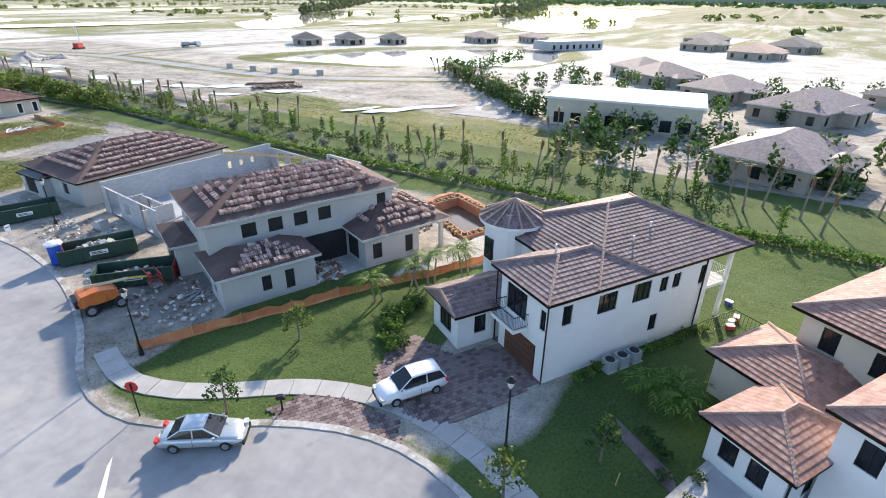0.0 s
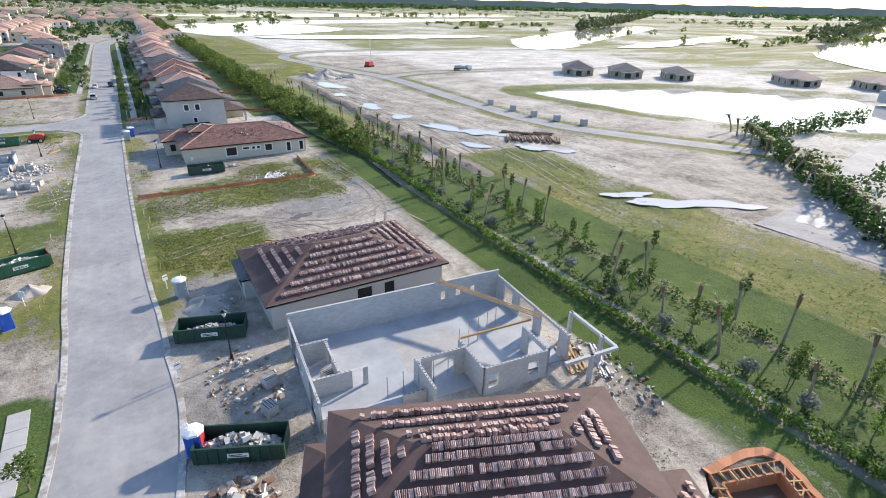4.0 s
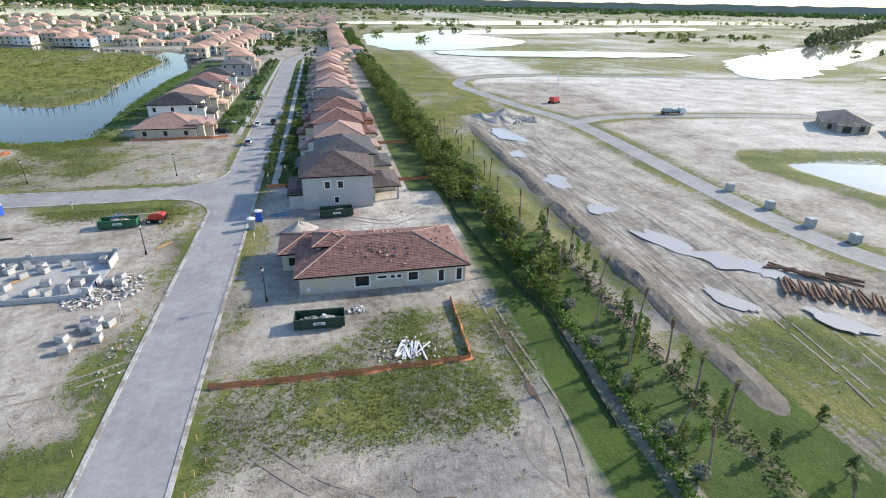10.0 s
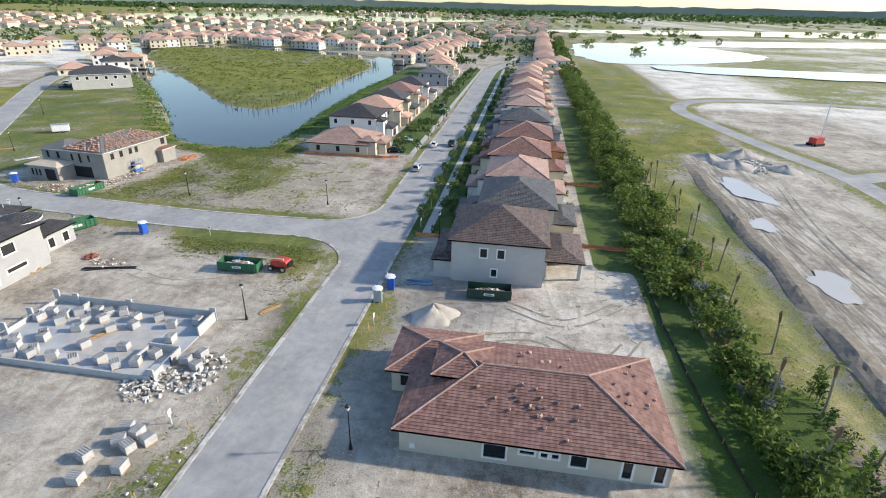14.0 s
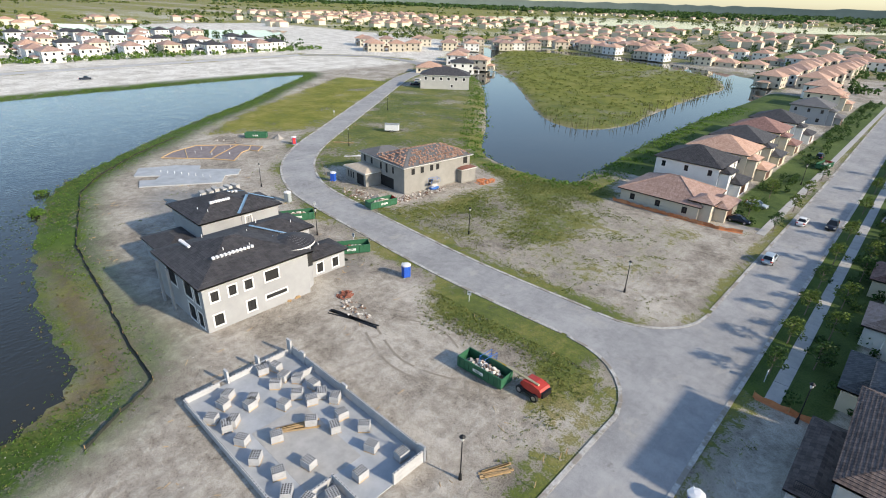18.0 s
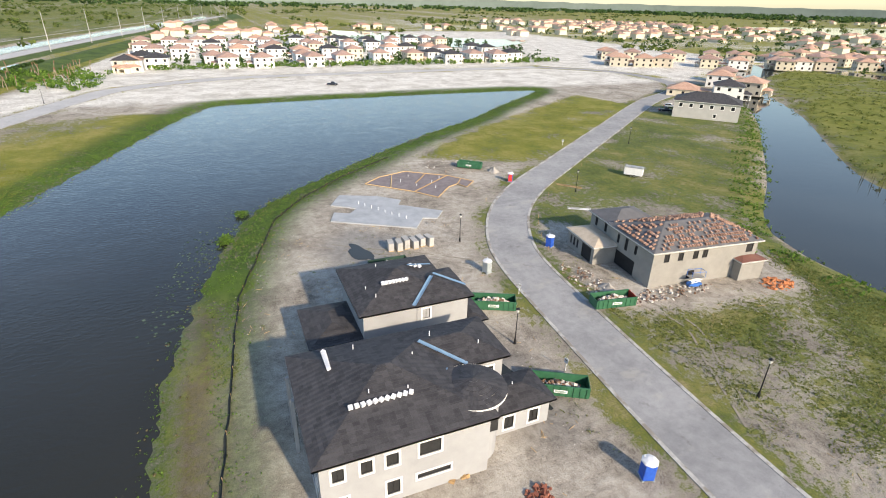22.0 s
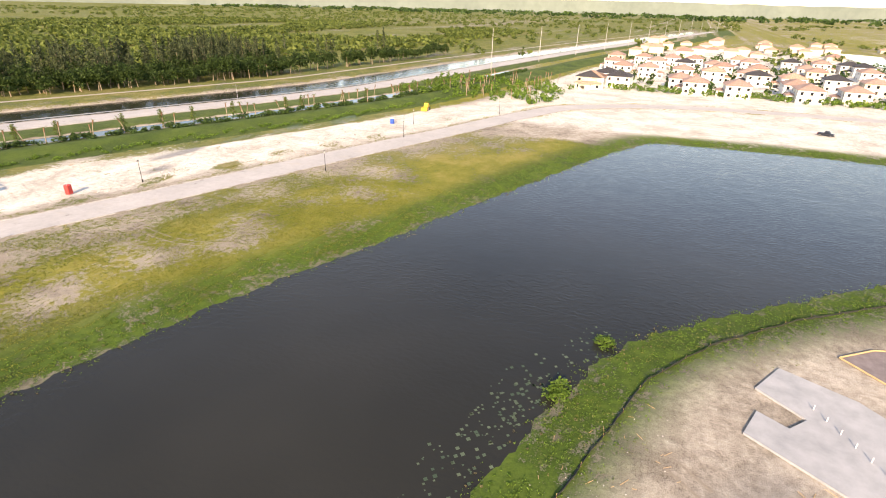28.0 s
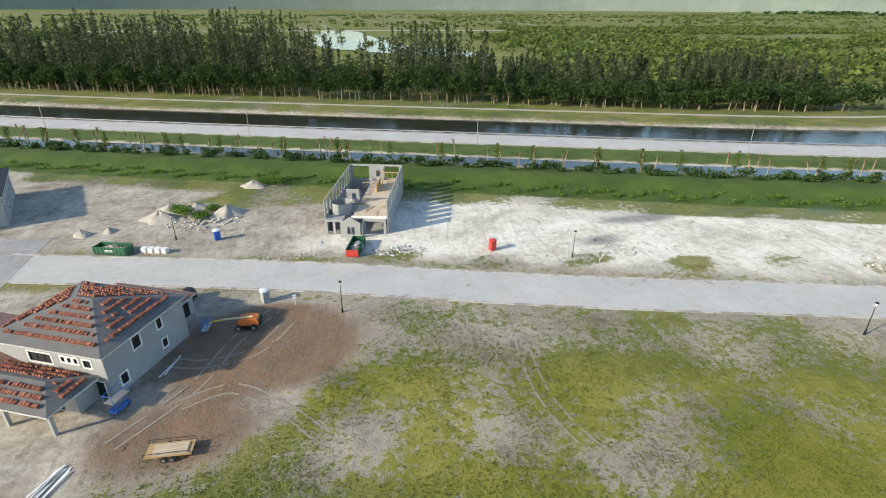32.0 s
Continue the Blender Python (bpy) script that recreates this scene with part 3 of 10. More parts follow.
MAIN_ROAD = smooth_line([(4.3, -26), (4.0, -16), (3.4, -5), (2.8, 30), (2.7, 85), (2.6, 200), (1.6, 330), (4, 380), (14, 420), (30, 470), (36, 600), (30, 900)], 4)
FAR_ROAD = smooth_line([(60, -118), (10, -97), (-40, -80.5), (-89, -65.5), (-134, -49), (-182, -33.5), (-230, -17), (-275, -2), (-305, 14), (-330, 60), (-338, 130), (-342, 200), (-345, 262)], 4)
EAST_ROAD = smooth_line([(150, -24), (137, -4), (121, 22), (112, 42), (110, 70), (111, 110), (111, 150), (104, 178), (96, 215), (92, 250), (110, 275), (160, 280), (300, 250)], 4)
EAST_BRANCH = smooth_line([(111, 150), (130, 158), (165, 157), (215, 148), (300, 118), (420, 60)], 5)

xs = np.unique(np.concatenate([-900 - np.geomspace(1, 3900, 22)[::-1], np.arange(-900, -345, 12), np.arange(-345, 31, 2.0), np.arange(31, 52, 0.7), np.arange(52, 150, 2.0), np.arange(150, 900, 10), 900 + np.geomspace(1, 3900, 22)]))
ys = np.unique(np.concatenate([-900 - np.geomspace(1, 3900, 22)[::-1], np.arange(-900, -330, 10), np.arange(-330, -150, 3.0), np.arange(-150, -76, 2.0), np.arange(-76, -54, 0.7), np.arange(-54, 290, 2.0), np.arange(290, 1100, 10), 1100 + np.geomspace(1, 3700, 22)]))
GX, GY = np.meshgrid(xs, ys)


def blur(a, n=2):
    for _ in range(n):
        for ax in (0, 1):
            a = 0.25 * np.roll(a, 1, ax) + 0.5 * a + 0.25 * np.roll(a, -1, ax)
    return a


def area(*polys):
    m = np.zeros(GX.shape)
    for p in polys:
        m = np.maximum(m, inside(p, GX, GY))
    return m


def rect(x0, y0, x1, y1):
    return [(x0, y0), (x1, y0), (x1, y1), (x0, y1)]


def oval(cx, cy, rx, ry, n=18):
    return [(cx + rx * math.cos(i * 2 * math.pi / n), cy + ry * math.sin(i * 2 * math.pi / n)) for i in range(n)]


def near(line, width, soft=1.0):
    return np.clip((width - edge_distance(line, GX, GY, False)) / soft + 0.5, 0, 1)


d_lake, d_marsh, d_island, d_pond = signed(LAKE, GX, GY), signed(MARSH_LAKE, GX, GY), signed(ISLAND, GX, GY), signed(POND, GX, GY)
d_hw = edge_distance(HIGHWAY, GX, GY, False)
hw_side = np.sign(GY - np.interp(GX, [p[0] for p in HIGHWAY][::-1], [p[1] for p in HIGHWAY][::-1]))
HWD = d_hw * hw_side
# heights: banks slope into the waters, a berm beside the highway, a rougher east side
Z = np.zeros(GX.shape)
Z = np.where(d_lake > -9, np.minimum(Z, -0.085 * (d_lake + 9)), Z)
Z = np.where((d_marsh > -4) & (d_island < 3), np.minimum(Z, -0.18 * np.minimum(d_marsh + 4, 3 - d_island + 1)), Z)
Z = np.where(d_pond > -4, np.minimum(Z, -0.2 * (d_pond + 4)), Z)
Z = np.where(HWD < -8, -2.0 * np.clip((-HWD - 9) / 5, 0, 1) * np.clip((39 + HWD) / 5, 0, 1), Z)
Z = np.where((HWD > 18) & (HWD < 32), -0.8 * np.clip(1 - abs(HWD - 25) / 7, 0, 1) * 2, Z)
Z = np.where((HWD > 34) & (HWD < 52), 1.3 * np.sin(np.pi * (HWD - 34) / 18) ** 2, Z)
Z = np.where(abs(d_lake) < 7, Z + 0.07 * np.sin(GX * 0.8 + np.sin(GY * 0.5) * 2) * np.sin(GY * 0.7 + GX * 0.3), Z)
Z = np.maximum(Z, -2.5)
d_pool = signed(POOL, GX, GY)
Z = np.where(d_pool > -0.75, -1.9, Z)
rough_e = np.clip((GX - 70) / 8, 0, 1) * np.clip((112 - GX) / 8, 0, 1) * np.clip((200 - GY) / 20, 0, 1) * np.clip((GY + 40) / 20, 0, 1)
Z -= rough_e * 0.25 * (np.sin(GX * 0.9 + GY * 0.15) * 0.5 + 0.5)
# ditch beside the tree belt
ditch = np.clip(1 - abs(GX - (64 + 0.03 * GY)) / 3.0, 0, 1) * np.clip((GY - 10) / 20, 0, 1) * np.clip((150 - GY) / 20, 0, 1)
Z -= ditch * 0.8
# keep roads level
road_near = np.maximum.reduce([near(MAIN_ROAD, 7, 2), near(SIDE_ROAD, 7, 2), near(FAR_ROAD, 8, 2), near(EAST_ROAD, 6, 2), near(EAST_BRANCH, 6, 2)])
Z = np.where(road_near > 0.5, np.minimum(Z, 0.0) * 0.2, Z)

# covers: lawn (mown), weed (rough green), wet (dark or muddy), brown (bare brown soil), bright (pale sand, and sunlight
# on far land put into colour)
lawn = area(rect(7, -66, 28, -58.7), [(3, -62), (20, -63), (34, -74), (14, -76), (8, -73)], rect(10, -104, 52, -84), rect(30, -104, 47, -66), [(2, -62), (8, -72), (6, -71), (1, -64)], rect(5, -100, 12, -83),
            [(44.5, -110), (50.5, -110), (50, 60), (47, 60), (45, 0)], rect(53, -110, 71, 20), rect(53, 20, 63, 60), rect(40, 86, 52, 240), rect(7, 93, 16, 380), rect(46, 28, 52, 90), rect(-14, 150, -3, 380), [(-12, -66), (-4, -56), (-0.4, -48), (0.4, -40), (0.8, -25.4), (-9, -25.4), (-18, -60)])
lawn = lawn * (1 - area([(30, -57), (31, -72), (38, -75), (44, -74), (45.5, -69), (48.8, -60), (46, -54)]))
lawn = np.maximum(lawn, ((HWD > 8) & (HWD < 20)) | ((HWD > 33) & (HWD < 58) & (GX < 60)))
lawn = np.maximum(lawn, area(rect(-55, 165, -33, 370), [(1.2, -58.6), (4.2, -58.2), (6, -62), (8, -68), (10.5, -74), (10.5, -84), (8.6, -84), (8.4, -79), (7.6, -75), (5.6, -71), (3.2, -67.6), (1.4, -64.2)]))
weed = area(rect(62, -70, 92, 25), [(-8, 70), (-4, 82), (-12, 87), (-40, 87), (-30, 80), (-12, 78)],
            [(-100, 110), (-80, 118), (-75, 150), (-110, 190), (-140, 230), (-170, 260), (-200, 240), (-130, 145)], [(-135, 128), (-195, 225), (-235, 215), (-172, 125), (-150, 100)],
            rect(52, 60, 64, 380), rect(62, 170, 92, 420), rect(-8, 24, -2, 40), rect(-12, 8, -2, 20), rect(8, -8, 24, 8))
weed = np.maximum(weed, area([(-92, -46), (-130, -32), (-200, -8), (-238, 20), (-236, 42), (-130, 4), (-60, -16), (-70, -24), (-92, -32)]) * 0.86)
weed = np.maximum(weed, area([(8, 10), (40, 12), (47, 24), (46, 36), (8, 27)], rect(25, 26, 42, 38), [(-60, 104), (-42, 103), (-30, 114), (-30, 138), (-62, 146), (-58, 118)], rect(-60, 128, -33, 150)) * 0.8)
weed = np.maximum(weed, area([(-64, 99), (-42, 100), (-20, 100), (-10, 112), (-12, 140), (-33, 138), (-62, 128)]) * 0.42)
weed = np.maximum(weed, area([(-97, -56), (-134, -41.5), (-182, -26), (-230, -9.5), (-240, 20), (-200, -8), (-130, -30), (-98, -42)]) * 0.62)
weed = np.maximum(weed, (d_lake > -7) & (d_lake < 0))
weed = np.maximum(weed, (d_island > 0) | ((d_marsh > -9) & (d_marsh < 0)))
weed = np.maximum(weed, ((d_pond > -14) & (d_pond < 0)))
weed = np.maximum(weed, (HWD < -38) | ((HWD > 50) & (HWD < 66) & (GX < -20)))
far_green = ((GX < -330) & (HWD < -40)) | ((GY > 230) & (GX > 60) & (GX < 100)) | ((GX > 150) & (GY > 270)) | ((GX > 290)) | (GY > 480) | ((GX < -330) & (HWD > 12) & (HWD < 45)) | ((GX < -780) & (HWD > 12))
weed = np.maximum(weed, far_green * 0.72)
weed = np.maximum(weed, area(rect(55, 30, 69, 104)))
weed = np.maximum(weed, area(rect(60, 100, 74, 380), *[oval(x, y, 5.5, 3) for x, y in ((-126.6, -62), (-143, -58.8), (-161, -52.8), (-179, -49.2), (-195, -42.4), (-212, -36.5), (-248, -27), (-109, -68.7))], *[oval(x, y, 3, 5) for x, y in ((-4.5, 5), (-4.5, 52), (-4, 66), (9.5, 39), (10, 62), (9.5, 70), (-4.5, -12))], oval(-78, -106, 12, 7), oval(-92, -104, 9, 6)) * 0.85)
mulch = area(rect(59, -72, 62.6, 58))
lawn = lawn * (1 - 0.62 * mulch)
lush = np.maximum(area(rect(44.5, -110, 51, 60)), (d_lake > -10) & (d_lake < 5))
lush = np.maximum(lush, (HWD < -60) * 0.25)
lush = np.maximum(lush, ((HWD > 33) & (HWD < 52) & (GX < 60)))
wet = area(oval(33.5, 7.5, 8, 5), oval(-19, 20, 8, 5), oval(-23, 39, 3, 2), oval(43, 24, 1.6, 16), oval(13, -12, 6, 5), oval(12, -32, 5, 6), oval(20, 73, 8, 8), oval(14, 55, 4, 16), oval(-16, 4, 8, 5), oval(-55, 79, 9, 5), oval(-95, 72, 12, 7), oval(-62, 60, 8, 3), oval(12, -52, 6, 4)) * 0.8
wet = np.maximum(wet, ditch * 1.2)
wet = np.maximum(wet, area(oval(-165, -75, 9, 3), oval(-185, -73, 7, 2), oval(-205, -68, 9, 3), oval(-230, -60, 10, 4), oval(-150, -66, 4, 2)))
brown = area(oval(-87, -45, 13, 11), oval(-78, -30, 9, 6), oval(-62, -20, 6, 5)) * 1.0
STRIP = [(-88, 47.4), (-75, 46.6), (-63.5, 45.8), (-52.6, 45.9), (-46.8, 44.6), (-44.2, 41.6), (-43.5, 38), (-44.4, 32), (-46.6, 31), (-46, 37.3), (-47.4, 42.0), (-54, 43.2), (-65, 43.3), (-77, 44.8), (-88, 46.2)]
strip_in = np.clip(0.85 + signed(STRIP, GX, GY) / 1.4, 0, 1)
brown = np.maximum(brown, strip_in)
brown = np.maximum(brown, mulch * 0.7)
lush = lush * (1 - np.clip(brown * 1.2, 0, 1))
weed = np.maximum(weed, np.clip(np.maximum(near(EAST_ROAD, 7.5, 1), near(EAST_BRANCH, 7.5, 1)), 0, 1) * 0.8)
verge = np.maximum(np.maximum(near(SIDE_ROAD, 7.6, 2), near(MAIN_ROAD, 6.6, 2) * (GY > -20)) * 0.9, near(FAR_ROAD, 8.6, 2) * 0.6)
weed = np.maximum(weed, verge)
patchy = blur(np.random.default_rng(3).normal(size=GX.shape), 5)
weed = weed * np.clip(0.9 + 0.16 * patchy / patchy.std(), 0.4, 1.15)
weed = weed * (1 - np.clip(brown, 0, 1))
lush = np.maximum(lush, (d_island > 0) * 0.3)
bright = area(rect(70, -5, 108, 235), rect(113, 0, 175, 145)) * 0.12
bright = np.maximum(bright, area( [(-300, -10), (-260, -60), (-120, -100), (-90, -76), (-180, -42), (-260, -12)], [(-325, 60), (-420, 40), (-440, 260), (-345, 280), (-270, 190), (-262, 60)]))
bright = np.maximum(bright, area(rect(-640, -20, -258, 130)))
bright = np.maximum(bright, area(rect(13, 58, 46, 92)) * 0.35)
bright = np.maximum(bright, ((GX > 100) & (GY > 250)) * 0.9)
bright = np.maximum(bright, area(rect(-560, 120, -300, 420), rect(-1200, 300, -340, 900)) * 0.8)
bright = np.maximum(bright, area(rect(150, -300, 700, 300)) * 0.7)

# far west sand paled further: its sunlit brightness is put into the colour
bright = np.maximum(bright, ((GX < -262) & (GX > -760) & (GY > -30) & (GY < 520) & (HWD > 70)) * 1.0)
# yellow-green grass; sunlight on land beyond the cloud shade put into its colour
gold = area([(-60, -52), (-200, -8), (-238, 20), (-236, 42), (-180, 24), (-110, -2), (-90, -30)], [(-135, 128), (-195, 225), (-260, 215), (-240, 60), (-172, 125), (-150, 100)]) * 0.75
gold = np.maximum(gold, (d_island > 0) * np.clip((GY - 215) / 60, 0, 1) * 0.9)
gold = np.maximum(gold, ((GX > 54) & (GY > 120)) * 0.35)
gold = np.maximum(gold, ((GX < -255) & (HWD > 12)) * 0.9)
gold = np.maximum(gold, (HWD < -75) * 0.35)
furrow = np.clip(1 - abs(GX - 74 - 0.03 * GY) / 14, 0, 1) * np.clip((GY + 30) / 20, 0, 1) * np.clip((190 - GY) / 20, 0, 1)

gm = bpy.data.meshes.new("ground")
ny, nx = GX.shape
co = np.stack([GX, GY, Z], -1).reshape(-1, 3).astype(np.float32)
idx = np.arange(nx * ny).reshape(ny, nx)
quads = np.stack([idx[:-1, :-1], idx[:-1, 1:], idx[1:, 1:], idx[1:, :-1]], -1).reshape(-1, 4).astype(np.int32)
gm.vertices.add(len(co))
gm.vertices.foreach_set("co", co.ravel())
gm.loops.add(quads.size)
gm.loops.foreach_set("vertex_index", quads.ravel())
gm.polygons.add(len(quads))
gm.polygons.foreach_set("loop_start", np.arange(0, quads.size, 4, dtype=np.int32))
gm.update(calc_edges=True)
gm.polygons.foreach_set("use_smooth", np.ones(len(quads), dtype=bool))
for nm, a in (("lawn", blur(lawn.astype(float), 1)), ("weed", blur(weed.astype(float), 1)), ("lush", blur(lush.astype(float), 2)), ("wet", blur(wet.astype(float), 1)), ("brown", np.maximum(np.clip(blur(brown.astype(float), 1) * 1.25, 0, 1), strip_in)), ("bright", blur(bright.astype(float), 4)), ("furrow", blur(furrow, 2)), ("gold", blur(gold.astype(float), 4))):
    gm.attributes.new(nm, 'FLOAT', 'POINT').data.foreach_set("value", a.ravel().astype(np.float32))


def ground_mat():
    m, nt, b = nodes_of("sandy_ground")
    att = {k: add(nt, "ShaderNodeAttribute", layer=k).outputs["Fac"] for k in ("lawn", "weed", "lush", "wet", "brown", "bright", "furrow", "gold")}
    n_l, n_m, n_s, n_t = noise_at(nt, 0.012, 5, 0.6), noise_at(nt, 0.09, 6, 0.68), noise_at(nt, 0.75, 6, 0.7), noise_at(nt, 5.0, 3, 0.7)
    tracks = noise_at(nt, 0.25, 5, 0.7, stretch=(1.6, 0.5, 1))
    med, fine, tiny = n_m.outputs[0], n_s.outputs[0], n_t.outputs[0]

    def blend_of(*terms):
        out = 0.5
        for s, w in terms:
            out = calc(nt, 'ADD', calc(nt, 'MULTIPLY', calc(nt, 'SUBTRACT', s, 0.5), w), out)
        return out
    grain = noise_at(nt, 16.0, 2, 0.6).outputs[0]
    f = blend_of((med, 0.55), (fine, 0.36), (tracks.outputs[0], 0.12), (tiny, 0.42), (grain, 0.4))
    sand = ramp(nt, f, [(0.38, (0.14, 0.122, 0.1)), (0.44, (0.29, 0.256, 0.212)), (0.51, (0.395, 0.356, 0.302)), (0.59, (0.56, 0.52, 0.455))]).outputs[0]
    # this ramp holds real pale sand plus painted sunlight on the far land
    pale = ramp(nt, f, [(0.39, (0.42, 0.39, 0.34)), (0.47, (0.62, 0.59, 0.53)), (0.57, (0.84, 0.82, 0.76))]).outputs[0]
    col = mix(nt, att["bright"], sand, pale)
    # dragged soil lies in long furrows beside the ditch
    drag = noise_at(nt, 0.9, 6, 0.7, stretch=(1.5, 0.1, 1)).outputs[0]
    col = mix(nt, calc(nt, 'MULTIPLY', att["furrow"], ramp(nt, drag, [(0.42, (1, 1, 1)), (0.56, (0, 0, 0))]).outputs[0]), col, (0.13, 0.115, 0.1))
    # tyre ruts wander over some of the sand, small stones and litter dot it
    wave = add(nt, "ShaderNodeTexWave")
    nt.links.new(add(nt, "ShaderNodeNewGeometry").outputs["Position"], wave.inputs["Vector"])
    wave.inputs["Scale"].default_value = 0.09
    wave.inputs["Distortion"].default_value = 16.0
    wave.inputs["Detail"].default_value = 3.0
    wave.inputs["Detail Scale"].default_value = 0.22
    rut = ramp(nt, wave.outputs["Fac"], [(0.0, (1, 1, 1)), (0.07, (0, 0, 0))]).outputs[0]
    rut = calc(nt, 'MULTIPLY', rut, ramp(nt, tracks.outputs[0], [(0.46, (0, 0, 0)), (0.54, (1, 1, 1))]).outputs[0])
    col = mix(nt, calc(nt, 'MULTIPLY', rut, 0.3), col, (0.2, 0.175, 0.15))
    col = mix(nt, ramp(nt, tiny, [(0.55, (0, 0, 0)), (0.63, (0.7, 0.7, 0.7))]).outputs[0], col, (0.2, 0.18, 0.15))
    pat0 = calc(nt, 'ADD', calc(nt, 'MULTIPLY', med, 0.5), calc(nt, 'MULTIPLY', fine, 0.5))
    soil = ramp(nt, f, [(0.42, (0.1, 0.06, 0.038)), (0.58, (0.25, 0.165, 0.11))]).outputs[0]
    col = mix(nt, calc(nt, 'MULTIPLY', att["brown"], ramp(nt, pat0, [(0.42, (0.55, 0.55, 0.55)), (0.52, (1, 1, 1))]).outputs[0]), col, soil)
    wetc = ramp(nt, fine, [(0.3, (0.11, 0.105, 0.1)), (0.7, (0.25, 0.24, 0.23))]).outputs[0]
    wf = calc(nt, 'MULTIPLY', att["wet"], 0.8)
    col = mix(nt, wf, col, wetc)
    # scattered weeds grow where the cover lets them, in patches
    pat = blend_of((med, 0.9), (fine, 1.0), (tiny, 0.7), (n_l.outputs[0], 0.4))
    thr = calc(nt, 'SUBTRACT', calc(nt, 'ADD', pat, calc(nt, 'MULTIPLY', att["weed"], 0.5)), 0.73)
    wmask = add(nt, "ShaderNodeClamp")
    nt.links.new(calc(nt, 'MULTIPLY', thr, 9.0), wmask.inputs[0])
    g1 = ramp(nt, calc(nt, 'ADD', calc(nt, 'MULTIPLY', med, 0.4), calc(nt, 'ADD', calc(nt, 'MULTIPLY', fine, 0.25), calc(nt, 'MULTIPLY', n_l.outputs[0], 0.35))),
              [(0.42, (0.04, 0.082, 0.006)), (0.48, (0.1, 0.145, 0.009)), (0.53, (0.185, 0.19, 0.024)), (0.585, (0.3, 0.25, 0.1))]).outputs[0]
    g1 = mix(nt, calc(nt, 'MULTIPLY', ramp(nt, tiny, [(0.44, (0, 0, 0)), (0.58, (1, 1, 1))]).outputs[0], 0.6), g1, (0.06, 0.07, 0.02))
    col = mix(nt, calc(nt, 'MULTIPLY', wmask.outputs[0], 0.92), col, g1)
    # yellower tone that paints sunlight onto the far grass
    g2 = ramp(nt, calc(nt, 'ADD', calc(nt, 'MULTIPLY', med, 0.5), calc(nt, 'MULTIPLY', tiny, 0.5)), [(0.4, (0.1, 0.125, 0.008)), (0.5, (0.21, 0.215, 0.02)), (0.6, (0.34, 0.29, 0.075))]).outputs[0]
    col = mix(nt, calc(nt, 'MULTIPLY', att["gold"], calc(nt, 'MULTIPLY', wmask.outputs[0], 0.85)), col, g2)
    gl = ramp(nt, calc(nt, 'ADD', calc(nt, 'MULTIPLY', fine, 0.5), calc(nt, 'MULTIPLY', med, 0.5)), [(0.43, (0.016, 0.052, 0.006)), (0.57, (0.066, 0.125, 0.015))]).outputs[0]
    lf = calc(nt, 'MULTIPLY', att["lush"], ramp(nt, pat, [(0.36, (0.3, 0.3, 0.3)), (0.46, (0.95, 0.95, 0.95))]).outputs[0])
    col = mix(nt, lf, col, gl)
    gk = ramp(nt, calc(nt, 'ADD', calc(nt, 'MULTIPLY', tiny, 0.5), calc(nt, 'MULTIPLY', med, 0.5)), [(0.42, (0.032, 0.068, 0.01)), (0.6, (0.088, 0.138, 0.024))]).outputs[0]
    edge = add(nt, "ShaderNodeClamp")
    nt.links.new(calc(nt, 'MULTIPLY', calc(nt, 'SUBTRACT', calc(nt, 'ADD', att["lawn"], calc(nt, 'MULTIPLY', calc(nt, 'SUBTRACT', fine, 0.5), 0.5)), 0.42), 6.0), edge.inputs[0])
    col = mix(nt, calc(nt, 'MULTIPLY', edge.outputs[0], 0.96), col, gk)
    nt.links.new(col, b.inputs["Base Color"])
    rough = calc(nt, 'SUBTRACT', 0.97, calc(nt, 'MULTIPLY', att["wet"], 0.55))
    nt.links.new(rough, b.inputs["Roughness"])
    b.inputs["Specular IOR Level"].default_value = 0.3
    h = calc(nt, 'ADD', calc(nt, 'MULTIPLY', fine, 0.7), calc(nt, 'ADD', calc(nt, 'MULTIPLY', tiny, 0.2), calc(nt, 'MULTIPLY', tracks.outputs[0], 0.5)))
    bump(nt, b, h, 0.7, 0.3)
    return m


gm.materials.append(ground_mat())
ground = tagged(new("ground", gm), "sandy building land with weeds, lawns and muddy patches", "ground", kind="structure")


def ground_z(x, y):
    i, j = int(np.clip(np.searchsorted(xs, x), 1, nx - 1)), int(np.clip(np.searchsorted(ys, y), 1, ny - 1))
    u, v = (x - xs[i - 1]) / (xs[i] - xs[i - 1]), (y - ys[j - 1]) / (ys[j] - ys[j - 1])
    return float((1 - v) * ((1 - u) * Z[j - 1, i - 1] + u * Z[j - 1, i]) + v * ((1 - u) * Z[j, i - 1] + u * Z[j, i]))


# ---- waters ----


def water(name, poly, z, mat, label):
    return solid(name, Geo().quad(*[(x, y, z) for x, y in poly]), mat, label, "water", kind="structure")


def grown(poly, d):
    a = sum(p[0] * q[1] - q[0] * p[1] for p, q in zip(poly, poly[1:] + poly[:1]))
    n = len(poly)
    out = []
    for i, (x, y) in enumerate(poly):
        p, q = poly[i - 1], poly[(i + 1) % n]
        dx, dy = q[0] - p[0], q[1] - p[1]
        l = math.hypot(dx, dy) or 1
        s = d if a > 0 else -d
        out.append((x + dy / l * s, y - dx / l * s))
    return out


water("lake_water", grown(LAKE, 2.5), -0.76, "lake", "wide dark lake with small wind ripples")
water("marsh_water", grown(MARSH_LAKE, 1.5), -0.75, "marsh_water", "still lake water round a marshy island")
water("pond_water", grown(POND, 2.0), -0.8, "shallow", "pond between sandy lots, bright sky put into its colour")
CANAL_A, CANAL_B = offset_line(HIGHWAY, 9.5), offset_line(HIGHWAY, 38.5)
canal = Geo()
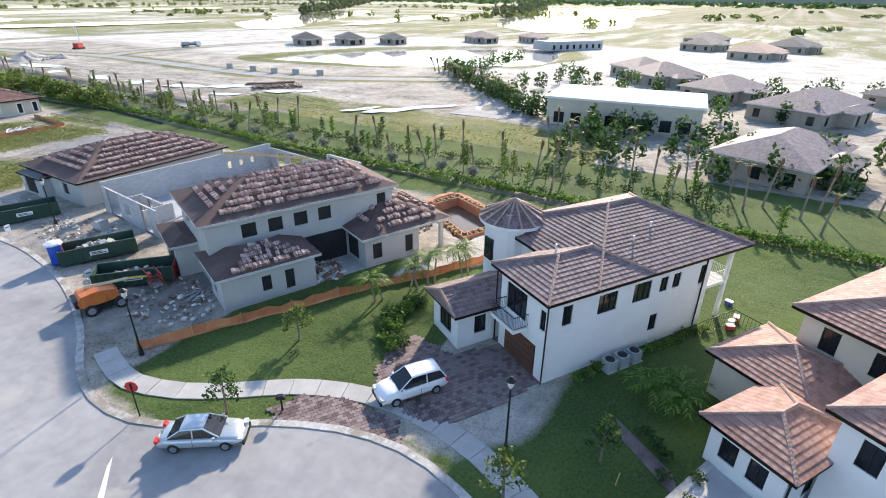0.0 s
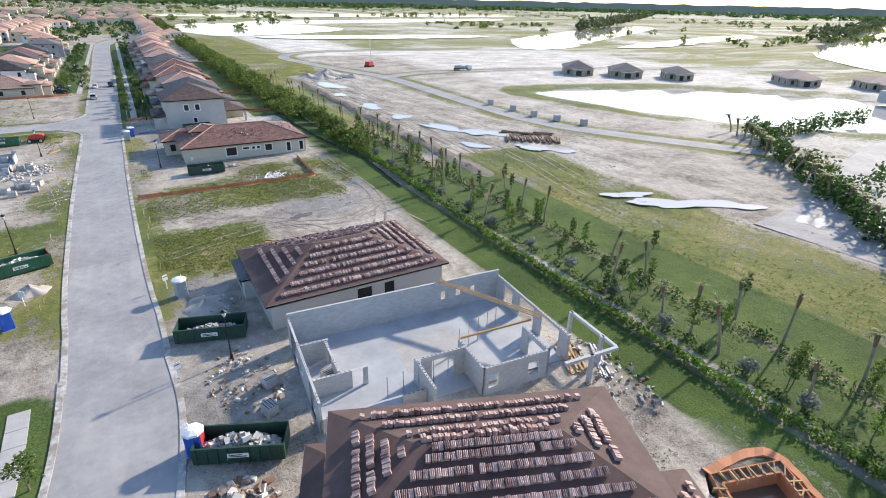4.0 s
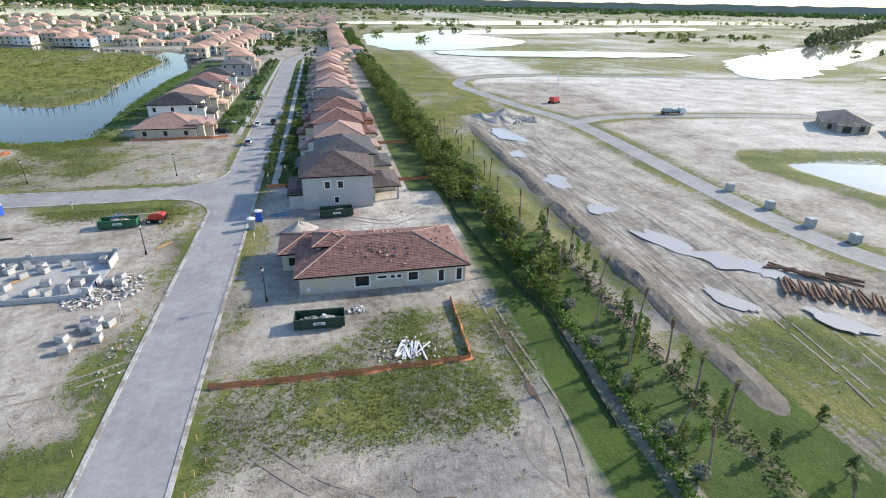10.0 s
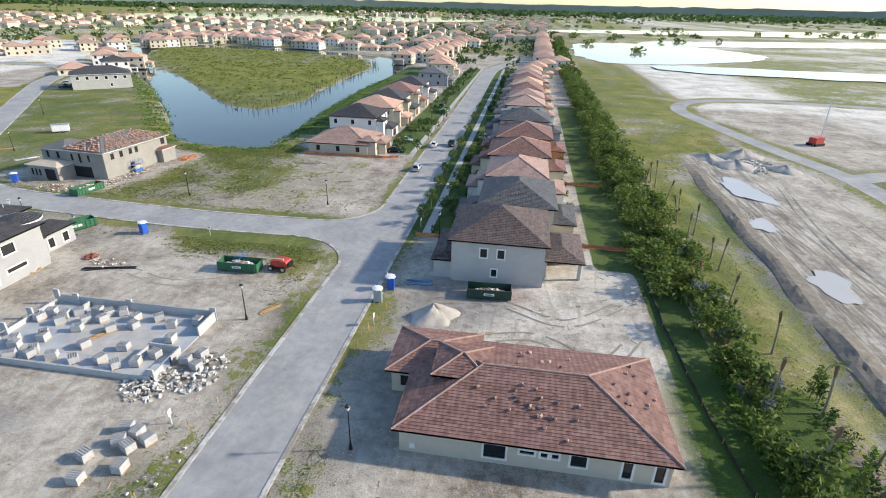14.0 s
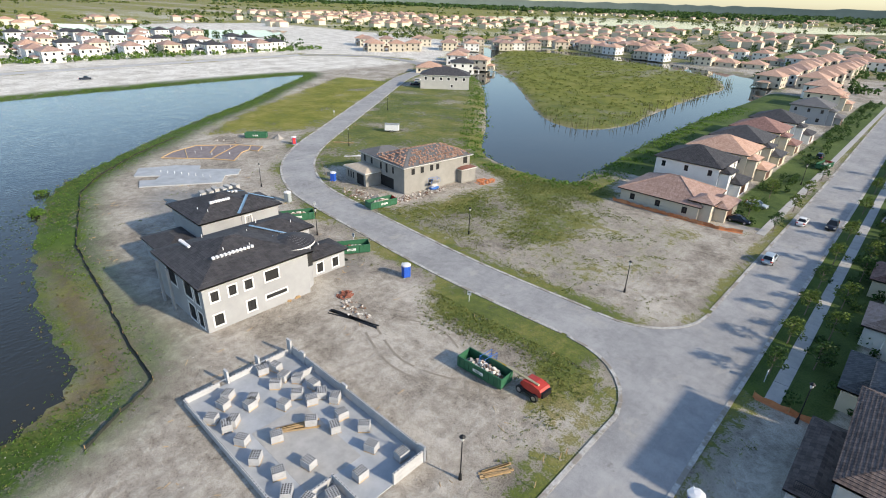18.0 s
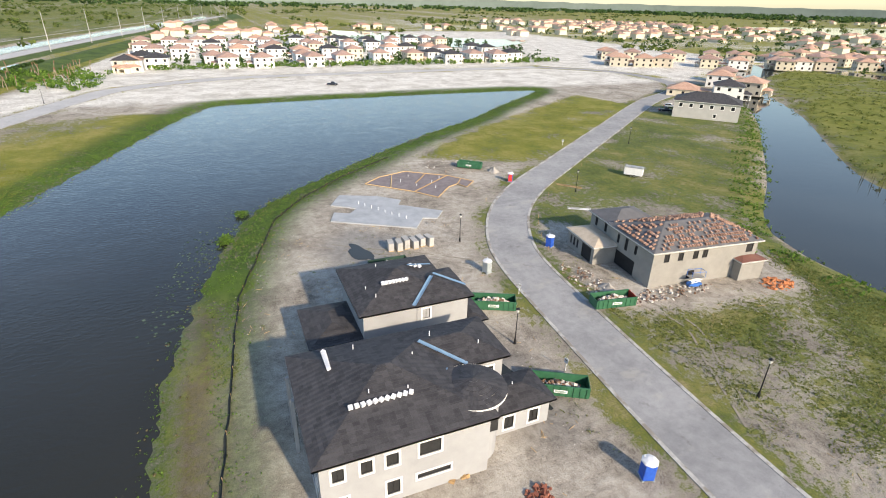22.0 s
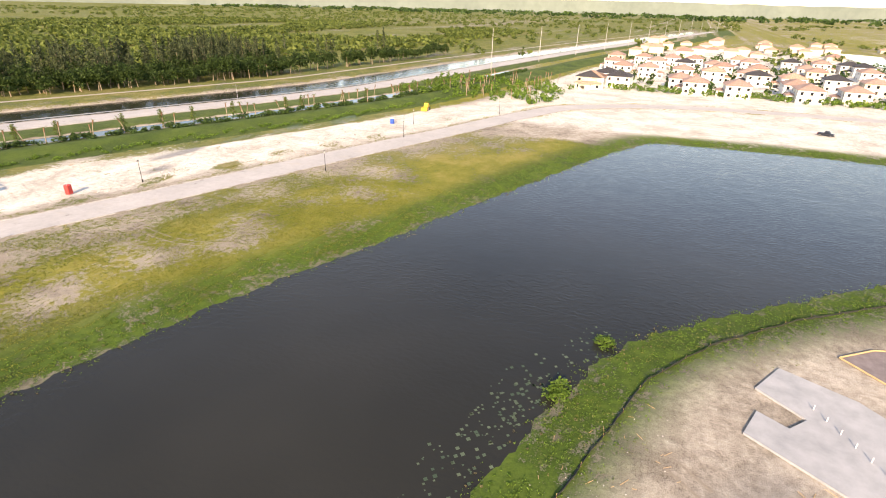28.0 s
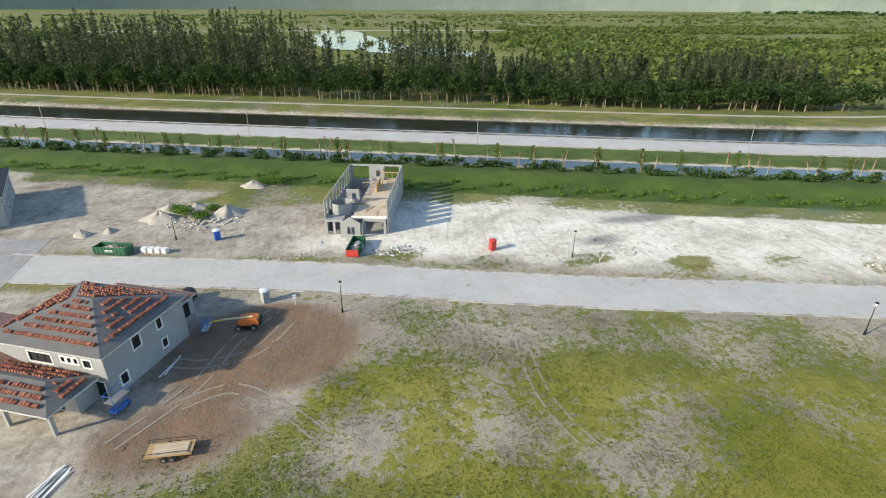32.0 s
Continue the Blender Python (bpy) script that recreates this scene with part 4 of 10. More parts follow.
for i in range(len(HIGHWAY) - 1):
    canal.quad((*CANAL_A[i], -0.95), (*CANAL_A[i + 1], -0.95), (*CANAL_B[i + 1], -0.95), (*CANAL_B[i], -0.95))
solid("canal_water", canal, "lake", "long straight canal of dark still water", "water", kind="structure")
DT_A, DT_B = offset_line(HIGHWAY, -19), offset_line(HIGHWAY, -31)
dt = Geo()
for i in range(len(HIGHWAY) - 1):
    if -430 < HIGHWAY[i][0] < 160:
        dt.quad((*DT_B[i], -0.75), (*DT_B[i + 1], -0.75), (*DT_A[i + 1], -0.75), (*DT_A[i], -0.75))
solid("ditch_water", dt, "marsh_water", "narrow roadside ditch with dark water", "water", kind="structure")


def puddle(cx, cy, rx, ry, seed, mat="shallow", turn=0.0, z=0.04):
    r = random.Random(seed)
    ph = [r.uniform(0, 6.28) for _ in range(4)]
    pts = []
    for i in range(36):
        a = i * math.pi / 18
        k = 1 + 0.22 * math.sin(2 * a + ph[0]) + 0.16 * math.sin(3 * a + ph[1]) + 0.1 * math.sin(5 * a + ph[2]) + 0.06 * math.sin(9 * a + ph[3])
        u, v = rx * k * math.cos(a), ry * k * math.sin(a)
        pts.append((cx + u * math.cos(turn) - v * math.sin(turn), cy + u * math.sin(turn) + v * math.cos(turn)))
    return solid("puddle", Geo().quad(*[(x, y, z) for x, y in pts]), mat, "shallow rain puddle on bare sand", "puddle", "rain puddles", "structure")


# pale puddles carry the sky's reflection in their base colour
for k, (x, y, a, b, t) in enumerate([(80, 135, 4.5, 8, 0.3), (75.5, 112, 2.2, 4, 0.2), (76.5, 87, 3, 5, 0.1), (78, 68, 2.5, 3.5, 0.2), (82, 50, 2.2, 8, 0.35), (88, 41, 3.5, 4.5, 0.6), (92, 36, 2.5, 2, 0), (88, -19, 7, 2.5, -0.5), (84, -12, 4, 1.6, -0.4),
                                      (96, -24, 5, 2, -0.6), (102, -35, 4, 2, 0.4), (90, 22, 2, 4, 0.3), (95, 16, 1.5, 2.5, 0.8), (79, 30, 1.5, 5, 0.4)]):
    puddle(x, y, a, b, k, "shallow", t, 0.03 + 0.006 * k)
for k, (x, y, a, b, t) in enumerate([(70, 60, 1.0, 14, -0.03), (-56, 79, 4, 1.6, 0.3), (-96, 71, 4, 1.5, 0.4), (43.4, 27.5, 0.5, 3.6, 0.1), (43.0, 17.5, 0.4, 2.4, -0.1), (29.5, 4.6, 1.6, 0.9, 0.3)]):
    puddle(x, y, a, b, 40 + k, "muddy_water" if x > 10 and x < 60 else "marsh_water", t, 0.05 if x < 60 else -0.45)

# ---- roads, kerbs, walks ----


def road(name, line, width, label, z=0.03, kerbs=True, gaps=(), mat="asphalt"):
    l, r = offset_line(line, width / 2), offset_line(line, -width / 2)
    ob = solid(name, ribbon(l, r, z, 0.15), mat, label, "road", kind="structure")
    if kerbs:
        for side in (1, -1):
            a, b = offset_line(line, side * (width / 2 - 0.05)), offset_line(line, side * (width / 2 + 0.45))
            run = []
            for i in range(len(line)):
                cut = any(x0 < a[i][0] < x1 and y0 < a[i][1] < y1 for x0, y0, x1, y1 in gaps)
                if not cut:
                    run.append(i)
                if (cut or i == len(line) - 1) and len(run) > 1:
                    ll, rr = [a[k] for k in run], [b[k] for k in run]
                    if side < 0:
                        solid("kerb", ribbon(ll, rr, 0.09, 0.2), "kerb", "low rolled concrete kerb", "kerb", kind="structure")
                    else:
                        solid("kerb", ribbon(rr, ll, 0.09, 0.2), "kerb", "low rolled concrete kerb", "kerb", kind="structure")
                if cut:
                    run = []
    return ob


JUNCTION = (-13, 84, 3, 108)
road("road_main", MAIN_ROAD, 7.9, "straight grey asphalt residential street", 0.03, True, [JUNCTION, (-20, -80, 20, -47)])
road("road_side", SIDE_ROAD, 7.9, "curving grey asphalt side street", 0.034, True, [(-12, 80, 20, 120)])
road("road_far", FAR_ROAD, 10.0, "pale grey street along the far shore", 0.03, True, mat="pale_asphalt")
road("road_east", EAST_ROAD, 6.5, "new grey street across bare sand", 0.03, False)
road("road_east_branch", EAST_BRANCH, 6.5, "new grey branch street across bare sand", 0.034, False)
road("highway", HIGHWAY, 12.5, "two-lane highway beside the canal", 0.06, False, mat="pale_asphalt")
track = offset_line(HIGHWAY, 58)
solid("bank_track", ribbon(offset_line(track, 1.6), offset_line(track, -1.6), 0.03, 0.1), "dirt_pile", "pale sandy track along the canal bank", "track", kind="structure")
# rounded corners of the junction and the wide bend at the south end
corner = [(-1.1, 78)] + [(-1.1 - 11 * (1 - math.cos(a)), 77.4 + 11 * math.sin(a)) for a in [k * math.pi / 16 for k in range(1, 9)]] + [(-13, 88.6), (-13, 96.2)] + [(-12 + 10.8 * math.sin(a), 96.2 + 10.8 * (1 - math.cos(a))) for a in [k * math.pi / 16 for k in range(1, 9)]] + [(-1.1, 108)]
solid("junction", slab_poly([(0.5, 78)] + corner + [(0.5, 108)], -0.1, 0.038), "asphalt", "flared asphalt corner where two streets meet", "road", kind="structure")
for a, b in ((1, 9), (11, 20)):
    pts = corner[a - 1:b + 1]
    solid("kerb", ribbon(offset_line(pts, 0.45 if a == 1 else 0.45), pts, 0.1, 0.2), "kerb", "curved concrete kerb at a street corner", "kerb", kind="structure")
EAST_KERB = smooth_line([(8.0, -24), (8.4, -32), (7.6, -40), (6.2, -46), (4.2, -51.6), (2.0, -56), (0.9, -60), (1.2, -64), (3.0, -67.6), (5.4, -71), (7.4, -75), (8.2, -79), (7.6, -83), (5.4, -88), (1.5, -93), (-5, -97)], 1.5)
WEST_KERB = smooth_line([(0.2, -24), (0.2, -32), (-0.4, -39), (-2.1, -46), (-4.6, -51), (-9, -56), (-18, -60), (-44, -62)], 1.5)
bend = EAST_KERB + [(-16, -100), (-44, -92)] + WEST_KERB[::-1]
solid("road_bend", slab_poly(bend, -0.1, 0.042), "asphalt", "wide asphalt bend at the end of the street", "road", kind="structure")
solid("kerb", ribbon(offset_line(EAST_KERB, 0.5), EAST_KERB, 0.1, 0.2), "kerb", "curved rolled concrete kerb round the bend", "kerb", kind="structure")
solid("kerb", ribbon(WEST_KERB, offset_line(WEST_KERB, -0.5), 0.1, 0.2), "kerb", "curved rolled concrete kerb round the bend", "kerb", kind="structure")
solid("stop_line", slab_poly([(-1.2, -66.2), (-0.7, -65.8), (-4.6, -71.2), (-5.1, -71.0)], 0.042, 0.048), "lettering", "worn white stop line across the street", "road marking", kind="structure")


def walk_path(line, width, name="pavement", label="pale concrete pavement with score joints", z=0.07, piece=1.5):
    """A concrete walk of slabs with open joints."""
    base = tagged(new(name), label, "pavement", kind="structure")
    n = 0
    acc = 0.0
    l, r = offset_line(line, width / 2), offset_line(line, -width / 2)
    start = 0
    for i in range(1, len(line)):
        acc += math.dist(line[i], line[i - 1])
        if acc >= piece or i == len(line) - 1:
            k = 0.012

            def shrink(p, q):
                return (p[0] + (q[0] - p[0]) * k, p[1] + (q[1] - p[1]) * k)
            a, b, c, d = l[start], r[start], r[i], l[i]
            a, d = shrink(a, d), shrink(d, a)
            b, c = shrink(b, c), shrink(c, b)
            part("concrete_slab", slab_poly([a, b, c, d], -0.1, z + 0.004 * (n % 2)), "concrete", base)
            n += 1
            start, acc = i, 0.0
    return base


walk_path(smooth_line([(4.2, -55.6), (3.6, -58), (3.4, -60.5), (4.6, -64), (6.6, -67), (8.8, -69.8), (10.4, -73), (11.2, -76.6), (11.0, -80.6), (10.0, -84.4), (7.6, -89), (4, -94)], 0.75), 1.5)
walk_path([(10.2, 93.5 + k * 1.5) for k in range(190)], 1.6, piece=4.5)
walk_path([(-4.3, 146 + k * 1.5) for k in range(155)], 1.5, piece=4.5)
walk_path(smooth_line([(-2.7, -26.8), (-2.6, -32), (-2.8, -37), (-3.3, -42), (-5.3, -46), (-7.4, -50), (-11.5, -54.4), (-18, -57.4)], 0.75), 1.5)

# ---- houses ----


def wall_panel(geo, p, q, z0, z1, holes=(), depth=0.16):
    """One wall face from p to q (outside on the right of the way) with openings (u0, v0, u1, v1) and their reveals."""
    L = math.dist(p, q)
    ux, uy = (q[0] - p[0]) / L, (q[1] - p[1]) / L
    nx_, ny_ = -uy, ux

    def at(u, v, d=0.0):
        return (p[0] + ux * u + nx_ * d, p[1] + uy * u + ny_ * d, z0 + v)
    H = z1 - z0
    us = sorted({0.0, L, *[h[0] for h in holes], *[h[2] for h in holes]})
    vs = sorted({0.0, H, *[h[1] for h in holes], *[h[3] for h in holes]})
    for i in range(len(us) - 1):
        for j in range(len(vs) - 1):
            cu, cv = (us[i] + us[i + 1]) / 2, (vs[j] + vs[j + 1]) / 2
            if any(h[0] < cu < h[2] and h[1] < cv < h[3] for h in holes):
                continue
            geo.quad(at(us[i], vs[j]), at(us[i + 1], vs[j]), at(us[i + 1], vs[j + 1]), at(us[i], vs[j + 1]))
    for u0, v0, u1, v1 in holes:
        geo.quad(at(u0, v0), at(u0, v0, depth), at(u1, v0, depth), at(u1, v0))
        geo.quad(at(u0, v1), at(u1, v1), at(u1, v1, depth), at(u0, v1, depth))
        geo.quad(at(u0, v0), at(u0, v1), at(u0, v1, depth), at(u0, v0, depth))
        geo.quad(at(u1, v0), at(u1, v0, depth), at(u1, v1, depth), at(u1, v1))


def window(parent, p, q, z0, hole, frame_mat="dark_metal", surround=None, bars=1, pane="glass", name="window"):
    """A window set into an opening: frame, panes, and a raised surround if asked."""
    L = math.dist(p, q)
    ux, uy = (q[0] - p[0]) / L, (q[1] - p[1]) / L
    u0, v0, u1, v1 = hole
    m = Matrix(((ux, -uy, 0, p[0] + ux * u0), (uy, ux, 0, p[1] + uy * u0), (0, 0, 1, z0 + v0), (0, 0, 0, 1)))
    w, h = u1 - u0, v1 - v0
    pn = Geo().quad((0, 0.13, 0), (w, 0.13, 0), (w, 0.13, h), (0, 0.13, h))
    win = part(name, pn, pane, parent)
    win.matrix_local = m
    if frame_mat:
        g = Geo()
        t = 0.06
        g.box(0, 0.08, 0, t, 0.125, h).box(w - t, 0.08, 0, w, 0.125, h).box(t, 0.08, 0, w - t, 0.125, t).box(t, 0.08, h - t, w - t, 0.125, h)
        for k in range(bars):
            x = w * (k + 1) / (bars + 1)
            g.box(x - 0.025, 0.085, t, x + 0.025, 0.122, h - t)
        part("window_frame", g, frame_mat, win)
    if surround:
        g = Geo()
        t = 0.2
        g.box(-t, -0.04, -t, 0, 0.02, h + t).box(w, -0.04, -t, w + t, 0.02, h + t).box(0, -0.04, -t, w, 0.02, 0).box(0, -0.04, h, w, 0.02, h + t)
        part("window_surround", g, surround, win)
    return win


def hip_roof(x0, y0, x1, y1, z, pitch=0.36, over=0.6, gable=()):
    """Planes of a hip roof over a rectangle: (list of polygons, ridge lines). gable: sides kept upright, of 'w', 'e', 's', 'n'."""
    x0, y0, x1, y1 = x0 - over, y0 - over, x1 + over, y1 + over
    w, d = x1 - x0, y1 - y0
    half = min(w, d) / 2
    top = z + half * pitch
    planes, ridges = [], []
    if w >= d:
        yc = (y0 + y1) / 2
        a = (x0 if 'w' in gable else x0 + half, yc, top)
        b = (x1 if 'e' in gable else x1 - half, yc, top)
        if b[0] - a[0] < 0.05:
            b = (a[0] + 0.05, yc, top)
        planes += [[(x0, y0, z), (x1, y0, z), b, a], [(x1, y1, z), (x0, y1, z), a, b], [(x0, y1, z), (x0, y0, z), a], [(x1, y0, z), (x1, y1, z), b]]
        ridges += [(a, b), (a, (x0, y0, z)), (a, (x0, y1, z)), (b, (x1, y0, z)), (b, (x1, y1, z))]
    else:
        xc = (x0 + x1) / 2
        a = (xc, y0 if 's' in gable else y0 + half, top)
        b = (xc, y1 if 'n' in gable else y1 - half, top)
        planes += [[(x0, y0, z), (x1, y0, z), a], [(x1, y1, z), (x0, y1, z), b], [(x0, y1, z), (x0, y0, z), a, b], [(x1, y0, z), (x1, y1, z), b, a]]
        ridges += [(a, b), (a, (x0, y0, z)), (a, (x1, y0, z)), (b, (x0, y1, z)), (b, (x1, y1, z))]
    return planes, ridges


def course_planes(planes, step=0.34, lift=0.045):
    """Cuts each roof plane into courses whose lower edges stand proud, as laid tiles do."""
    g = Geo()
    for pl in planes:
        pts = [Vector(p) for p in pl]
        zlo, zhi = min(p.z for p in pts), max(p.z for p in pts)
        n = (pts[1] - pts[0]).cross(pts[2] - pts[0]).normalized()
        slope = math.sqrt(max(1 - n.z * n.z, 1e-4))
        k = max(1, int((zhi - zlo) / (step * slope)))
        for i in range(k):
            a, b = zlo + (zhi - zlo) * i / k, zlo + (zhi - zlo) * (i + 1) / k
            cut = []
            m = len(pts)
            for j in range(m):
                p, q = pts[j], pts[(j + 1) % m]
                seg = [(0.0, p)]
                if (p.z - a) * (q.z - a) < -1e-12:
                    t = (a - p.z) / (q.z - p.z)
                    seg.append((t, p.lerp(q, t)))
                if (p.z - b) * (q.z - b) < -1e-12:
                    t = (b - p.z) / (q.z - p.z)
                    seg.append((t, p.lerp(q, t)))
                seg.sort(key=lambda s: s[0])
                cut += [s[1] for s in seg if a - 1e-6 <= s[1].z <= b + 1e-6]
            if len(cut) < 3:
                continue
            out = [tuple(c + n * (lift if c.z < (a + b) / 2 else 0.004)) for c in cut]
            g.quad(*out)
            low = [c for c in cut if c.z < a + 1e-4]
            if len(low) == 2:
                g.quad(tuple(low[1] + n * lift), tuple(low[0] + n * lift), tuple(low[0]), tuple(low[1]))
    return g


def roof_parts(house, planes, ridges, mat, z, rect_, over, courses=True, cap_mat=None, fascia="trim", name="roof"):
    x0, y0, x1, y1 = rect_
    x0, y0, x1, y1 = x0 - over, y0 - over, x1 + over, y1 + over
    g = Geo()
    for pl in planes:
        g.quad(*[(x, y, zz + (-0.01 if courses else 0.02)) for x, y, zz in pl])
    roof = part(name, g, mat, house)
    if courses:
        tagged(part("tile_course", course_planes(planes), mat, roof), kind="stuff")
    f = Geo().quad((x0, y1, z - 0.02), (x1, y1, z - 0.02), (x1, y0, z - 0.02), (x0, y0, z - 0.02))
    t = 0.2
    for a, b in (((x0, y0), (x1, y0)), ((x1, y0), (x1, y1)), ((x1, y1), (x0, y1)), ((x0, y1), (x0, y0))):
        f.quad((*a, z - t), (*b, z - t), (*b, z + 0.03), (*a, z + 0.03))
        f.quad((*b, z - t), (*a, z - t), (*a, z), (*b, z))
    part("fascia", f, fascia, roof)
    if cap_mat:
        for a, b in ridges:
            part("ridge_cap", Geo().tube([Vector(a) + Vector((0, 0, 0.05)), Vector(b) + Vector((0, 0, 0.05))], 0.11, 6), cap_mat, roof)
    return roof


def volume(house, rect_, h, wall, windows=(), z0=0.0, roof=None, pitch=0.36, over=0.6, courses=False, cap=None, surround=None, fascia="trim", gable=(), pane="glass", frame_mat="dark_metal", open_top=False, bars=1):
    """One block of a house: walls with windows (side, u0, v0, u1, v1), and a hip roof. Sides: s, e, n, w."""
    x0, y0, x1, y1 = rect_
    sides = {"s": ((x0, y0), (x1, y0)), "e": ((x1, y0), (x1, y1)), "n": ((x1, y1), (x0, y1)), "w": ((x0, y1), (x0, y0))}
    for s, (p, q) in sides.items():
        g = Geo()
        L = math.dist(p, q)
        holes = [tuple(wd[1:5]) for wd in windows if wd[0] == s and wd[3] < L]
        wall_panel(g, p, q, z0, z0 + h, holes)
        w = part("wall", g, wall, house)
        for wd in windows:
            if wd[0] == s and wd[3] < L:
                window(w, p, q, z0, wd[1:5], frame_mat, surround, wd[5] if len(wd) > 5 else bars, pane)
    if roof:
        planes, ridges = hip_roof(x0, y0, x1, y1, z0 + h, pitch, over, gable)
        return roof_parts(house, planes, ridges, roof, z0 + h, rect_, over, courses, cap, fascia)
    if not open_top:
        part("flat_top", Geo().quad((x0, y0, z0 + h), (x1, y0, z0 + h), (x1, y1, z0 + h), (x0, y1, z0 + h)), wall, house)
    return None


def row_windows(side, L, n, v0, v1, w=1.0, margin=1.5):
    if n == 1:
        return [(side, L / 2 - w / 2, v0, L / 2 + w / 2, v1)]
    return [(side, margin + (L - 2 * margin - w) * k / (n - 1), v0, margin + (L - 2 * margin - w) * k / (n - 1) + w, v1) for k in range(n)]

# ---- the houses of the south end ----


def cone_roof(parent, x, y, z, r, rise, mat, n=20, ribs=None):
    g = Geo()
    rings = 7
    for k in range(rings):
        r0, r1 = r * (1 - k / rings), r * (1 - (k + 1) / rings)
        z0, z1 = z + rise * k / rings, z + rise * (k + 1) / rings
        for i in range(n):
            a, b = 2 * math.pi * i / n, 2 * math.pi * (i + 1) / n
            q = [(x + r0 * math.cos(a), y + r0 * math.sin(a), z0 + 0.05), (x + r0 * math.cos(b), y + r0 * math.sin(b), z0 + 0.05), (x + r1 * math.cos(b), y + r1 * math.sin(b), z1 + 0.02), (x + r1 * math.cos(a), y + r1 * math.sin(a), z1 + 0.02)]
            g.quad(*(q if k < rings - 1 else q[:3]))
    roof = part("turret_roof", g, mat, parent)
    f = Geo()
    for i in range(n):
        a, b = 2 * math.pi * i / n, 2 * math.pi * (i + 1) / n
        f.quad((x + r * math.cos(a), y + r * math.sin(a), z - 0.2), (x + r * math.cos(b), y + r * math.sin(b), z - 0.2), (x + r * math.cos(b), y + r * math.sin(b), z + 0.06), (x + r * math.cos(a), y + r * math.sin(a), z + 0.06))
        f.quad((x + r * math.cos(b), y + r * math.sin(b), z - 0.2), (x + r * math.cos(a), y + r * math.sin(a), z - 0.2), (x, y, z - 0.18))
    part("fascia", f, "trim", roof)
    if ribs:
        for i in range(ribs):
            a = 2 * math.pi * i / ribs
            part("ridge_cap", Geo().tube([(x + r * math.cos(a), y + r * math.sin(a), z + 0.1), (x, y, z + rise + 0.05)], 0.09, 5), "tile_pink", roof)
    return roof


def round_wall(parent, x, y, z0, z1, r, mat, n=24):
    g = Geo()
    for i in range(n):
        a, b = 2 * math.pi * i / n, 2 * math.pi * (i + 1) / n
        g.quad((x + r * math.cos(a), y + r * math.sin(a), z0), (x + r * math.cos(b), y + r * math.sin(b), z0), (x + r * math.cos(b), y + r * math.sin(b), z1), (x + r * math.cos(a), y + r * math.sin(a), z1))
    return part("turret_wall", g, mat, parent)


def railing(parent, p, q, z, h=1.0, mat="dark_metal", step=0.14):
    g = Geo()
    L = math.dist(p, q)
    ux, uy = (q[0] - p[0]) / L, (q[1] - p[1]) / L
    g.tube([(*p, z + h), (*q, z + h)], 0.03, 6)
    g.tube([(*p, z + 0.1), (*q, z + 0.1)], 0.02, 6)
    k = max(2, int(L / step))
    for i in range(k + 1):
        x, y = p[0] + ux * L * i / k, p[1] + uy * L * i / k
        g.tube([(x, y, z + 0.1), (x, y, z + h)], 0.014, 4)
    return part("railing", g, mat, parent)


def post(parent, x, y, z0, z1, w=0.3, mat="white_stucco", name="post"):
    return part(name, Geo().box(x - w / 2, y - w / 2, z0, x + w / 2, y + w / 2, z1, 0.02), mat, parent)


white_house = thing("house", "white two-storey stucco house with brown tile roof", "house", "houses", m=pose(18, -83.5, 0, 0, 0, -30))
volume(white_house, (0.0, 0.0, 4.05, 5.2), 6.6, "white_stucco",
       [("s", 1.2, 4.2, 2.0, 5.7), ("w", 0.9, 0.05, 4.3, 2.5, 0), ("w", 4.45, 4.0, 5.0, 5.5), ("w", 0.7, 3.6, 3.0, 5.7, 2)], roof=None)
volume(white_house, (4.0, 0.0, 15.4, 11.5), 6.6, "white_stucco",
       [("s", 0.2, 4.2, 1.9, 5.7, 2), ("s", 3.4, 4.2, 5.1, 5.7, 2), ("s", 6.0, 4.4, 6.8, 5.6), ("s", 7.3, 4.4, 8.1, 5.6), ("s", 10.2, 4.0, 10.9, 5.6), ("s", 5.6, 1.2, 6.4, 2.6),
        ("e", 2, 3.6, 4.4, 5.7, 2), ("e", 2, 0.2, 5, 2.5, 2), ("e", 6.5, 4.0, 8.5, 5.6, 1)], roof=None)
for rc, nm in (((0.0, 0.0, 8.0, 5.2), "roof"), ((4.0, 0.0, 18.4, 11.5), "main_roof")):
    planes, ridges = hip_roof(*rc, 6.6, 0.42, 0.6)
    roof_parts(white_house, planes, ridges, "tile_brown", 6.6, rc, 0.6, True, "tile_pink", "dark_metal", nm)
garage = part("garage_door", Geo().box(-0.02, 1.0, 0.03, 0.1, 4.4, 2.48, 0.0), "wood_dark", white_house, "dark stained wooden garage door")
for k in range(5):
    part("door_panel", Geo().box(-0.05, 1.05, 0.06 + k * 0.48, -0.01, 4.35, 0.48 + k * 0.48), "wood_dark", garage)
balcony = part("balcony", Geo().box(-1.2, 1.9, 3.15, 0.0, 4.6, 3.4, 0.03), "white_stucco", white_house)
railing(balcony, (-1.15, 1.95), (-1.15, 4.55), 3.4)
railing(balcony, (-1.15, 1.95), (0, 1.95), 3.4)
railing(balcony, (-1.15, 4.55), (0, 4.55), 3.4)
volume(white_house, (-3.1, 5.9, 4.1, 9.7), 3.1, "white_stucco", [("s", 1.4, 0.9, 2.4, 2.4), ("w", 1.0, 0.7, 2.8, 2.4, 2)], roof="tile_brown", pitch=0.45, over=0.5, courses=True, cap="tile_pink", fascia="dark_metal", gable=("w",))
round_wall(white_house, 4.6, 10.6, 0, 7.4, 2.3, "white_stucco")
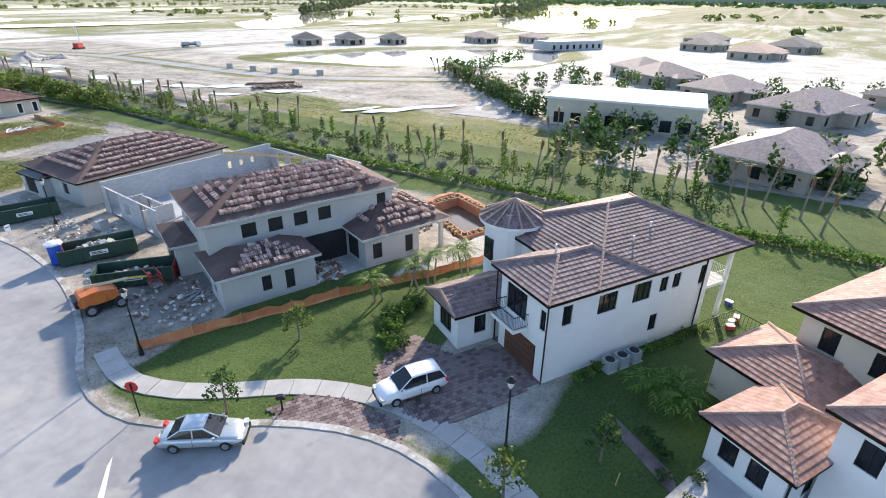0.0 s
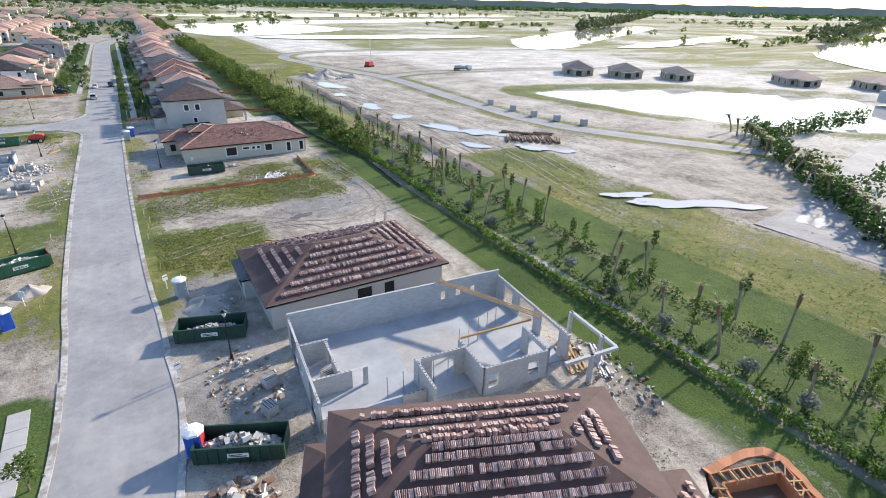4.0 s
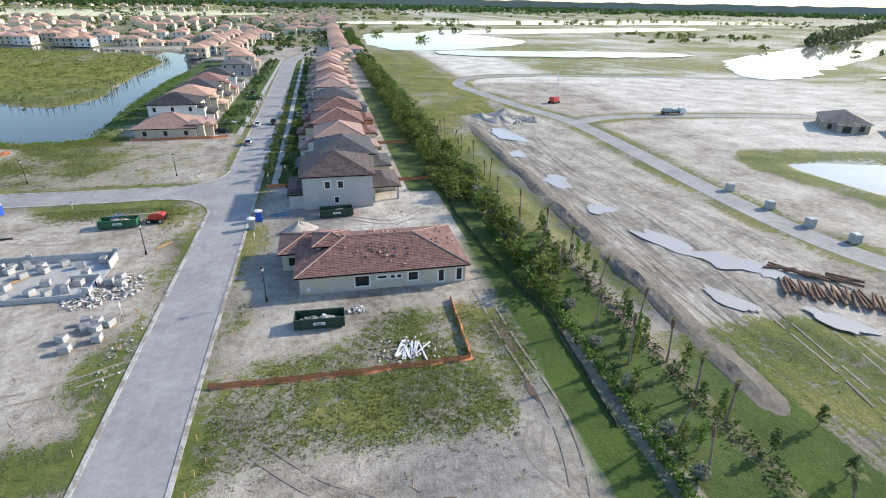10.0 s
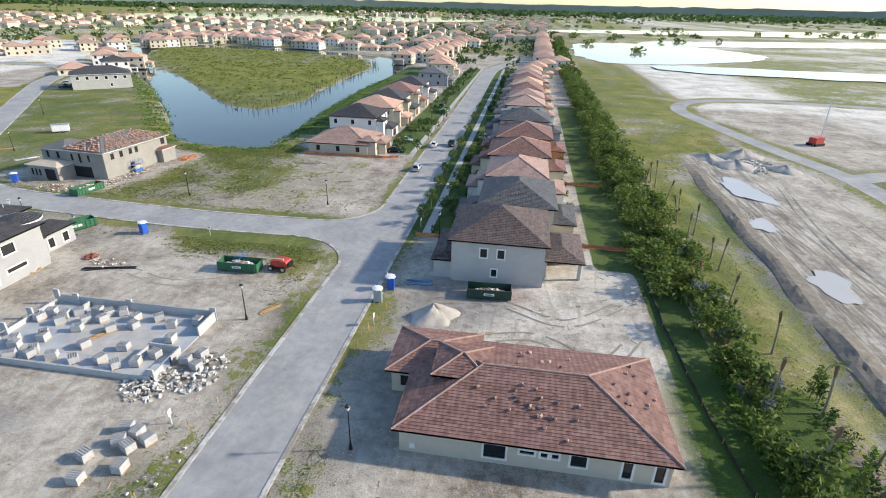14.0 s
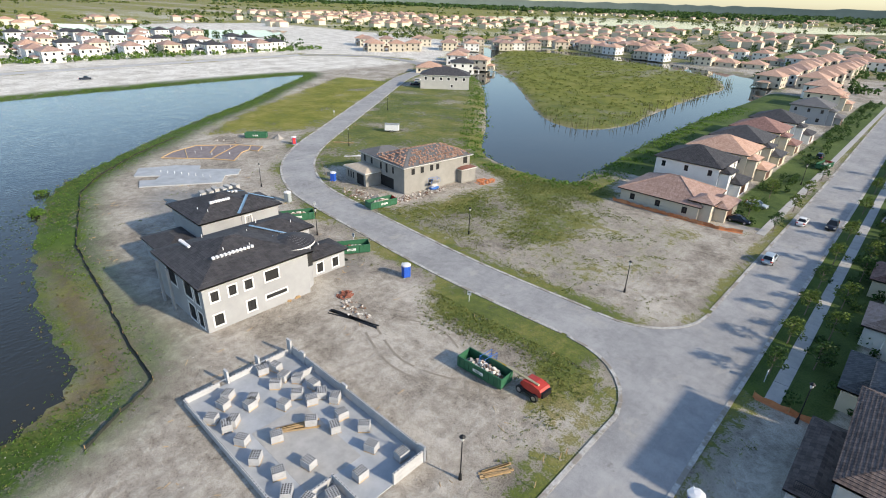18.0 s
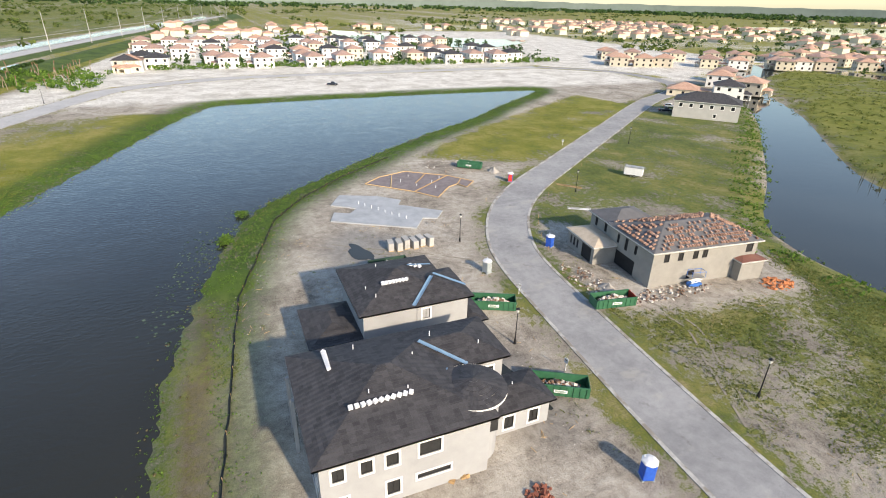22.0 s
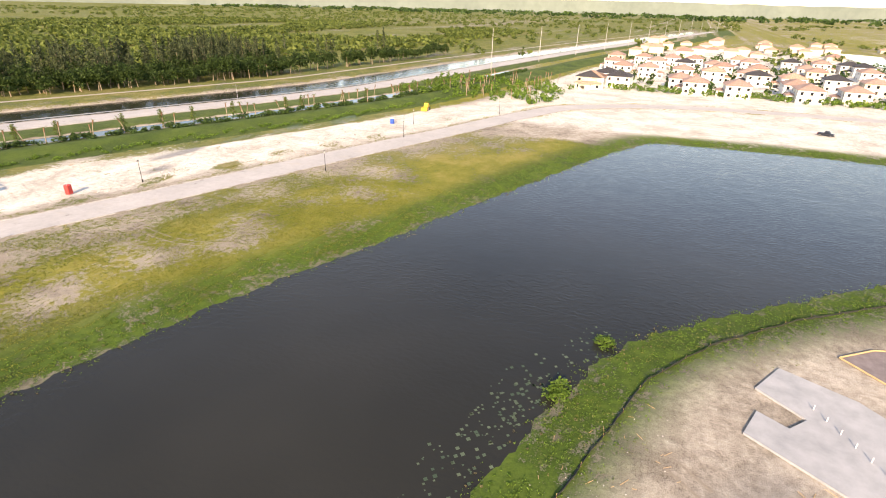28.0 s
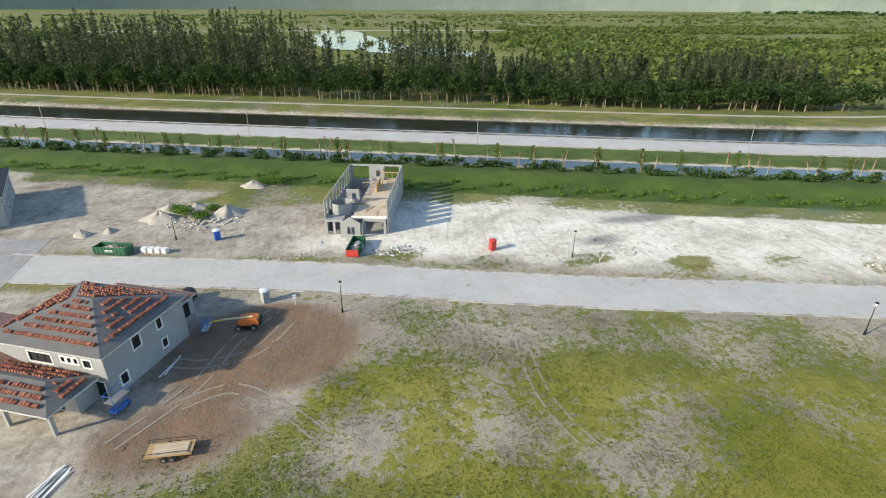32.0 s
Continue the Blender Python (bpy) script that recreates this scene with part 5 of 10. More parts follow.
part("turret_window", Geo().box(2.15, 10.0, 4.2, 2.4, 11.0, 6.0, 0.02), "glass", white_house)
part("turret_window", Geo().box(4.0, 12.75, 4.2, 5.0, 12.95, 6.0, 0.02), "glass", white_house)
cone_roof(white_house, 4.6, 10.6, 7.4, 2.8, 1.5, "tile_brown", 24, 16)
rear = part("rear_balcony", Geo().box(15.4, 0.2, 3.1, 18.2, 5.0, 3.35, 0.03), "white_stucco", white_house)
railing(rear, (18.1, 0.25), (18.1, 4.95), 3.35, 1.0, "trim")
railing(rear, (15.5, 0.25), (18.1, 0.25), 3.35, 1.0, "trim")
for yy in (0.3, 4.7):
    post(white_house, 18.0, yy, 0, 3.1)
    post(white_house, 18.0, yy, 3.35, 6.5)
for xx, yy in ((-0.12, -0.1), (14.6, -0.12), (-0.1, 5.6)):
    part("downpipe", Geo().tube([(xx, yy, 0.1), (xx, yy, 6.45)], 0.06, 6), "dark_metal", white_house)
for xx, yy, zz in ((3, 3.4, 8.0), (9.0, 2.2, 7.9), (11.5, 3.0, 8.2), (13.0, 8.5, 8.0)):
    part("roof_vent", Geo().cyl(xx, yy, zz - 0.6, zz + 0.3, 0.07, 8), "white_plastic", white_house)
for k in range(3):
    ac = thing("air_conditioner", "grey outdoor air conditioner beside a white wall", "air conditioner", "air conditioners", m=white_house.matrix_world @ pose(5.2 + k * 1.15, -0.9, 0))
    part("casing", Geo().box(-0.42, -0.42, 0.06, 0.42, 0.42, 0.85, 0.05), "grey_plastic", ac)
    part("fan_grille", Geo().cyl(0, 0, 0.85, 0.88, 0.34, 16), "dark_metal", ac)
    part("pad", Geo().box(-0.5, -0.5, 0.0, 0.5, 0.5, 0.06), "concrete", ac)
for xx, yy, mt in ((17.2, -1.6, "red_plastic"), (17.9, -1.2, "white_plastic"), (18.8, -1.0, "red_plastic"), (20.4, 0.8, "blue_plastic")):
    toy = thing("toy", "bright plastic garden toy on a lawn", "toy", "garden toys", m=white_house.matrix_world @ pose(xx, yy, 0, 0, 0, xx * 40))
    part("body", Geo().box(-0.3, -0.2, 0.05, 0.3, 0.2, 0.35, 0.08), mt, toy)
    part("lid", Geo().box(-0.32, -0.22, 0.35, 0.32, 0.22, 0.42, 0.08), "white_plastic", toy)

east_house = thing("house", "cream stucco house with several red tile roofs", "house", "houses", m=pose(17.2, -93.6, 0, 0, 0, -30))
volume(east_house, (0, -4.2, 5.5, 0.0), 3.0, "white_stucco", [("w", 0.7, 0.8, 1.7, 2.2), ("w", 2.3, 0.8, 3.3, 2.2), ("s", 2, 0.2, 3, 2.3)], roof="tile_clay", pitch=0.42, over=0.55, courses=True, cap="tile_pink", fascia="dark_metal")
volume(east_house, (5.0, -2.0, 10.5, 3.6), 3.2, "beige_stucco", [("n", 1.5, 0.2, 3.5, 2.4)], roof="tile_clay", pitch=0.42, over=0.5, courses=True, cap="tile_pink", fascia="dark_metal")
volume(east_house, (9.6, -8.0, 20, 1.6), 6.3, "cream_stucco", [("w", 1.2, 4.0, 2.2, 5.6), ("w", 4, 4.0, 5, 5.6), ("n", 2, 4, 3, 5.6), ("n", 6, 4, 7, 5.6)], roof="tile_clay", pitch=0.42, over=0.6, courses=True, cap="tile_pink", fascia="dark_metal")
volume(east_house, (2.4, -12.5, 10, -4.4), 6.0, "white_stucco", [("w", 1.0, 3.6, 2.0, 5.2), ("w", 4.6, 3.4, 6.2, 5.4, 2), ("n", 2, 3.6, 3, 5)], roof="tile_clay", pitch=0.42, over=0.6, courses=True, cap="tile_pink", fascia="dark_metal")
part("downpipe", Geo().tube([(0.1, -4.3, 0.1), (0.1, -4.3, 2.8)], 0.06, 6), "dark_metal", east_house)
east_fence = thing("garden_fence", "black metal garden fence with vertical bars", "fence", m=pose(27, -90, 0, 0, 0, -30))
for a, b in (((0, 0), (7, 0)), ((7, 0), (7, -6))):
    railing(east_fence, a, b, 0, 1.3, step=0.3)

# ---- rows of stacked tiles waiting on roofs ----
comb = [(-0.145, 0.0), (0.145, 0.0), (0.145, 0.2), (0.105, 0.25), (0.06, 0.21), (0.0, 0.26), (-0.05, 0.22), (-0.1, 0.255), (-0.145, 0.21)]
STACK_MESH = Geo().prism(comb[::-1], -0.22, 0.22).mesh("tile_stack", "stack")
STACK_RED = Geo().prism(comb[::-1], -0.22, 0.22).mesh("red_tile_stack", "stack_red")
STACK_TAN = Geo().prism(comb[::-1], -0.22, 0.22).mesh("tan_tile_stack", "stack_tan")
stack_count = 0
heap_geo = {"stack": Geo(), "stack_red": Geo(), "stack_tan": Geo()}


def stack_rows(base, plane, rows, spacing=0.345, mesh=None, gaps=0.06, seed=1, margin=0.6, singles=True):
    """Rows of stacked tiles on a roof plane (local to base), each row at a share of the plane's rise."""
    global stack_count
    rnd = random.Random(seed)
    pts = [Vector(p) for p in plane]
    zlo, zhi = min(p.z for p in pts), max(p.z for p in pts)
    n = (pts[1] - pts[0]).cross(pts[2] - pts[0]).normalized()
    across = n.cross(Vector((0, 0, 1))).normalized()
    up_ = across.cross(n).normalized() * -1
    mw = base.matrix_world
    for f in rows:
        z = zlo + (zhi - zlo) * f
        hits = []
        for j in range(len(pts)):
            p, q = pts[j], pts[(j + 1) % len(pts)]
            if (p.z - z) * (q.z - z) < 0:
                hits.append(p.lerp(q, (z - p.z) / (q.z - p.z)))
        if len(hits) < 2:
            continue
        a, b = hits[0], hits[1]
        L = (b - a).length
        k = int((L - 2 * margin) / spacing)
        for i in range(k):
            if rnd.random() < gaps:
                continue
            c = a.lerp(b, (margin + i * spacing) / L) + n * 0.06
            d = (b - a).normalized()
            rot = Matrix((d, n.cross(d), n)).transposed().to_4x4()
            tilt = Matrix.Rotation(rnd.uniform(-0.1, 0.1), 4, 'Z') @ Matrix.Diagonal((1.0, rnd.uniform(0.85, 1.1), rnd.uniform(0.8, 1.35), 1))
            m = mw @ Matrix.Translation(c) @ rot @ tilt
            key = "stack_red" if mesh is STACK_RED else "stack_tan" if mesh is STACK_TAN else "stack"
            if singles and stack_count < 300:
                ob = new("tile_stack", mesh or STACK_MESH)
                ob.matrix_world = m
                tagged(ob, "short stack of brown clay tiles on roofing felt", "roof tiles", "tile stacks waiting on the roof")
                stack_count += 1
            else:
                g = heap_geo[key]
                for lx, dz in ((-0.145, rnd.uniform(0.19, 0.28)), (0.005, rnd.uniform(0.19, 0.28))):
                    nn = len(g.v)
                    for zz in (0, dz):
                        for dx, dy in ((0, -0.22), (0.135, -0.22), (0.135, 0.22), (0, 0.22)):
                            g.v.append(tuple(m @ Vector((lx + dx, dy, zz))))
                    for fc in ((4, 5, 6, 7), (0, 1, 5, 4), (1, 2, 6, 5), (2, 3, 7, 6), (3, 0, 4, 7)):
                        g.f.append(tuple(nn + q for q in fc))


grey_house = thing("house", "grey block house under construction with stacked roof tiles", "house", "unfinished houses", m=pose(12.2, -58.6, 0, 0, 0, -21.5))
W6 = [("s", 2.9 + k * 2.35, 4.3, 4.2 + k * 2.35, 5.6, 0) for k in range(4)] + [("s", 16.2, 4.5, 17.2, 5.7, 0)]
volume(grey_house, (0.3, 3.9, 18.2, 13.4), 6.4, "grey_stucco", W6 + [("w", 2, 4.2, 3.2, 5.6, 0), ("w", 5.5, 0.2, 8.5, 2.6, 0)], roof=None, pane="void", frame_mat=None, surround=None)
pl_u, rd = hip_roof(0.3, 3.9, 18.2, 13.4, 6.4, 0.34, 0.6)
roof_parts(grey_house, pl_u, rd, "felt_brown", 6.4, (0.3, 3.9, 18.2, 13.4), 0.6, False, None, "trim")
volume(grey_house, (0, 0, 7.9, 3.9), 3.2, "grey_stucco", [("s", 3.2, 0.9, 4.0, 2.3, 0), ("s", 5.2, 0.5, 6.0, 2.3, 0), ("w", 1.2, 0.9, 2.0, 2.3, 0)], pane="void", frame_mat=None)
pl_l, rd = hip_roof(0, 0, 7.9, 5.5, 3.2, 0.34, 0.5)
roof_parts(grey_house, [pl_l[0], pl_l[2], pl_l[3]], rd, "felt_brown", 3.2, (0, 0, 7.9, 3.9), 0.5, False)
volume(grey_house, (13.0, 0.2, 19.0, 6.2), 3.2, "grey_stucco", [("s", 0.8, 0.7, 1.8, 2.3, 0), ("s", 4.4, 0.5, 5.3, 2.3, 0), ("w", 1.6, 0.3, 4.6, 2.5, 0)], pane="void", frame_mat=None)
pl_w, rd = hip_roof(13.0, 0.2, 22.2, 8.6, 3.2, 0.34, 0.5)
roof_parts(grey_house, pl_w, rd, "felt_brown", 3.2, (13.0, 0.2, 22.2, 8.6), 0.5, False)
volume(grey_house, (-1.6, 8.5, 0.4, 14.0), 3.2, "grey_stucco", [("w", 1, 0.2, 4.4, 2.4, 0)], roof="felt_brown", pitch=0.34, over=0.5, pane="void", frame_mat=None)
part("porch_slab", Geo().box(7.9, 0.2, 0, 13.0, 3.9, 0.12), "concrete", grey_house)
# near-black sheet before the main wall paints the shade under the porch
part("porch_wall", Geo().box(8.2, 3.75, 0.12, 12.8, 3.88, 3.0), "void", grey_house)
post(grey_house, 22.0, 0.6, 0, 3.1, 0.4, "grey_stucco")
post(grey_house, 22.0, 8.2, 0, 3.1, 0.4, "grey_stucco")
stack_rows(grey_house, pl_u[0], (0.2, 0.37, 0.53, 0.69, 0.84, 0.95), seed=2)
stack_rows(grey_house, pl_u[1], (0.3, 0.55, 0.8, 0.94), seed=3, singles=False)
stack_rows(grey_house, pl_u[3], (0.5, 0.66, 0.82), seed=4, singles=False)
stack_rows(grey_house, pl_u[2], (0.35, 0.5, 0.66, 0.82), seed=5, singles=False)
stack_rows(grey_house, pl_l[0], (0.15, 0.34, 0.52, 0.7, 0.86), seed=6, singles=False, gaps=0.16)
stack_rows(grey_house, pl_w[0], (0.2, 0.4, 0.6, 0.8), seed=7, singles=False, gaps=0.14)
stack_rows(grey_house, pl_w[2], (0.4, 0.7), seed=8, singles=False)
stack_rows(grey_house, pl_w[3], (0.2, 0.4, 0.6, 0.8), seed=88, singles=False, gaps=0.2)

brown_house = thing("house", "grey single-storey house with brown felt and stacked tiles", "house", "unfinished houses", m=pose(18.0, -24.8, 0, 0, 0, 0))
volume(brown_house, (0, 0, 19.8, 13.6), 3.2, "grey_stucco", [("s", 9.2, 0.9, 10.9, 2.3, 0), ("s", 12.4, 0.9, 13.6, 2.3, 0), ("w", 2, 0.2, 5.4, 2.5, 0), ("w", 9, 0.9, 10.2, 2.3, 0), ("e", 2, 0.4, 5, 2.4, 0), ("e", 8, 0.8, 9.4, 2.3, 0), ("n", 4, 0.9, 5.2, 2.3, 0), ("n", 12, 0.9, 13.2, 2.3, 0)], pane="void", frame_mat=None)
pl_b, rd = hip_roof(0, 0, 19.8, 13.6, 3.2, 0.32, 0.6)
roof_parts(brown_house, pl_b, rd, "felt_brown", 3.2, (0, 0, 19.8, 13.6), 0.6, False)
volume(brown_house, (-1.2, 7.5, 3, 12.8), 2.6, "grey_stucco", [("w", 1, 0.2, 3.8, 2.2, 0)], roof="felt_grey", pitch=0.3, over=0.3, pane="void", frame_mat=None)
stack_rows(brown_house, pl_b[0], (0.12, 0.27, 0.42, 0.57, 0.72, 0.87), seed=9, singles=False)
stack_rows(brown_house, pl_b[1], (0.15, 0.32, 0.5, 0.68, 0.86), seed=10, singles=False)
stack_rows(brown_house, pl_b[3], (0.16, 0.32, 0.5, 0.66, 0.82), seed=11, singles=False)
stack_rows(brown_house, pl_b[2], (0.3, 0.45, 0.6, 0.76), seed=12, singles=False)

# the roofless block shell between the two
shell = thing("house_shell", "roofless grey concrete block walls on a slab", "building shell", "unfinished houses", m=pose(17.6, -40.9, 0, 0, 0, -5))
part("floor_slab", Geo().box(0.1, 0.1, 0, 23.4, 12.9, 0.14), "slab", shell)
part("floor_patch", Geo().box(9.0, 4.0, 0.14, 15.5, 8.8, 0.15), "concrete", shell)


def block_wall(parent, p, q, h, holes=(), t=0.2, z0=0.0, mat="block", cells=True):
    """A free wall of blocks with openings through it and near-black marks along its top, painting the shade of hollow
    cells.
    """
    L = math.dist(p, q)
    ux, uy = (q[0] - p[0]) / L, (q[1] - p[1]) / L
    g = Geo()
    wall_panel(g, p, q, z0, z0 + h, holes, t)
    pb, qb = (p[0] - uy * t, p[1] + ux * t), (q[0] - uy * t, q[1] + ux * t)
    wall_panel(g, qb, pb, z0, z0 + h, [(L - b, v0, L - a, v1) for a, v0, b, v1 in holes], 0.0)
    top = [h_ for h_ in holes if h_[3] >= h - 0.01]
    cur = 0.0
    for a, v0, b, v1 in sorted(top) + [(L, 0, L, 0)]:
        if a > cur:
            A, B = (p[0] + ux * cur, p[1] + uy * cur), (p[0] + ux * a, p[1] + uy * a)
            A2, B2 = (A[0] - uy * t, A[1] + ux * t), (B[0] - uy * t, B[1] + ux * t)
            g.quad((*A, z0 + h), (*B, z0 + h), (*B2, z0 + h), (*A2, z0 + h))
            for E, F in ((A, A2), (B2, B)):
                g.quad((*E, z0), (*E, z0 + h), (*F, z0 + h), (*F, z0))
        cur = max(cur, b)
    w = part("wall", g, mat, parent)
    if cells:
        c = Geo()
        k = int(L / 0.4)
        for i in range(k):
            u = 0.1 + i * 0.4
            if any(a - 0.2 < u < b for a, v0, b, v1 in top):
                continue
            x, y = p[0] + ux * (u + 0.1) - uy * t * 0.5, p[1] + uy * (u + 0.1) + ux * t * 0.5
            c.box(x - 0.07, y - 0.05, z0 + h, x + 0.07, y + 0.05, z0 + h + 0.006, 0, math.atan2(uy, ux))
        if c.v:
            tagged(part("cell_recess", c, "void", w), kind="stuff")
    return w


block_wall(shell, (0, 13), (0, 0), 3.2, [(1.5, 0, 4.5, 3.2), (5.6, 0.9, 6.8, 2.3), (9.6, 0, 11.4, 3.2)])
block_wall(shell, (23.4, 12.9), (0, 12.9), 3.6, [(3.0, 1.5, 3.6, 2.3), (4.8, 1.5, 5.4, 2.3), (6.6, 1.4, 7.2, 2.4)], cells=False)
block_wall(shell, (23.4, 0), (23.4, 12.9), 3.0, [(1.2, 0, 4.2, 2.7), (5.4, 0, 8.2, 2.7), (9.4, 0.6, 11.2, 2.5)])
block_wall(shell, (0, 0), (9.2, 0), 1.5, [(2.6, 0, 6.8, 1.5)])
block_wall(shell, (9.4, 2.2), (13.6, 2.2), 2.9, [(1.0, 0, 3.2, 2.4)])
block_wall(shell, (13.6, 3.6), (13.6, -1.2), 2.9, [])
block_wall(shell, (13.6, -1.2), (20.4, -1.2), 2.9, [(0.6, 0.7, 1.6, 2.1), (4.6, 0.7, 5.8, 2.1)])
block_wall(shell, (20.4, -1.2), (20.4, 3.0), 2.9, [(0.8, 0, 3.2, 2.4)])
block_wall(shell, (9.2, -1.4), (9.2, 3.0), 2.6, [])
block_wall(shell, (2.6, 9.0), (2.6, 4.4), 2.2, [(1.4, 0, 2.4, 2.2)])
block_wall(shell, (0.2, 4.2), (5.2, 4.2), 2.0, [(3.6, 0, 4.6, 2.0)])
block_wall(shell, (0.2, 9.2), (3.0, 9.2), 2.2, [])
for x, y in ((23.3, -3.4), (23.3, 0.0), (26.0, 3.0), (26.0, -1.5)):
    post(shell, x, y, 0, 3.0, 0.35, "block")
part("tie_beam", Geo().box(20.4, -3.5, 2.7, 26.2, -3.2, 3.0).box(26.0, -3.2, 2.7, 26.3, 3.2, 3.0), "block", shell)
for k in range(5):
    part("shore_post", Geo().tube([(6.0 + k * 1.5, 1.4 + k * 0.2, 0.15), (6.0 + k * 1.5, 1.5 + k * 0.2, 2.6)], 0.04, 6), "steel", shell)
    part("shore_post", Geo().tube([(14.5 + k * 1.3, 5.0 + k * 0.5, 0.15), (14.5 + k * 1.3, 5.0 + k * 0.5, 2.9)], 0.04, 6), "wood", shell)
part("header_beam", Geo().box(13.8, 3.6, 2.75, 21.6, 3.75, 2.95), "wood", shell)
for k in range(3):
    part("roof_truss", Geo().tube([(20.3 - 4.6 + k * 0.35, 12.9, 3.7), (22.2 + k * 0.35, 3.2, 3.2)], 0.09, 4), "wood", shell)

# excavated pool with timber forms
pool = thing("pool_pit", "excavated pool pit with orange timber forms and muddy water", "pool pit", m=Matrix())
pw = POOL
for i, (a, b) in enumerate(zip(pw, pw[1:] + pw[:1])):
    mx, my = (a[0] + b[0]) / 2, (a[1] + b[1]) / 2
    L, ang = math.dist(a, b), math.atan2(b[1] - a[1], b[0] - a[0])
    w = part("form_wall", Geo().box(-L / 2, -0.08, -1.8, L / 2, 0.08, 0.25), "brick_red", pool)
    w.matrix_world = pose(mx, my, 0, 0, 0, math.degrees(ang))
    for k in range(int(L / 0.8)):
        st = part("stake", Geo().box(-0.05, -0.9, -0.1, 0.05, 0.1, 0.32), "wood", w)
        st.matrix_local = pose(-L / 2 + 0.5 + k * 0.8, 0.0 if i else 0.0, 0)
part("pit_water", Geo().quad(*[(x, y, -0.9) for x, y in pw[::-1]][::-1]), "muddy_water", pool)
mid_p = (sum(p[0] for p in pw) / 4, sum(p[1] for p in pw) / 4)


def pool_ring(k):
    """The pit's outline pushed outwards by k metres, closed."""
    q = [(mid_p[0] + (x - mid_p[0]) * (1 + k / 4.4), mid_p[1] + (y - mid_p[1]) * (1 + k / 5.2)) for x, y in pw]
    return q + q[:1]


part("trench_bed", ribbon(pool_ring(1.0), pool_ring(0.05), 0.06, 1.6), "dirt_dark", pool)
lip_out, lip_in = smooth_line(pool_ring(1.75)[1:4], 0.6), smooth_line(pool_ring(1.0)[1:4], 0.6)
n_lip = min(len(lip_out), len(lip_in))
lip = ribbon([lip_out[round(i * (len(lip_out) - 1) / (n_lip - 1))] for i in range(n_lip)], [lip_in[round(i * (len(lip_in) - 1) / (n_lip - 1))] for i in range(n_lip)], [0.13 + 0.07 * math.sin(i * 2.3) for i in range(n_lip)], 1.2)
part("soil_lip", lip, "brick_red", pool, "orange stained soil lip")
part("outer_form", ribbon(pool_ring(1.06), pool_ring(0.94), 0.28, 0.4), "brick_red", pool)
for (a0, a1), (b0, b1) in zip(zip(pool_ring(0.0), pool_ring(0.0)[1:]), zip(pool_ring(1.0), pool_ring(1.0)[1:])):
    n_b = int(math.dist(a0, a1) / 0.85)
    for k in range(n_b):
        f = (k + 0.5) / n_b
        p, q = [(u[0] + (v[0] - u[0]) * f, u[1] + (v[1] - u[1]) * f) for u, v in ((a0, a1), (b0, b1))]
        part("batten", Geo().tube([(*p, 0.3), (*q, 0.3)], 0.06, 4), "wood", pool)

# ---- middle stretch ----
tile_house = thing("house", "beige single-storey house with new red tile roof", "house", "unfinished houses", m=pose(17.3, 42.7, 0, 0, 0, 0))
volume(tile_house, (0, 0, 24.7, 14.3), 3.1, "beige_stucco", [("s", 8.0, 0.7, 10.0, 2.3, 0), ("s", 11.3, 1.7, 12.6, 2.1, 0), ("s", 13.2, 1.6, 13.8, 2.1, 0), ("s", 14.2, 1.6, 14.8, 2.1, 0), ("s", 15.9, 1.0, 17.3, 2.3, 0), ("s", 20.5, 0.4, 21.3, 2.3, 0), ("s", 23.3, 0.4, 24.1, 2.3, 0), ("e", 2, 0.3, 6, 2.4, 1)],
       surround="trim", pane="glass")
pl3, rd = hip_roof(0, 0, 24.7, 14.3, 3.1, 0.34, 0.6)
roof_parts(tile_house, pl3, rd, "tile_red", 3.1, (0, 0, 24.7, 14.3), 0.6, True, "tile_pink", "felt_brown")
volume(tile_house, (-2.8, 8.2, 6.0, 15.6), 3.1, "beige_stucco", [("w", 1.0, 0.1, 5.2, 2.4, 0), ("s", 1.0, 0.8, 2.0, 2.2, 0)], roof="tile_red", pitch=0.34, over=0.6, courses=True, cap="tile_pink", fascia="felt_brown", pane="void")
volume(tile_house, (2.6, 6.0, 7.4, 10.6), 5.0, "white_stucco", [], roof="tile_red", pitch=0.34, over=0.6, courses=True, cap="tile_pink", fascia="felt_brown")
part("hydrant_box", Geo().box(1.0, -0.15, 0.6, 1.5, 0.0, 1.2, 0.02), "white_plastic", tile_house)
rnd = random.Random(31)
for k in range(46):
    pl = pl3[rnd.choice([0, 0, 1, 3])]
    pts = [Vector(p) for p in pl]
    wgt = [rnd.random() for _ in pts]
    c = sum((p * w_ for p, w_ in zip(pts, wgt)), Vector()) / sum(wgt)
    n = (pts[1] - pts[0]).cross(pts[2] - pts[0]).normalized()
    ob = new("loose_tile_stack", STACK_MESH)
    ob.matrix_world = tile_house.matrix_world @ Matrix.Translation(c + n * 0.05) @ Matrix.Rotation(rnd.uniform(0, 3), 4, 'Z') @ Matrix.Diagonal((0.6, 0.7, 0.9, 1))
    tagged(ob, "few loose red tiles on a new roof", "roof tiles", "loose tiles on the red roof")

gable_house = thing("house", "grey two-storey house with dark brown tile roof", "house", "unfinished houses", m=pose(17.2, 77.4, 0, 0, 0, 0))
volume(gable_house, (0, 0, 14, 14.5), 7.0, "grey_stucco", [("s", 4.4, 4.3, 5.4, 5.7, 1), ("s", 7.0, 4.3, 8.0, 5.7, 1), ("s", 6.2, 1.2, 7.0, 2.4, 1), ("e", 3, 4.2, 4.4, 5.6, 1)], roof="tile_choc", pitch=0.42, over=0.6, courses=True, surround="trim", fascia="trim")
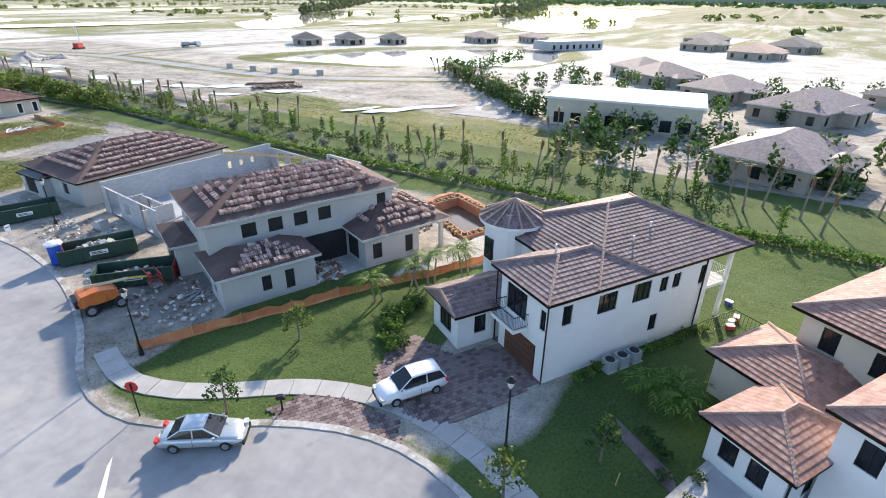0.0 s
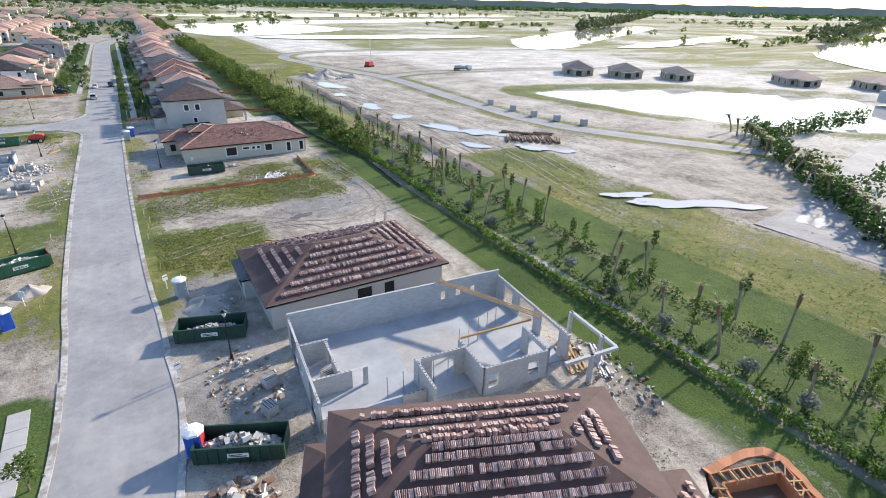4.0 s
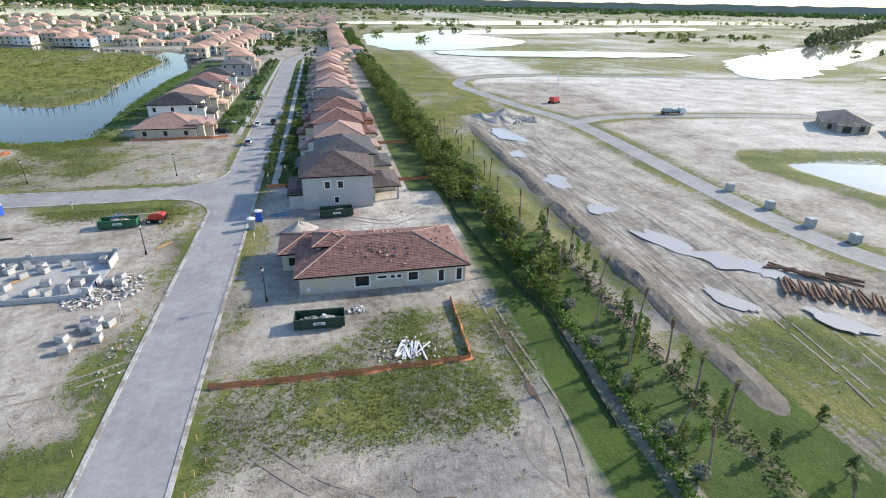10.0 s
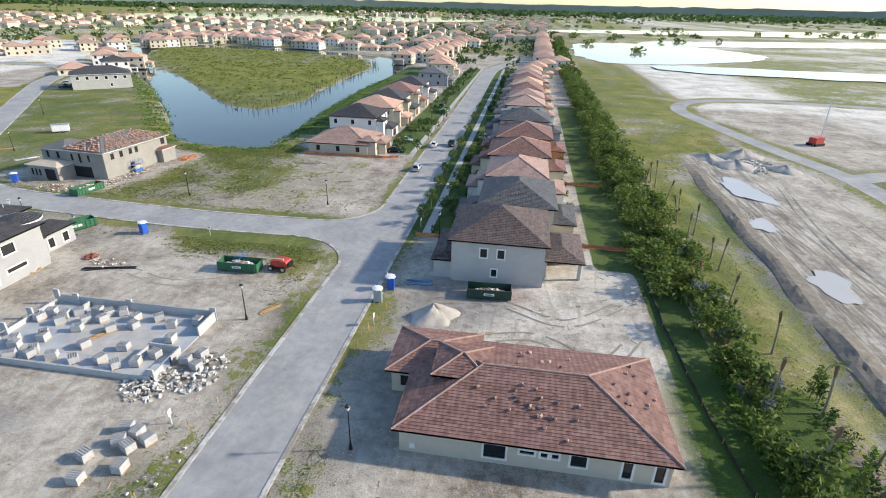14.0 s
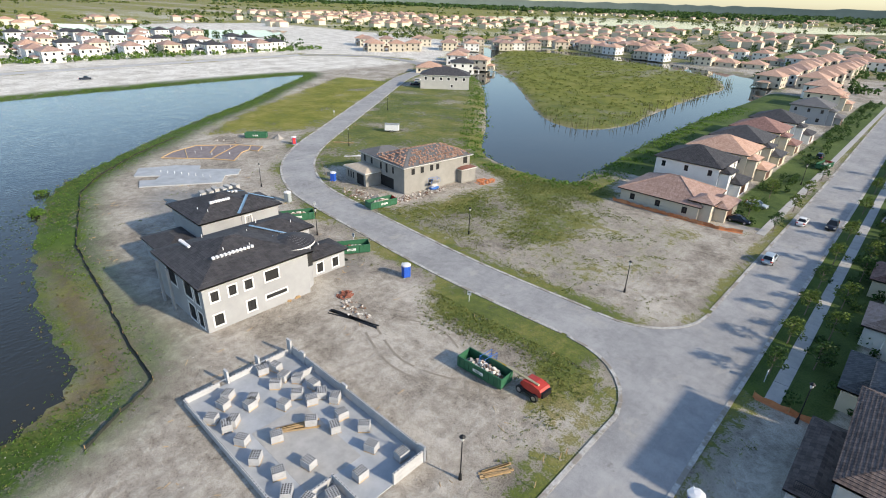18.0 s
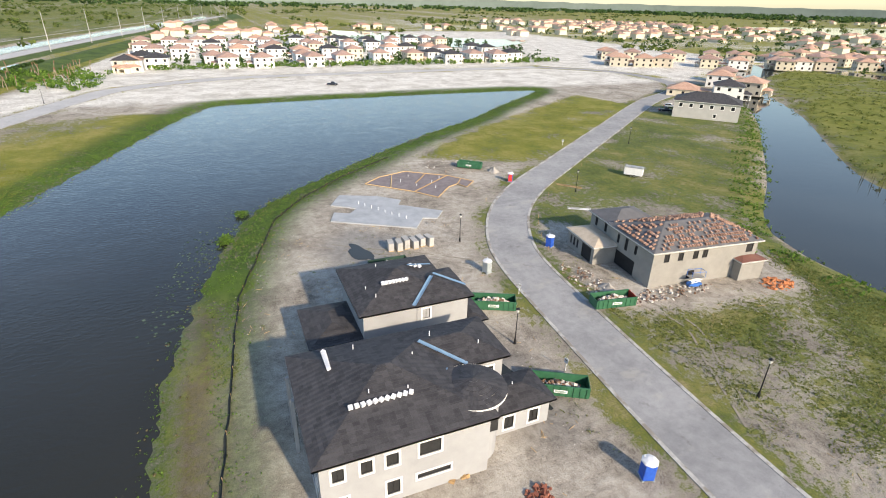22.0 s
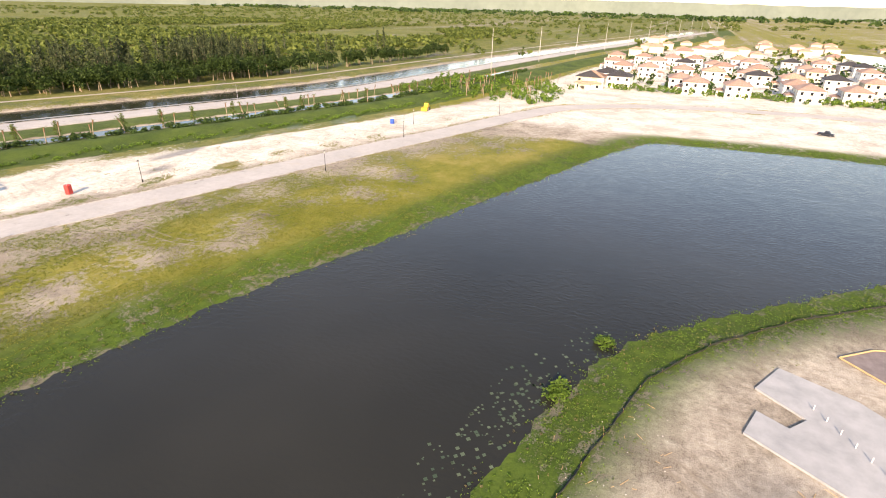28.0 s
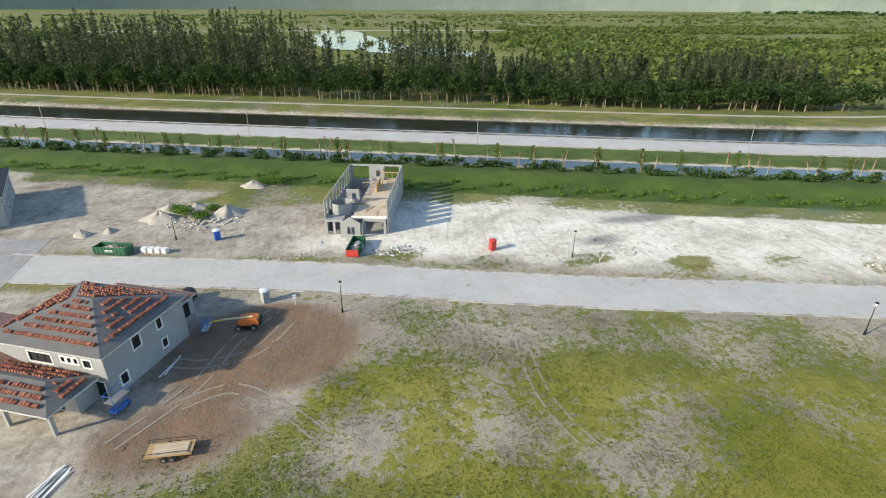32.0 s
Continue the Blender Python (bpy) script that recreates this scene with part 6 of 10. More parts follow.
volume(gable_house, (-2.8, 0.6, 0, 12), 3.2, "grey_stucco", [("w", 1.5, 0.1, 6, 2.4, 0)], roof="tile_choc", pitch=0.34, over=0.4, courses=True, pane="void")
pp, rr = hip_roof(14, 3.4, 20, 14.5, 3.1, 0.34, 0.4)
roof_parts(gable_house, pp, rr, "tile_choc", 3.1, (14, 3.4, 20, 14.5), 0.4, True)
post(gable_house, 19.7, 3.8, 0, 3.0, 0.5, "grey_stucco")
post(gable_house, 14.4, 3.8, 0, 3.0, 0.5, "grey_stucco")
part("porch_back", Geo().box(14.2, 9, 0, 20, 9.2, 3.0), "beige_stucco", gable_house)
railing(gable_house, (-2.6, 0.7), (0, 0.7), 3.4, 0.9)


def row_house(x0, y0, w, d, wall, roof, storeys=2, label="", face="w", seed=0, side_wing=True, courses=True, cap=True):
    """A finished row house: main block, lower garage wing towards the street, windows all round."""
    r = random.Random(seed)
    h = 6.6 if storeys == 2 else 3.1
    ho = thing("house", label, "house", "houses along the street", m=pose(x0, y0, 0))
    wins = []
    for s, L in (("s", w), ("n", w), ("e", d), ("w", d)):
        k = max(2, int(L / 4))
        if storeys == 2:
            wins += row_windows(s, L, k, 4.3, 5.7, 0.95)
        wins += row_windows(s, L, max(2, k - 1), 0.9, 2.3, 1.1, 2.2)
    volume(ho, (0, 0, w, d), h, wall, wins, roof=roof, pitch=0.4, over=0.6, courses=courses, cap="tile_pink" if cap and roof in ("tile_brown", "tile_red", "tile_pink") else None, fascia="trim" if r.random() < 0.5 else "dark_metal")
    if side_wing:
        gw = 4.5
        if face == "w":
            volume(ho, (-gw, d * 0.2, 0, d * 0.75), 3.1, wall, [("w", 1.0, 0.1, min(5.0, d * 0.5), 2.4, 2)], roof=roof, pitch=0.4, over=0.5, courses=courses, pane="wood_dark", frame_mat=None)
            volume(ho, (w, d * 0.15, w + 4.0, d * 0.8), 3.0, wall, row_windows("e", d * 0.65, 2, 0.3, 2.4, 1.6), roof=roof, pitch=0.36, over=0.5, courses=courses)
            volume(ho, (-2.2, d * 0.05, 2, d * 0.4), 5.6, wall, row_windows("w", d * 0.35, 1, 3.4, 4.8, 1.0), roof=roof, pitch=0.4, over=0.5, courses=courses)
        else:
            volume(ho, (w, d * 0.2, w + gw, d * 0.75), 3.1, wall, [("e", 1.0, 0.1, min(5.0, d * 0.5), 2.4, 2)], roof=roof, pitch=0.4, over=0.5, courses=courses, pane="wood_dark", frame_mat=None)
            volume(ho, (w - 2, d * 0.05, w + 2.2, d * 0.4), 5.6 if storeys == 2 else 4.0, wall, row_windows("e", d * 0.35, 1, 3.2 if storeys == 2 else 1.0, 4.6 if storeys == 2 else 2.2, 1.0), roof=roof, pitch=0.4, over=0.5, courses=courses)
    return ho


EAST_ROW = [(20, 94.5, 13, 15.5, "cream_stucco", "tile_grey", 2, "cream two-storey house with dark grey tile roof"), (20, 112, 12, 14, "white_stucco", "tile_pink", 2, "white two-storey house with salmon tile roof"),
            (19, 129, 14, 14.5, "cream_stucco", "tile_red", 2, "cream two-storey house with muted red tile roof"), (20, 148, 14, 15, "orange_stucco", "tile_red", 2, "orange two-storey house with red tile roof"),
            (19, 172, 15, 14, "pale_stucco", "tile_grey", 2, "pale grey unfinished house with grey roof"), (20, 199, 13, 14, "white_stucco", "tile_pink", 2, "white two-storey house with salmon roof"),
            (20, 217, 13, 14, "cream_stucco", "tile_pink", 2, "cream house with salmon tile roof"), (20, 235, 13, 15, "beige_stucco", "tile_red", 2, "beige house with red tile roof"), (20, 254, 13, 15, "white_stucco", "tile_terra", 2, "white house with terracotta roof"),
            (20, 273, 13, 15, "cream_stucco", "tile_red", 2, "cream house with red tile roof"), (20, 293, 13, 15, "beige_stucco", "tile_pink", 2, "beige house with salmon roof"), (21, 313, 13, 15, "white_stucco", "tile_terra", 2, "white house with terracotta roof"),
            (24, 334, 13, 15, "cream_stucco", "tile_terra", 2, "cream house with terracotta roof"), (30, 356, 13, 15, "beige_stucco", "tile_terra", 2, "beige house with terracotta roof"), (40, 380, 13, 15, "white_stucco", "tile_terra", 2, "white house with terracotta roof")]
for k, (x, y, w, d, wl, rf, st, lb) in enumerate(EAST_ROW):
    row_house(x, y, w, d, wl, rf, st, lb, "w", k, courses=k < 4, cap=k < 6)
WEST_ROW = [(-33, 144, 17, 15, "beige_stucco", "tile_pink", 1, "single-storey beige house with salmon tile roof"), (-34, 164, 15, 14, "white_stucco", "tile_dark", 2, "white two-storey house with charcoal roof"),
            (-33, 182, 15, 14, "beige_stucco", "tile_terra", 2, "beige two-storey house with tan roof"), (-33, 200, 14, 14, "cream_stucco", "tile_dark", 2, "cream two-storey house with charcoal roof"),
            (-33, 219, 14, 14, "cream_stucco", "tile_red", 2, "cream house with red tile roof"), (-33, 240, 14, 14, "white_stucco", "tile_dark", 2, "white house with charcoal roof"), (-30, 285, 13, 14, "pale_stucco", "felt_grey", 2, "bare grey unfinished house"),
            (-34, 330, 14, 15, "cream_stucco", "tile_terra", 2, "cream house with terracotta roof"), (-40, 360, 14, 15, "white_stucco", "tile_terra", 2, "white house with terracotta roof")]
for k, (x, y, w, d, wl, rf, st, lb) in enumerate(WEST_ROW):
    row_house(x, y, w, d, wl, rf, st, lb, "e", 30 + k, courses=k < 2, cap=k < 3)
nw_house = thing("house", "grey two-storey house with black tile roof by the lake", "house", "houses along the street", m=pose(-177, 221.5, 0, 0, 0, 41))
volume(nw_house, (0, 0, 24, 14), 6.6, "grey_stucco", row_windows("s", 24, 6, 4.3, 5.6, 1.2, 2) + [("s", 15, 1, 16, 2.3)] + row_windows("w", 14, 3, 4.3, 5.6) + row_windows("e", 14, 3, 4.3, 5.6), roof="tile_dark", pitch=0.4, over=0.6, surround="trim")
# the unfinished house west of the street
lh = thing("house", "olive-grey unfinished gabled house with red tile stacks", "house", "unfinished houses", m=pose(-25, -6.5, 0))
volume(lh, (0, 0, 13, 7), 6.2, "grey_stucco", [("e", 1.6, 3.6, 2.6, 5.2, 1), ("e", 4.4, 3.6, 5.4, 5.2, 1), ("e", 1.8, 0.8, 2.9, 2.4, 1)], roof="felt_grey", pitch=0.42, over=0.5, surround="grey_stucco", gable=("e",))
volume(lh, (2, 7, 15.6, 12.5), 3.2, "grey_stucco", [("e", 0.6, 0.0, 4.8, 2.7, 0)], roof="felt_grey", pitch=0.34, over=0.5, pane="void")
plh, _ = hip_roof(2, 7, 15.6, 12.5, 3.2, 0.34, 0.5)
stack_rows(lh, plh[1], (0.3, 0.6), mesh=STACK_RED, seed=51, singles=False)
stack_rows(lh, plh[3], (0.3, 0.6), mesh=STACK_RED, seed=52, singles=False)
plh, _ = hip_roof(0, 0, 13, 7, 6.2, 0.42, 0.5, ("e",))
stack_rows(lh, plh[0], (0.3, 0.55, 0.8), mesh=STACK_RED, seed=53, singles=False)
stack_rows(lh, plh[1], (0.3, 0.55, 0.8), mesh=STACK_RED, seed=54, singles=False)

# block foundation with a pale slab
found = thing("foundation", "low block foundation walls round a pale slab", "foundation", "unfinished houses", m=pose(-35.5, 47.2, 0, 0, 0, 0))
part("floor_slab", Geo().box(0.1, 0.1, 0, 23.6, 13.0, 0.12), "slab", found)
part("slab_step", Geo().box(9, 3, 0.12, 19, 9, 0.14), "concrete", found)
block_wall(found, (0, 0), (23.7, 0), 0.8)
block_wall(found, (23.7, 0), (23.7, 5.2), 1.1, [(2.0, 0, 3.4, 1.1)])
block_wall(found, (23.7, 9.0), (23.7, 13.2), 1.4)
block_wall(found, (23.7, 13.2), (0, 13.2), 1.3)
block_wall(found, (0, 13.2), (0, 0), 0.8, [(3.5, 0, 4.5, 0.8), (8.0, 0, 9.2, 0.8)])
block_wall(found, (19.5, 5.2), (23.6, 5.2), 1.2)
block_wall(found, (19.5, 5.2), (19.5, 2.2), 1.0)
block_wall(found, (5.0, 13.0), (5.0, 10.4), 0.9)
for x, y, h in ((0.2, 12.9, 2.2), (3.0, 13.0, 1.8), (-0.1, 5.0, 1.8), (-0.1, 8.8, 1.7), (11, 13.1, 1.7), (23.4, 12.9, 1.9), (23.5, 0.2, 1.7)):
    part("block_column", Geo().box(x - 0.4, y - 0.12, 0, x + 0.4, y + 0.12, h), "block", found)

# ---- the dark-roofed house by the lake ----
lake_house = thing("house", "pale grey two-storey house with charcoal tile roof", "house", "unfinished houses", m=Matrix())
volume(lake_house, (-60.6, 55.0, -46.3, 70.4), 6.9, "pale_stucco", [("e", 1.0, 4.3, 2.0, 5.7, 1), ("e", 3.4, 4.3, 4.4, 5.7, 1), ("e", 5.6, 4.3, 6.7, 5.7, 1), ("e", 8.6, 4.4, 10.6, 5.9, 0), ("e", 1.0, 0.7, 2.2, 2.3, 1), ("e", 5.6, 0.9, 6.8, 2.5, 1), ("e", 8.4, 1.7, 11.6, 2.3, 0),
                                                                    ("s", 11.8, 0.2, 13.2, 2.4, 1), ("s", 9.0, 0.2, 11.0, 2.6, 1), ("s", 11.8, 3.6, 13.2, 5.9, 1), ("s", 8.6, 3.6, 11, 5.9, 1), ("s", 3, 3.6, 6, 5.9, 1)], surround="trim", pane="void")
pl, rd = hip_roof(-60.6, 55.0, -46.3, 70.4, 6.9, 0.32, 0.6)
roof_parts(lake_house, pl, rd, "tile_dark", 6.9, (-60.6, 55.0, -46.3, 70.4), 0.6, True)
volume(lake_house, (-60.55, 64.0, -53.8, 75.7), 6.88, "pale_stucco", [("e", 9.6, 4.3, 10.6, 5.6, 1), ("n", 2, 4.3, 3, 5.6, 1)], roof="tile_dark", pitch=0.34, over=0.6, courses=True, surround="trim", pane="void")
volume(lake_house, (-77.8, 63.9, -66.2, 75.6), 6.9, "pale_stucco", [("e", 1.4, 0.8, 2.4, 2.2, 1), ("e", 4.6, 0.8, 5.6, 2.2, 1), ("n", 3, 4.3, 4, 5.6, 1), ("n", 8, 4.3, 9, 5.6, 1)], roof="tile_dark", pitch=0.34, over=0.6, courses=True, surround="trim", pane="void")
volume(lake_house, (-73.0, 70.6, -66.1, 77.4), 6.92, "pale_stucco", [("e", 0.7, 4.6, 1.7, 6.0, 1), ("e", 1.2, 0.8, 2.2, 2.2, 1)], roof="tile_dark", pitch=0.36, over=0.6, courses=True, surround="trim", pane="void")
volume(lake_house, (-75.2, 57.9, -66.8, 63.8), 3.3, "pale_stucco", [("e", 0.8, 0.9, 1.8, 2.3, 1), ("e", 3.6, 0.9, 4.6, 2.3, 1)], roof="tile_dark", pitch=0.3, over=0.5, courses=True, surround="trim", pane="void")
volume(lake_house, (-72.0, 77.45, -65.7, 79.6), 3.2, "pale_stucco", [("e", 0.6, 0.8, 1.5, 2.2, 1)], roof="tile_dark", pitch=0.3, over=0.5, courses=True, surround="trim", pane="void")
volume(lake_house, (-66.15, 66.0, -60.7, 72.0), 3.0, "pale_stucco", [], roof="tile_dark", pitch=0.2, over=0.0)
volume(lake_house, (-54.1, 73.0, -49.7, 79.3), 3.2, "pale_stucco", [("e", 1.0, 0.6, 2.1, 2.2, 1), ("e", 3.9, 0.6, 5.0, 2.2, 1), ("n", 1.6, 0.6, 2.8, 2.2, 1)], roof="tile_dark", pitch=0.34, over=0.5, courses=True, surround="trim", pane="void")
round_wall(lake_house, -49.8, 70.2, 0, 7.2, 2.6, "pale_stucco")
part("turret_window", Geo().box(-47.4, 70.9, 3.8, -47.1, 71.7, 5.8), "void", lake_house)
cone_roof(lake_house, -49.8, 70.2, 7.3, 3.3, 1.0, "tile_dark", 28)
for x in (-58.5, -55.0):
    post(lake_house, x, 54.2, 0, 6.4, 0.35, "pale_stucco")
for a, b in (((-53.3, 71.3, 7.0), (-57.1, 67.4, 8.25)), ((-52.9, 68.7, 7.55), (-50.0, 66.7, 7.35)), ((-65.6, 70.0, 7.0), (-69.6, 73.8, 8.35)), ((-70.2, 74.2, 8.35), (-68.0, 77.9, 7.1)), ((-72.4, 71.6, 8.9), (-74.4, 75.6, 7.4))):
    a, b = Vector(a), Vector(b)
    side = (b - a).cross(Vector((0, 0, 1))).normalized() * 0.26
    up_ = Vector((0, 0, 0.14))
    part("valley_strip", Geo().quad(a - side + up_, a + up_ * 0.5, b + up_ * 0.5, b - side + up_).quad(a + up_ * 0.5, a + side + up_, b + side + up_, b + up_ * 0.5), "blue_felt", lake_house, "pale blue roof valley membrane")
for (x, y, z, n_, dx, dy) in ((-50.0, 58.6, 8.2, 11, 0.0, 0.55), (-56.2, 58.0, 8.0, 7, -0.45, 0), (-69.8, 67.4, 8.28, 8, 0.0, 0.44), (-73.6, 72.4, 8.1, 3, 0.34, 0.5)):
    for k in range(n_):
        ob = solid("tile_bundle", Geo().box(-0.2, -0.2, 0, 0.2, 0.2, 0.3, 0.03), "white_plastic", "white wrapped bundle of roof tiles on a dark roof", "roof tiles", "wrapped tile bundles")
        ob.matrix_world = pose(x + dx * k, y + dy * k, z + 0.05, 14 if dx else 0, 0 if dx else 12, k * 7)
for x, y, z in ((-51, 60.5, 8.8), (-55, 66, 8.6), (-58, 69, 8.4), (-55.4, 73.5, 7.9), (-68, 66, 8.0), (-52, 76, 4.2), (-50.5, 64, 8.6), (-59, 61, 8.0), (-75, 68, 8.3), (-70.5, 65.4, 7.8)):
    part("vent_pipe", Geo().cyl(x, y, z - 1.2, z + 0.2, 0.06, 6), "white_plastic", lake_house)

# two-storey house with red tiles across the street
stack_house = thing("house", "raw grey two-storey house with scattered tan roof tiles", "house", "unfinished houses", m=pose(-68.4, 110.0, 0, 0, 0, -6))
volume(stack_house, (-11.5, 0, 0, 20), 6.3, "site_stucco", [("e", 2.0, 4.2, 3.0, 5.6, 1), ("e", 4.6, 4.2, 5.6, 5.6, 1), ("e", 7.4, 4.2, 8.4, 5.6, 1), ("e", 9.2, 4.2, 10.2, 5.6, 1), ("e", 7.0, 0.8, 8.4, 2.2, 2), ("s", 2.0, 3.8, 2.7, 5.4, 0), ("s", 4.2, 3.4, 5.0, 5.6, 0), ("s", 6.8, 3.8, 7.5, 5.4, 0), ("s", 1.6, 0.0, 7.4, 2.6, 0), ("e", 17.8, 4.2, 19.2, 5.8, 0)], pane="void")
pls, rd = hip_roof(-11.5, 0, 0, 20, 6.3, 0.34, 0.6)
roof_parts(stack_house, pls, rd, "felt_grey", 6.3, (-11.5, 0, 0, 20), 0.6, False)
volume(stack_house, (-18.6, 0.5, -11.5, 9), 6.0, "site_stucco", [("s", 1.4, 3.8, 2.2, 5.4, 0), ("s", 4.4, 3.8, 5.2, 5.4, 0), ("w", 3, 3.8, 4, 5.2, 0)], roof="felt_grey", pitch=0.34, over=0.5, pane="void")
volume(stack_house, (-18.0, -4.2, -9.4, 0.6), 3.3, "site_stucco", [("s", 4.8, 0.0, 7.8, 2.6, 0), ("s", 0.8, 0.8, 1.4, 2.4, 0), ("s", 1.9, 0.8, 2.5, 2.4, 0), ("s", 3.0, 0.8, 3.6, 2.4, 0)], roof="ply", pitch=0.3, over=0.4, pane="void")
volume(stack_house, (-1.2, 16, 1.6, 20.6), 3.4, "site_stucco", [], roof="felt_red", pitch=0.2, over=0.3)
for i, pl in enumerate(pls):
    stack_rows(stack_house, pl, (0.1, 0.22, 0.34, 0.46, 0.58, 0.7, 0.84), 0.5, STACK_TAN, 0.3, 60 + i, singles=False)

# slabs further along
slab1 = thing("house_slab", "pale concrete house slab on bare sand", "slab", "house slabs", m=Matrix())
part("slab_part", slab_poly([(-126, 73.9), (-122.8, 81.6), (-118.7, 86), (-116, 84.5), (-109.6, 92.2), (-106.2, 89.6), (-107.3, 86.9), (-102.8, 83.9), (-111.6, 69), (-116, 70.6), (-114.4, 73.6), (-116.8, 75.6), (-120.4, 70.8)][::-1], -0.1, 0.25), "slab", slab1)
slab2 = thing("house_form", "damp brown pad inside timber forms", "slab", "house slabs", m=Matrix())
form = [(-136.1, 86.1), (-138.7, 93.7), (-132.1, 102.8), (-125.8, 107.2), (-122.2, 103.7), (-125.1, 102.6), (-123.7, 99.7), (-117.7, 94.5), (-123.1, 90.8), (-132.2, 81.5)]
part("pad", slab_poly(form[::-1], -0.1, 0.12), "form_pad", slab2)
for a, b in list(zip(form, form[1:] + form[:1])) + [((-137.4, 89.8), (-127.4, 86.4)), ((-132.1, 102.8), (-123.1, 90.8)), ((-129.0, 93.2), (-134.6, 97.6)), ((-125.1, 102.6), (-128.6, 105.0))]:
    part("form_board", Geo().tube([(*a, 0.18), (*b, 0.18)], 0.13, 4), "wood", slab2)
for x, y in ((-131, 90), (-128, 97), (-134, 93), (-126.5, 92.6), (-124, 96.4), (-130.6, 100)):
    part("stub_pipe", Geo().cyl(x, y, 0.1, 0.8, 0.06, 6), "white_plastic", slab2)
for k in range(8):
    part("stub_pipe", Geo().cyl(-119 + k * 1.6, 76.5 + (k * 37 % 9), 0.2, 0.9, 0.06, 6), "white_plastic", slab1)
heap_names = (("stack", "brown"), ("stack_red", "red"), ("stack_tan", "tan"))

# ---- the far shore ----
shore_house = thing("house", "grey two-storey house with terracotta tile stacks", "house", "unfinished houses", m=pose(-70.3, -38, 0, 0, 0, -27.1))
volume(shore_house, (0, -13.6, 16, 0), 6.3, "pale_stucco", [("w", 1.6, 0.8, 2.6, 2.2, 1), ("w", 4.4, 4.0, 5.6, 5.6, 1), ("w", 8.6, 4.2, 9.4, 5.6, 1), ("w", 8.8, 1.2, 9.6, 2.4, 1), ("n", 13.6, 0.1, 15.2, 2.3, 0), ("n", 13.2, 4.2, 14.2, 5.2, 1), ("n", 11.9, 4.5, 12.4, 5.2, 0), ("n", 11.0, 4.5, 11.5, 5.2, 0), ("n", 10.1, 4.5, 10.6, 5.2, 0), ("n", 5.4, 3.9, 8.6, 5.2, 2)], surround="trim", pane="void")
plq, rd = hip_roof(0, -13.6, 16, 0, 6.3, 0.36, 0.6)
roof_parts(shore_house, plq, rd, "felt_grey", 6.3, (0, -13.6, 16, 0), 0.6, False, None)
for i, pl in enumerate(plq):
    stack_rows(shore_house, pl, (0.2, 0.36, 0.5, 0.64, 0.78, 0.9), 0.42, STACK_RED, 0.12, 80 + i, singles=False)
plp, rd = hip_roof(1.5, 0.3, 15, 6.5, 3.2, 0.34, 0.5)
roof_parts(shore_house, plp, rd, "felt_grey", 3.2, (1.5, 0.3, 15, 6.5), 0.5, False)
for i, pl in enumerate(plp):
    stack_rows(shore_house, pl, (0.25, 0.5, 0.75), 0.42, STACK_RED, 0.15, 90 + i, singles=False)
for x in (1.8, 8, 14.6):
    post(shore_house, x, 6.2, 0, 3.1, 0.4, "pale_stucco")
volume(shore_house, (1.8, 0.1, 14.8, 3.0), 3.0, "pale_stucco", [("n", 2, 0.2, 6, 2.4, 2), ("n", 8, 0.2, 11, 2.4, 2)])
volume(shore_house, (3, -19, 16, -13.6), 3.2, "pale_stucco", [("w", 1, 0.2, 4.4, 2.5, 0)], roof="tile_red", pitch=0.34, over=0.5)
volume(shore_house, (12, -8, 26, 4), 3.2, "pale_stucco", [], roof="tile_red", pitch=0.34, over=0.5)

tower_shell = thing("house_shell", "two-storey grey block shell with an open top", "building shell", "unfinished houses", m=pose(-109.2, -79.0, 0, 0, 0, -17))
holes2 = [(1.4 + k * 3.0, 4.0, 2.6 + k * 3.0, 6.0) for k in range(8)]
block_wall(tower_shell, (0, -26), (0, 0), 7.0, [(u0, v0, u1, v1 + 1.0) for u0, v0, u1, v1 in holes2], mat="pale_stucco", cells=False)
block_wall(tower_shell, (12.5, 0), (12.5, -26), 7.0, [(1.0 + k * 2.6, 3.6, 2.6 + k * 2.6, 7.0) for k in range(9)], mat="pale_stucco", cells=False)
block_wall(tower_shell, (12.5, -26), (0, -26), 7.0, [(0.5, 3.4, 4.4, 6.6), (8.2, 3.6, 11.8, 6.6)], mat="pale_stucco", cells=False)
block_wall(tower_shell, (0.2, 0), (4.8, 0), 3.3, [(0.5, 0, 4.2, 2.7)], mat="pale_stucco", cells=False)
block_wall(tower_shell, (4.8, 0.0), (4.8, 2.4), 3.0, [(0.6, 0.0, 1.6, 2.3)], mat="pale_stucco", cells=False)
block_wall(tower_shell, (5.0, 2.4), (8.8, 2.4), 3.0, [(1.1, 0.8, 2.7, 2.4)], mat="pale_stucco", cells=False)
part("gable", Geo().prism([(4.9, 3.0), (8.9, 3.0), (8.9, 3.3), (6.9, 4.5), (4.9, 3.3)], 2.4, 2.6), "pale_stucco", tower_shell)
part("window_frame", Geo().box(6.05, 2.45, 0.8, 6.13, 2.55, 2.4).box(7.65, 2.45, 0.8, 7.73, 2.55, 2.4).box(6.85, 2.45, 0.8, 6.93, 2.55, 2.4).box(6.05, 2.45, 2.4, 7.73, 2.55, 2.48), "trim", tower_shell)
block_wall(tower_shell, (8.8, 2.4), (8.8, -1), 3.0, [], mat="pale_stucco", cells=False)
block_wall(tower_shell, (9.0, 0.4), (12.6, 0.4), 3.0, [(0.5, 0, 1.5, 2.6), (2.0, 0, 3.1, 2.6)], mat="pale_stucco", cells=False)
part("porch_top", Geo().box(8.9, -2.5, 2.8, 12.6, 0.4, 3.0), "pale_stucco", tower_shell)
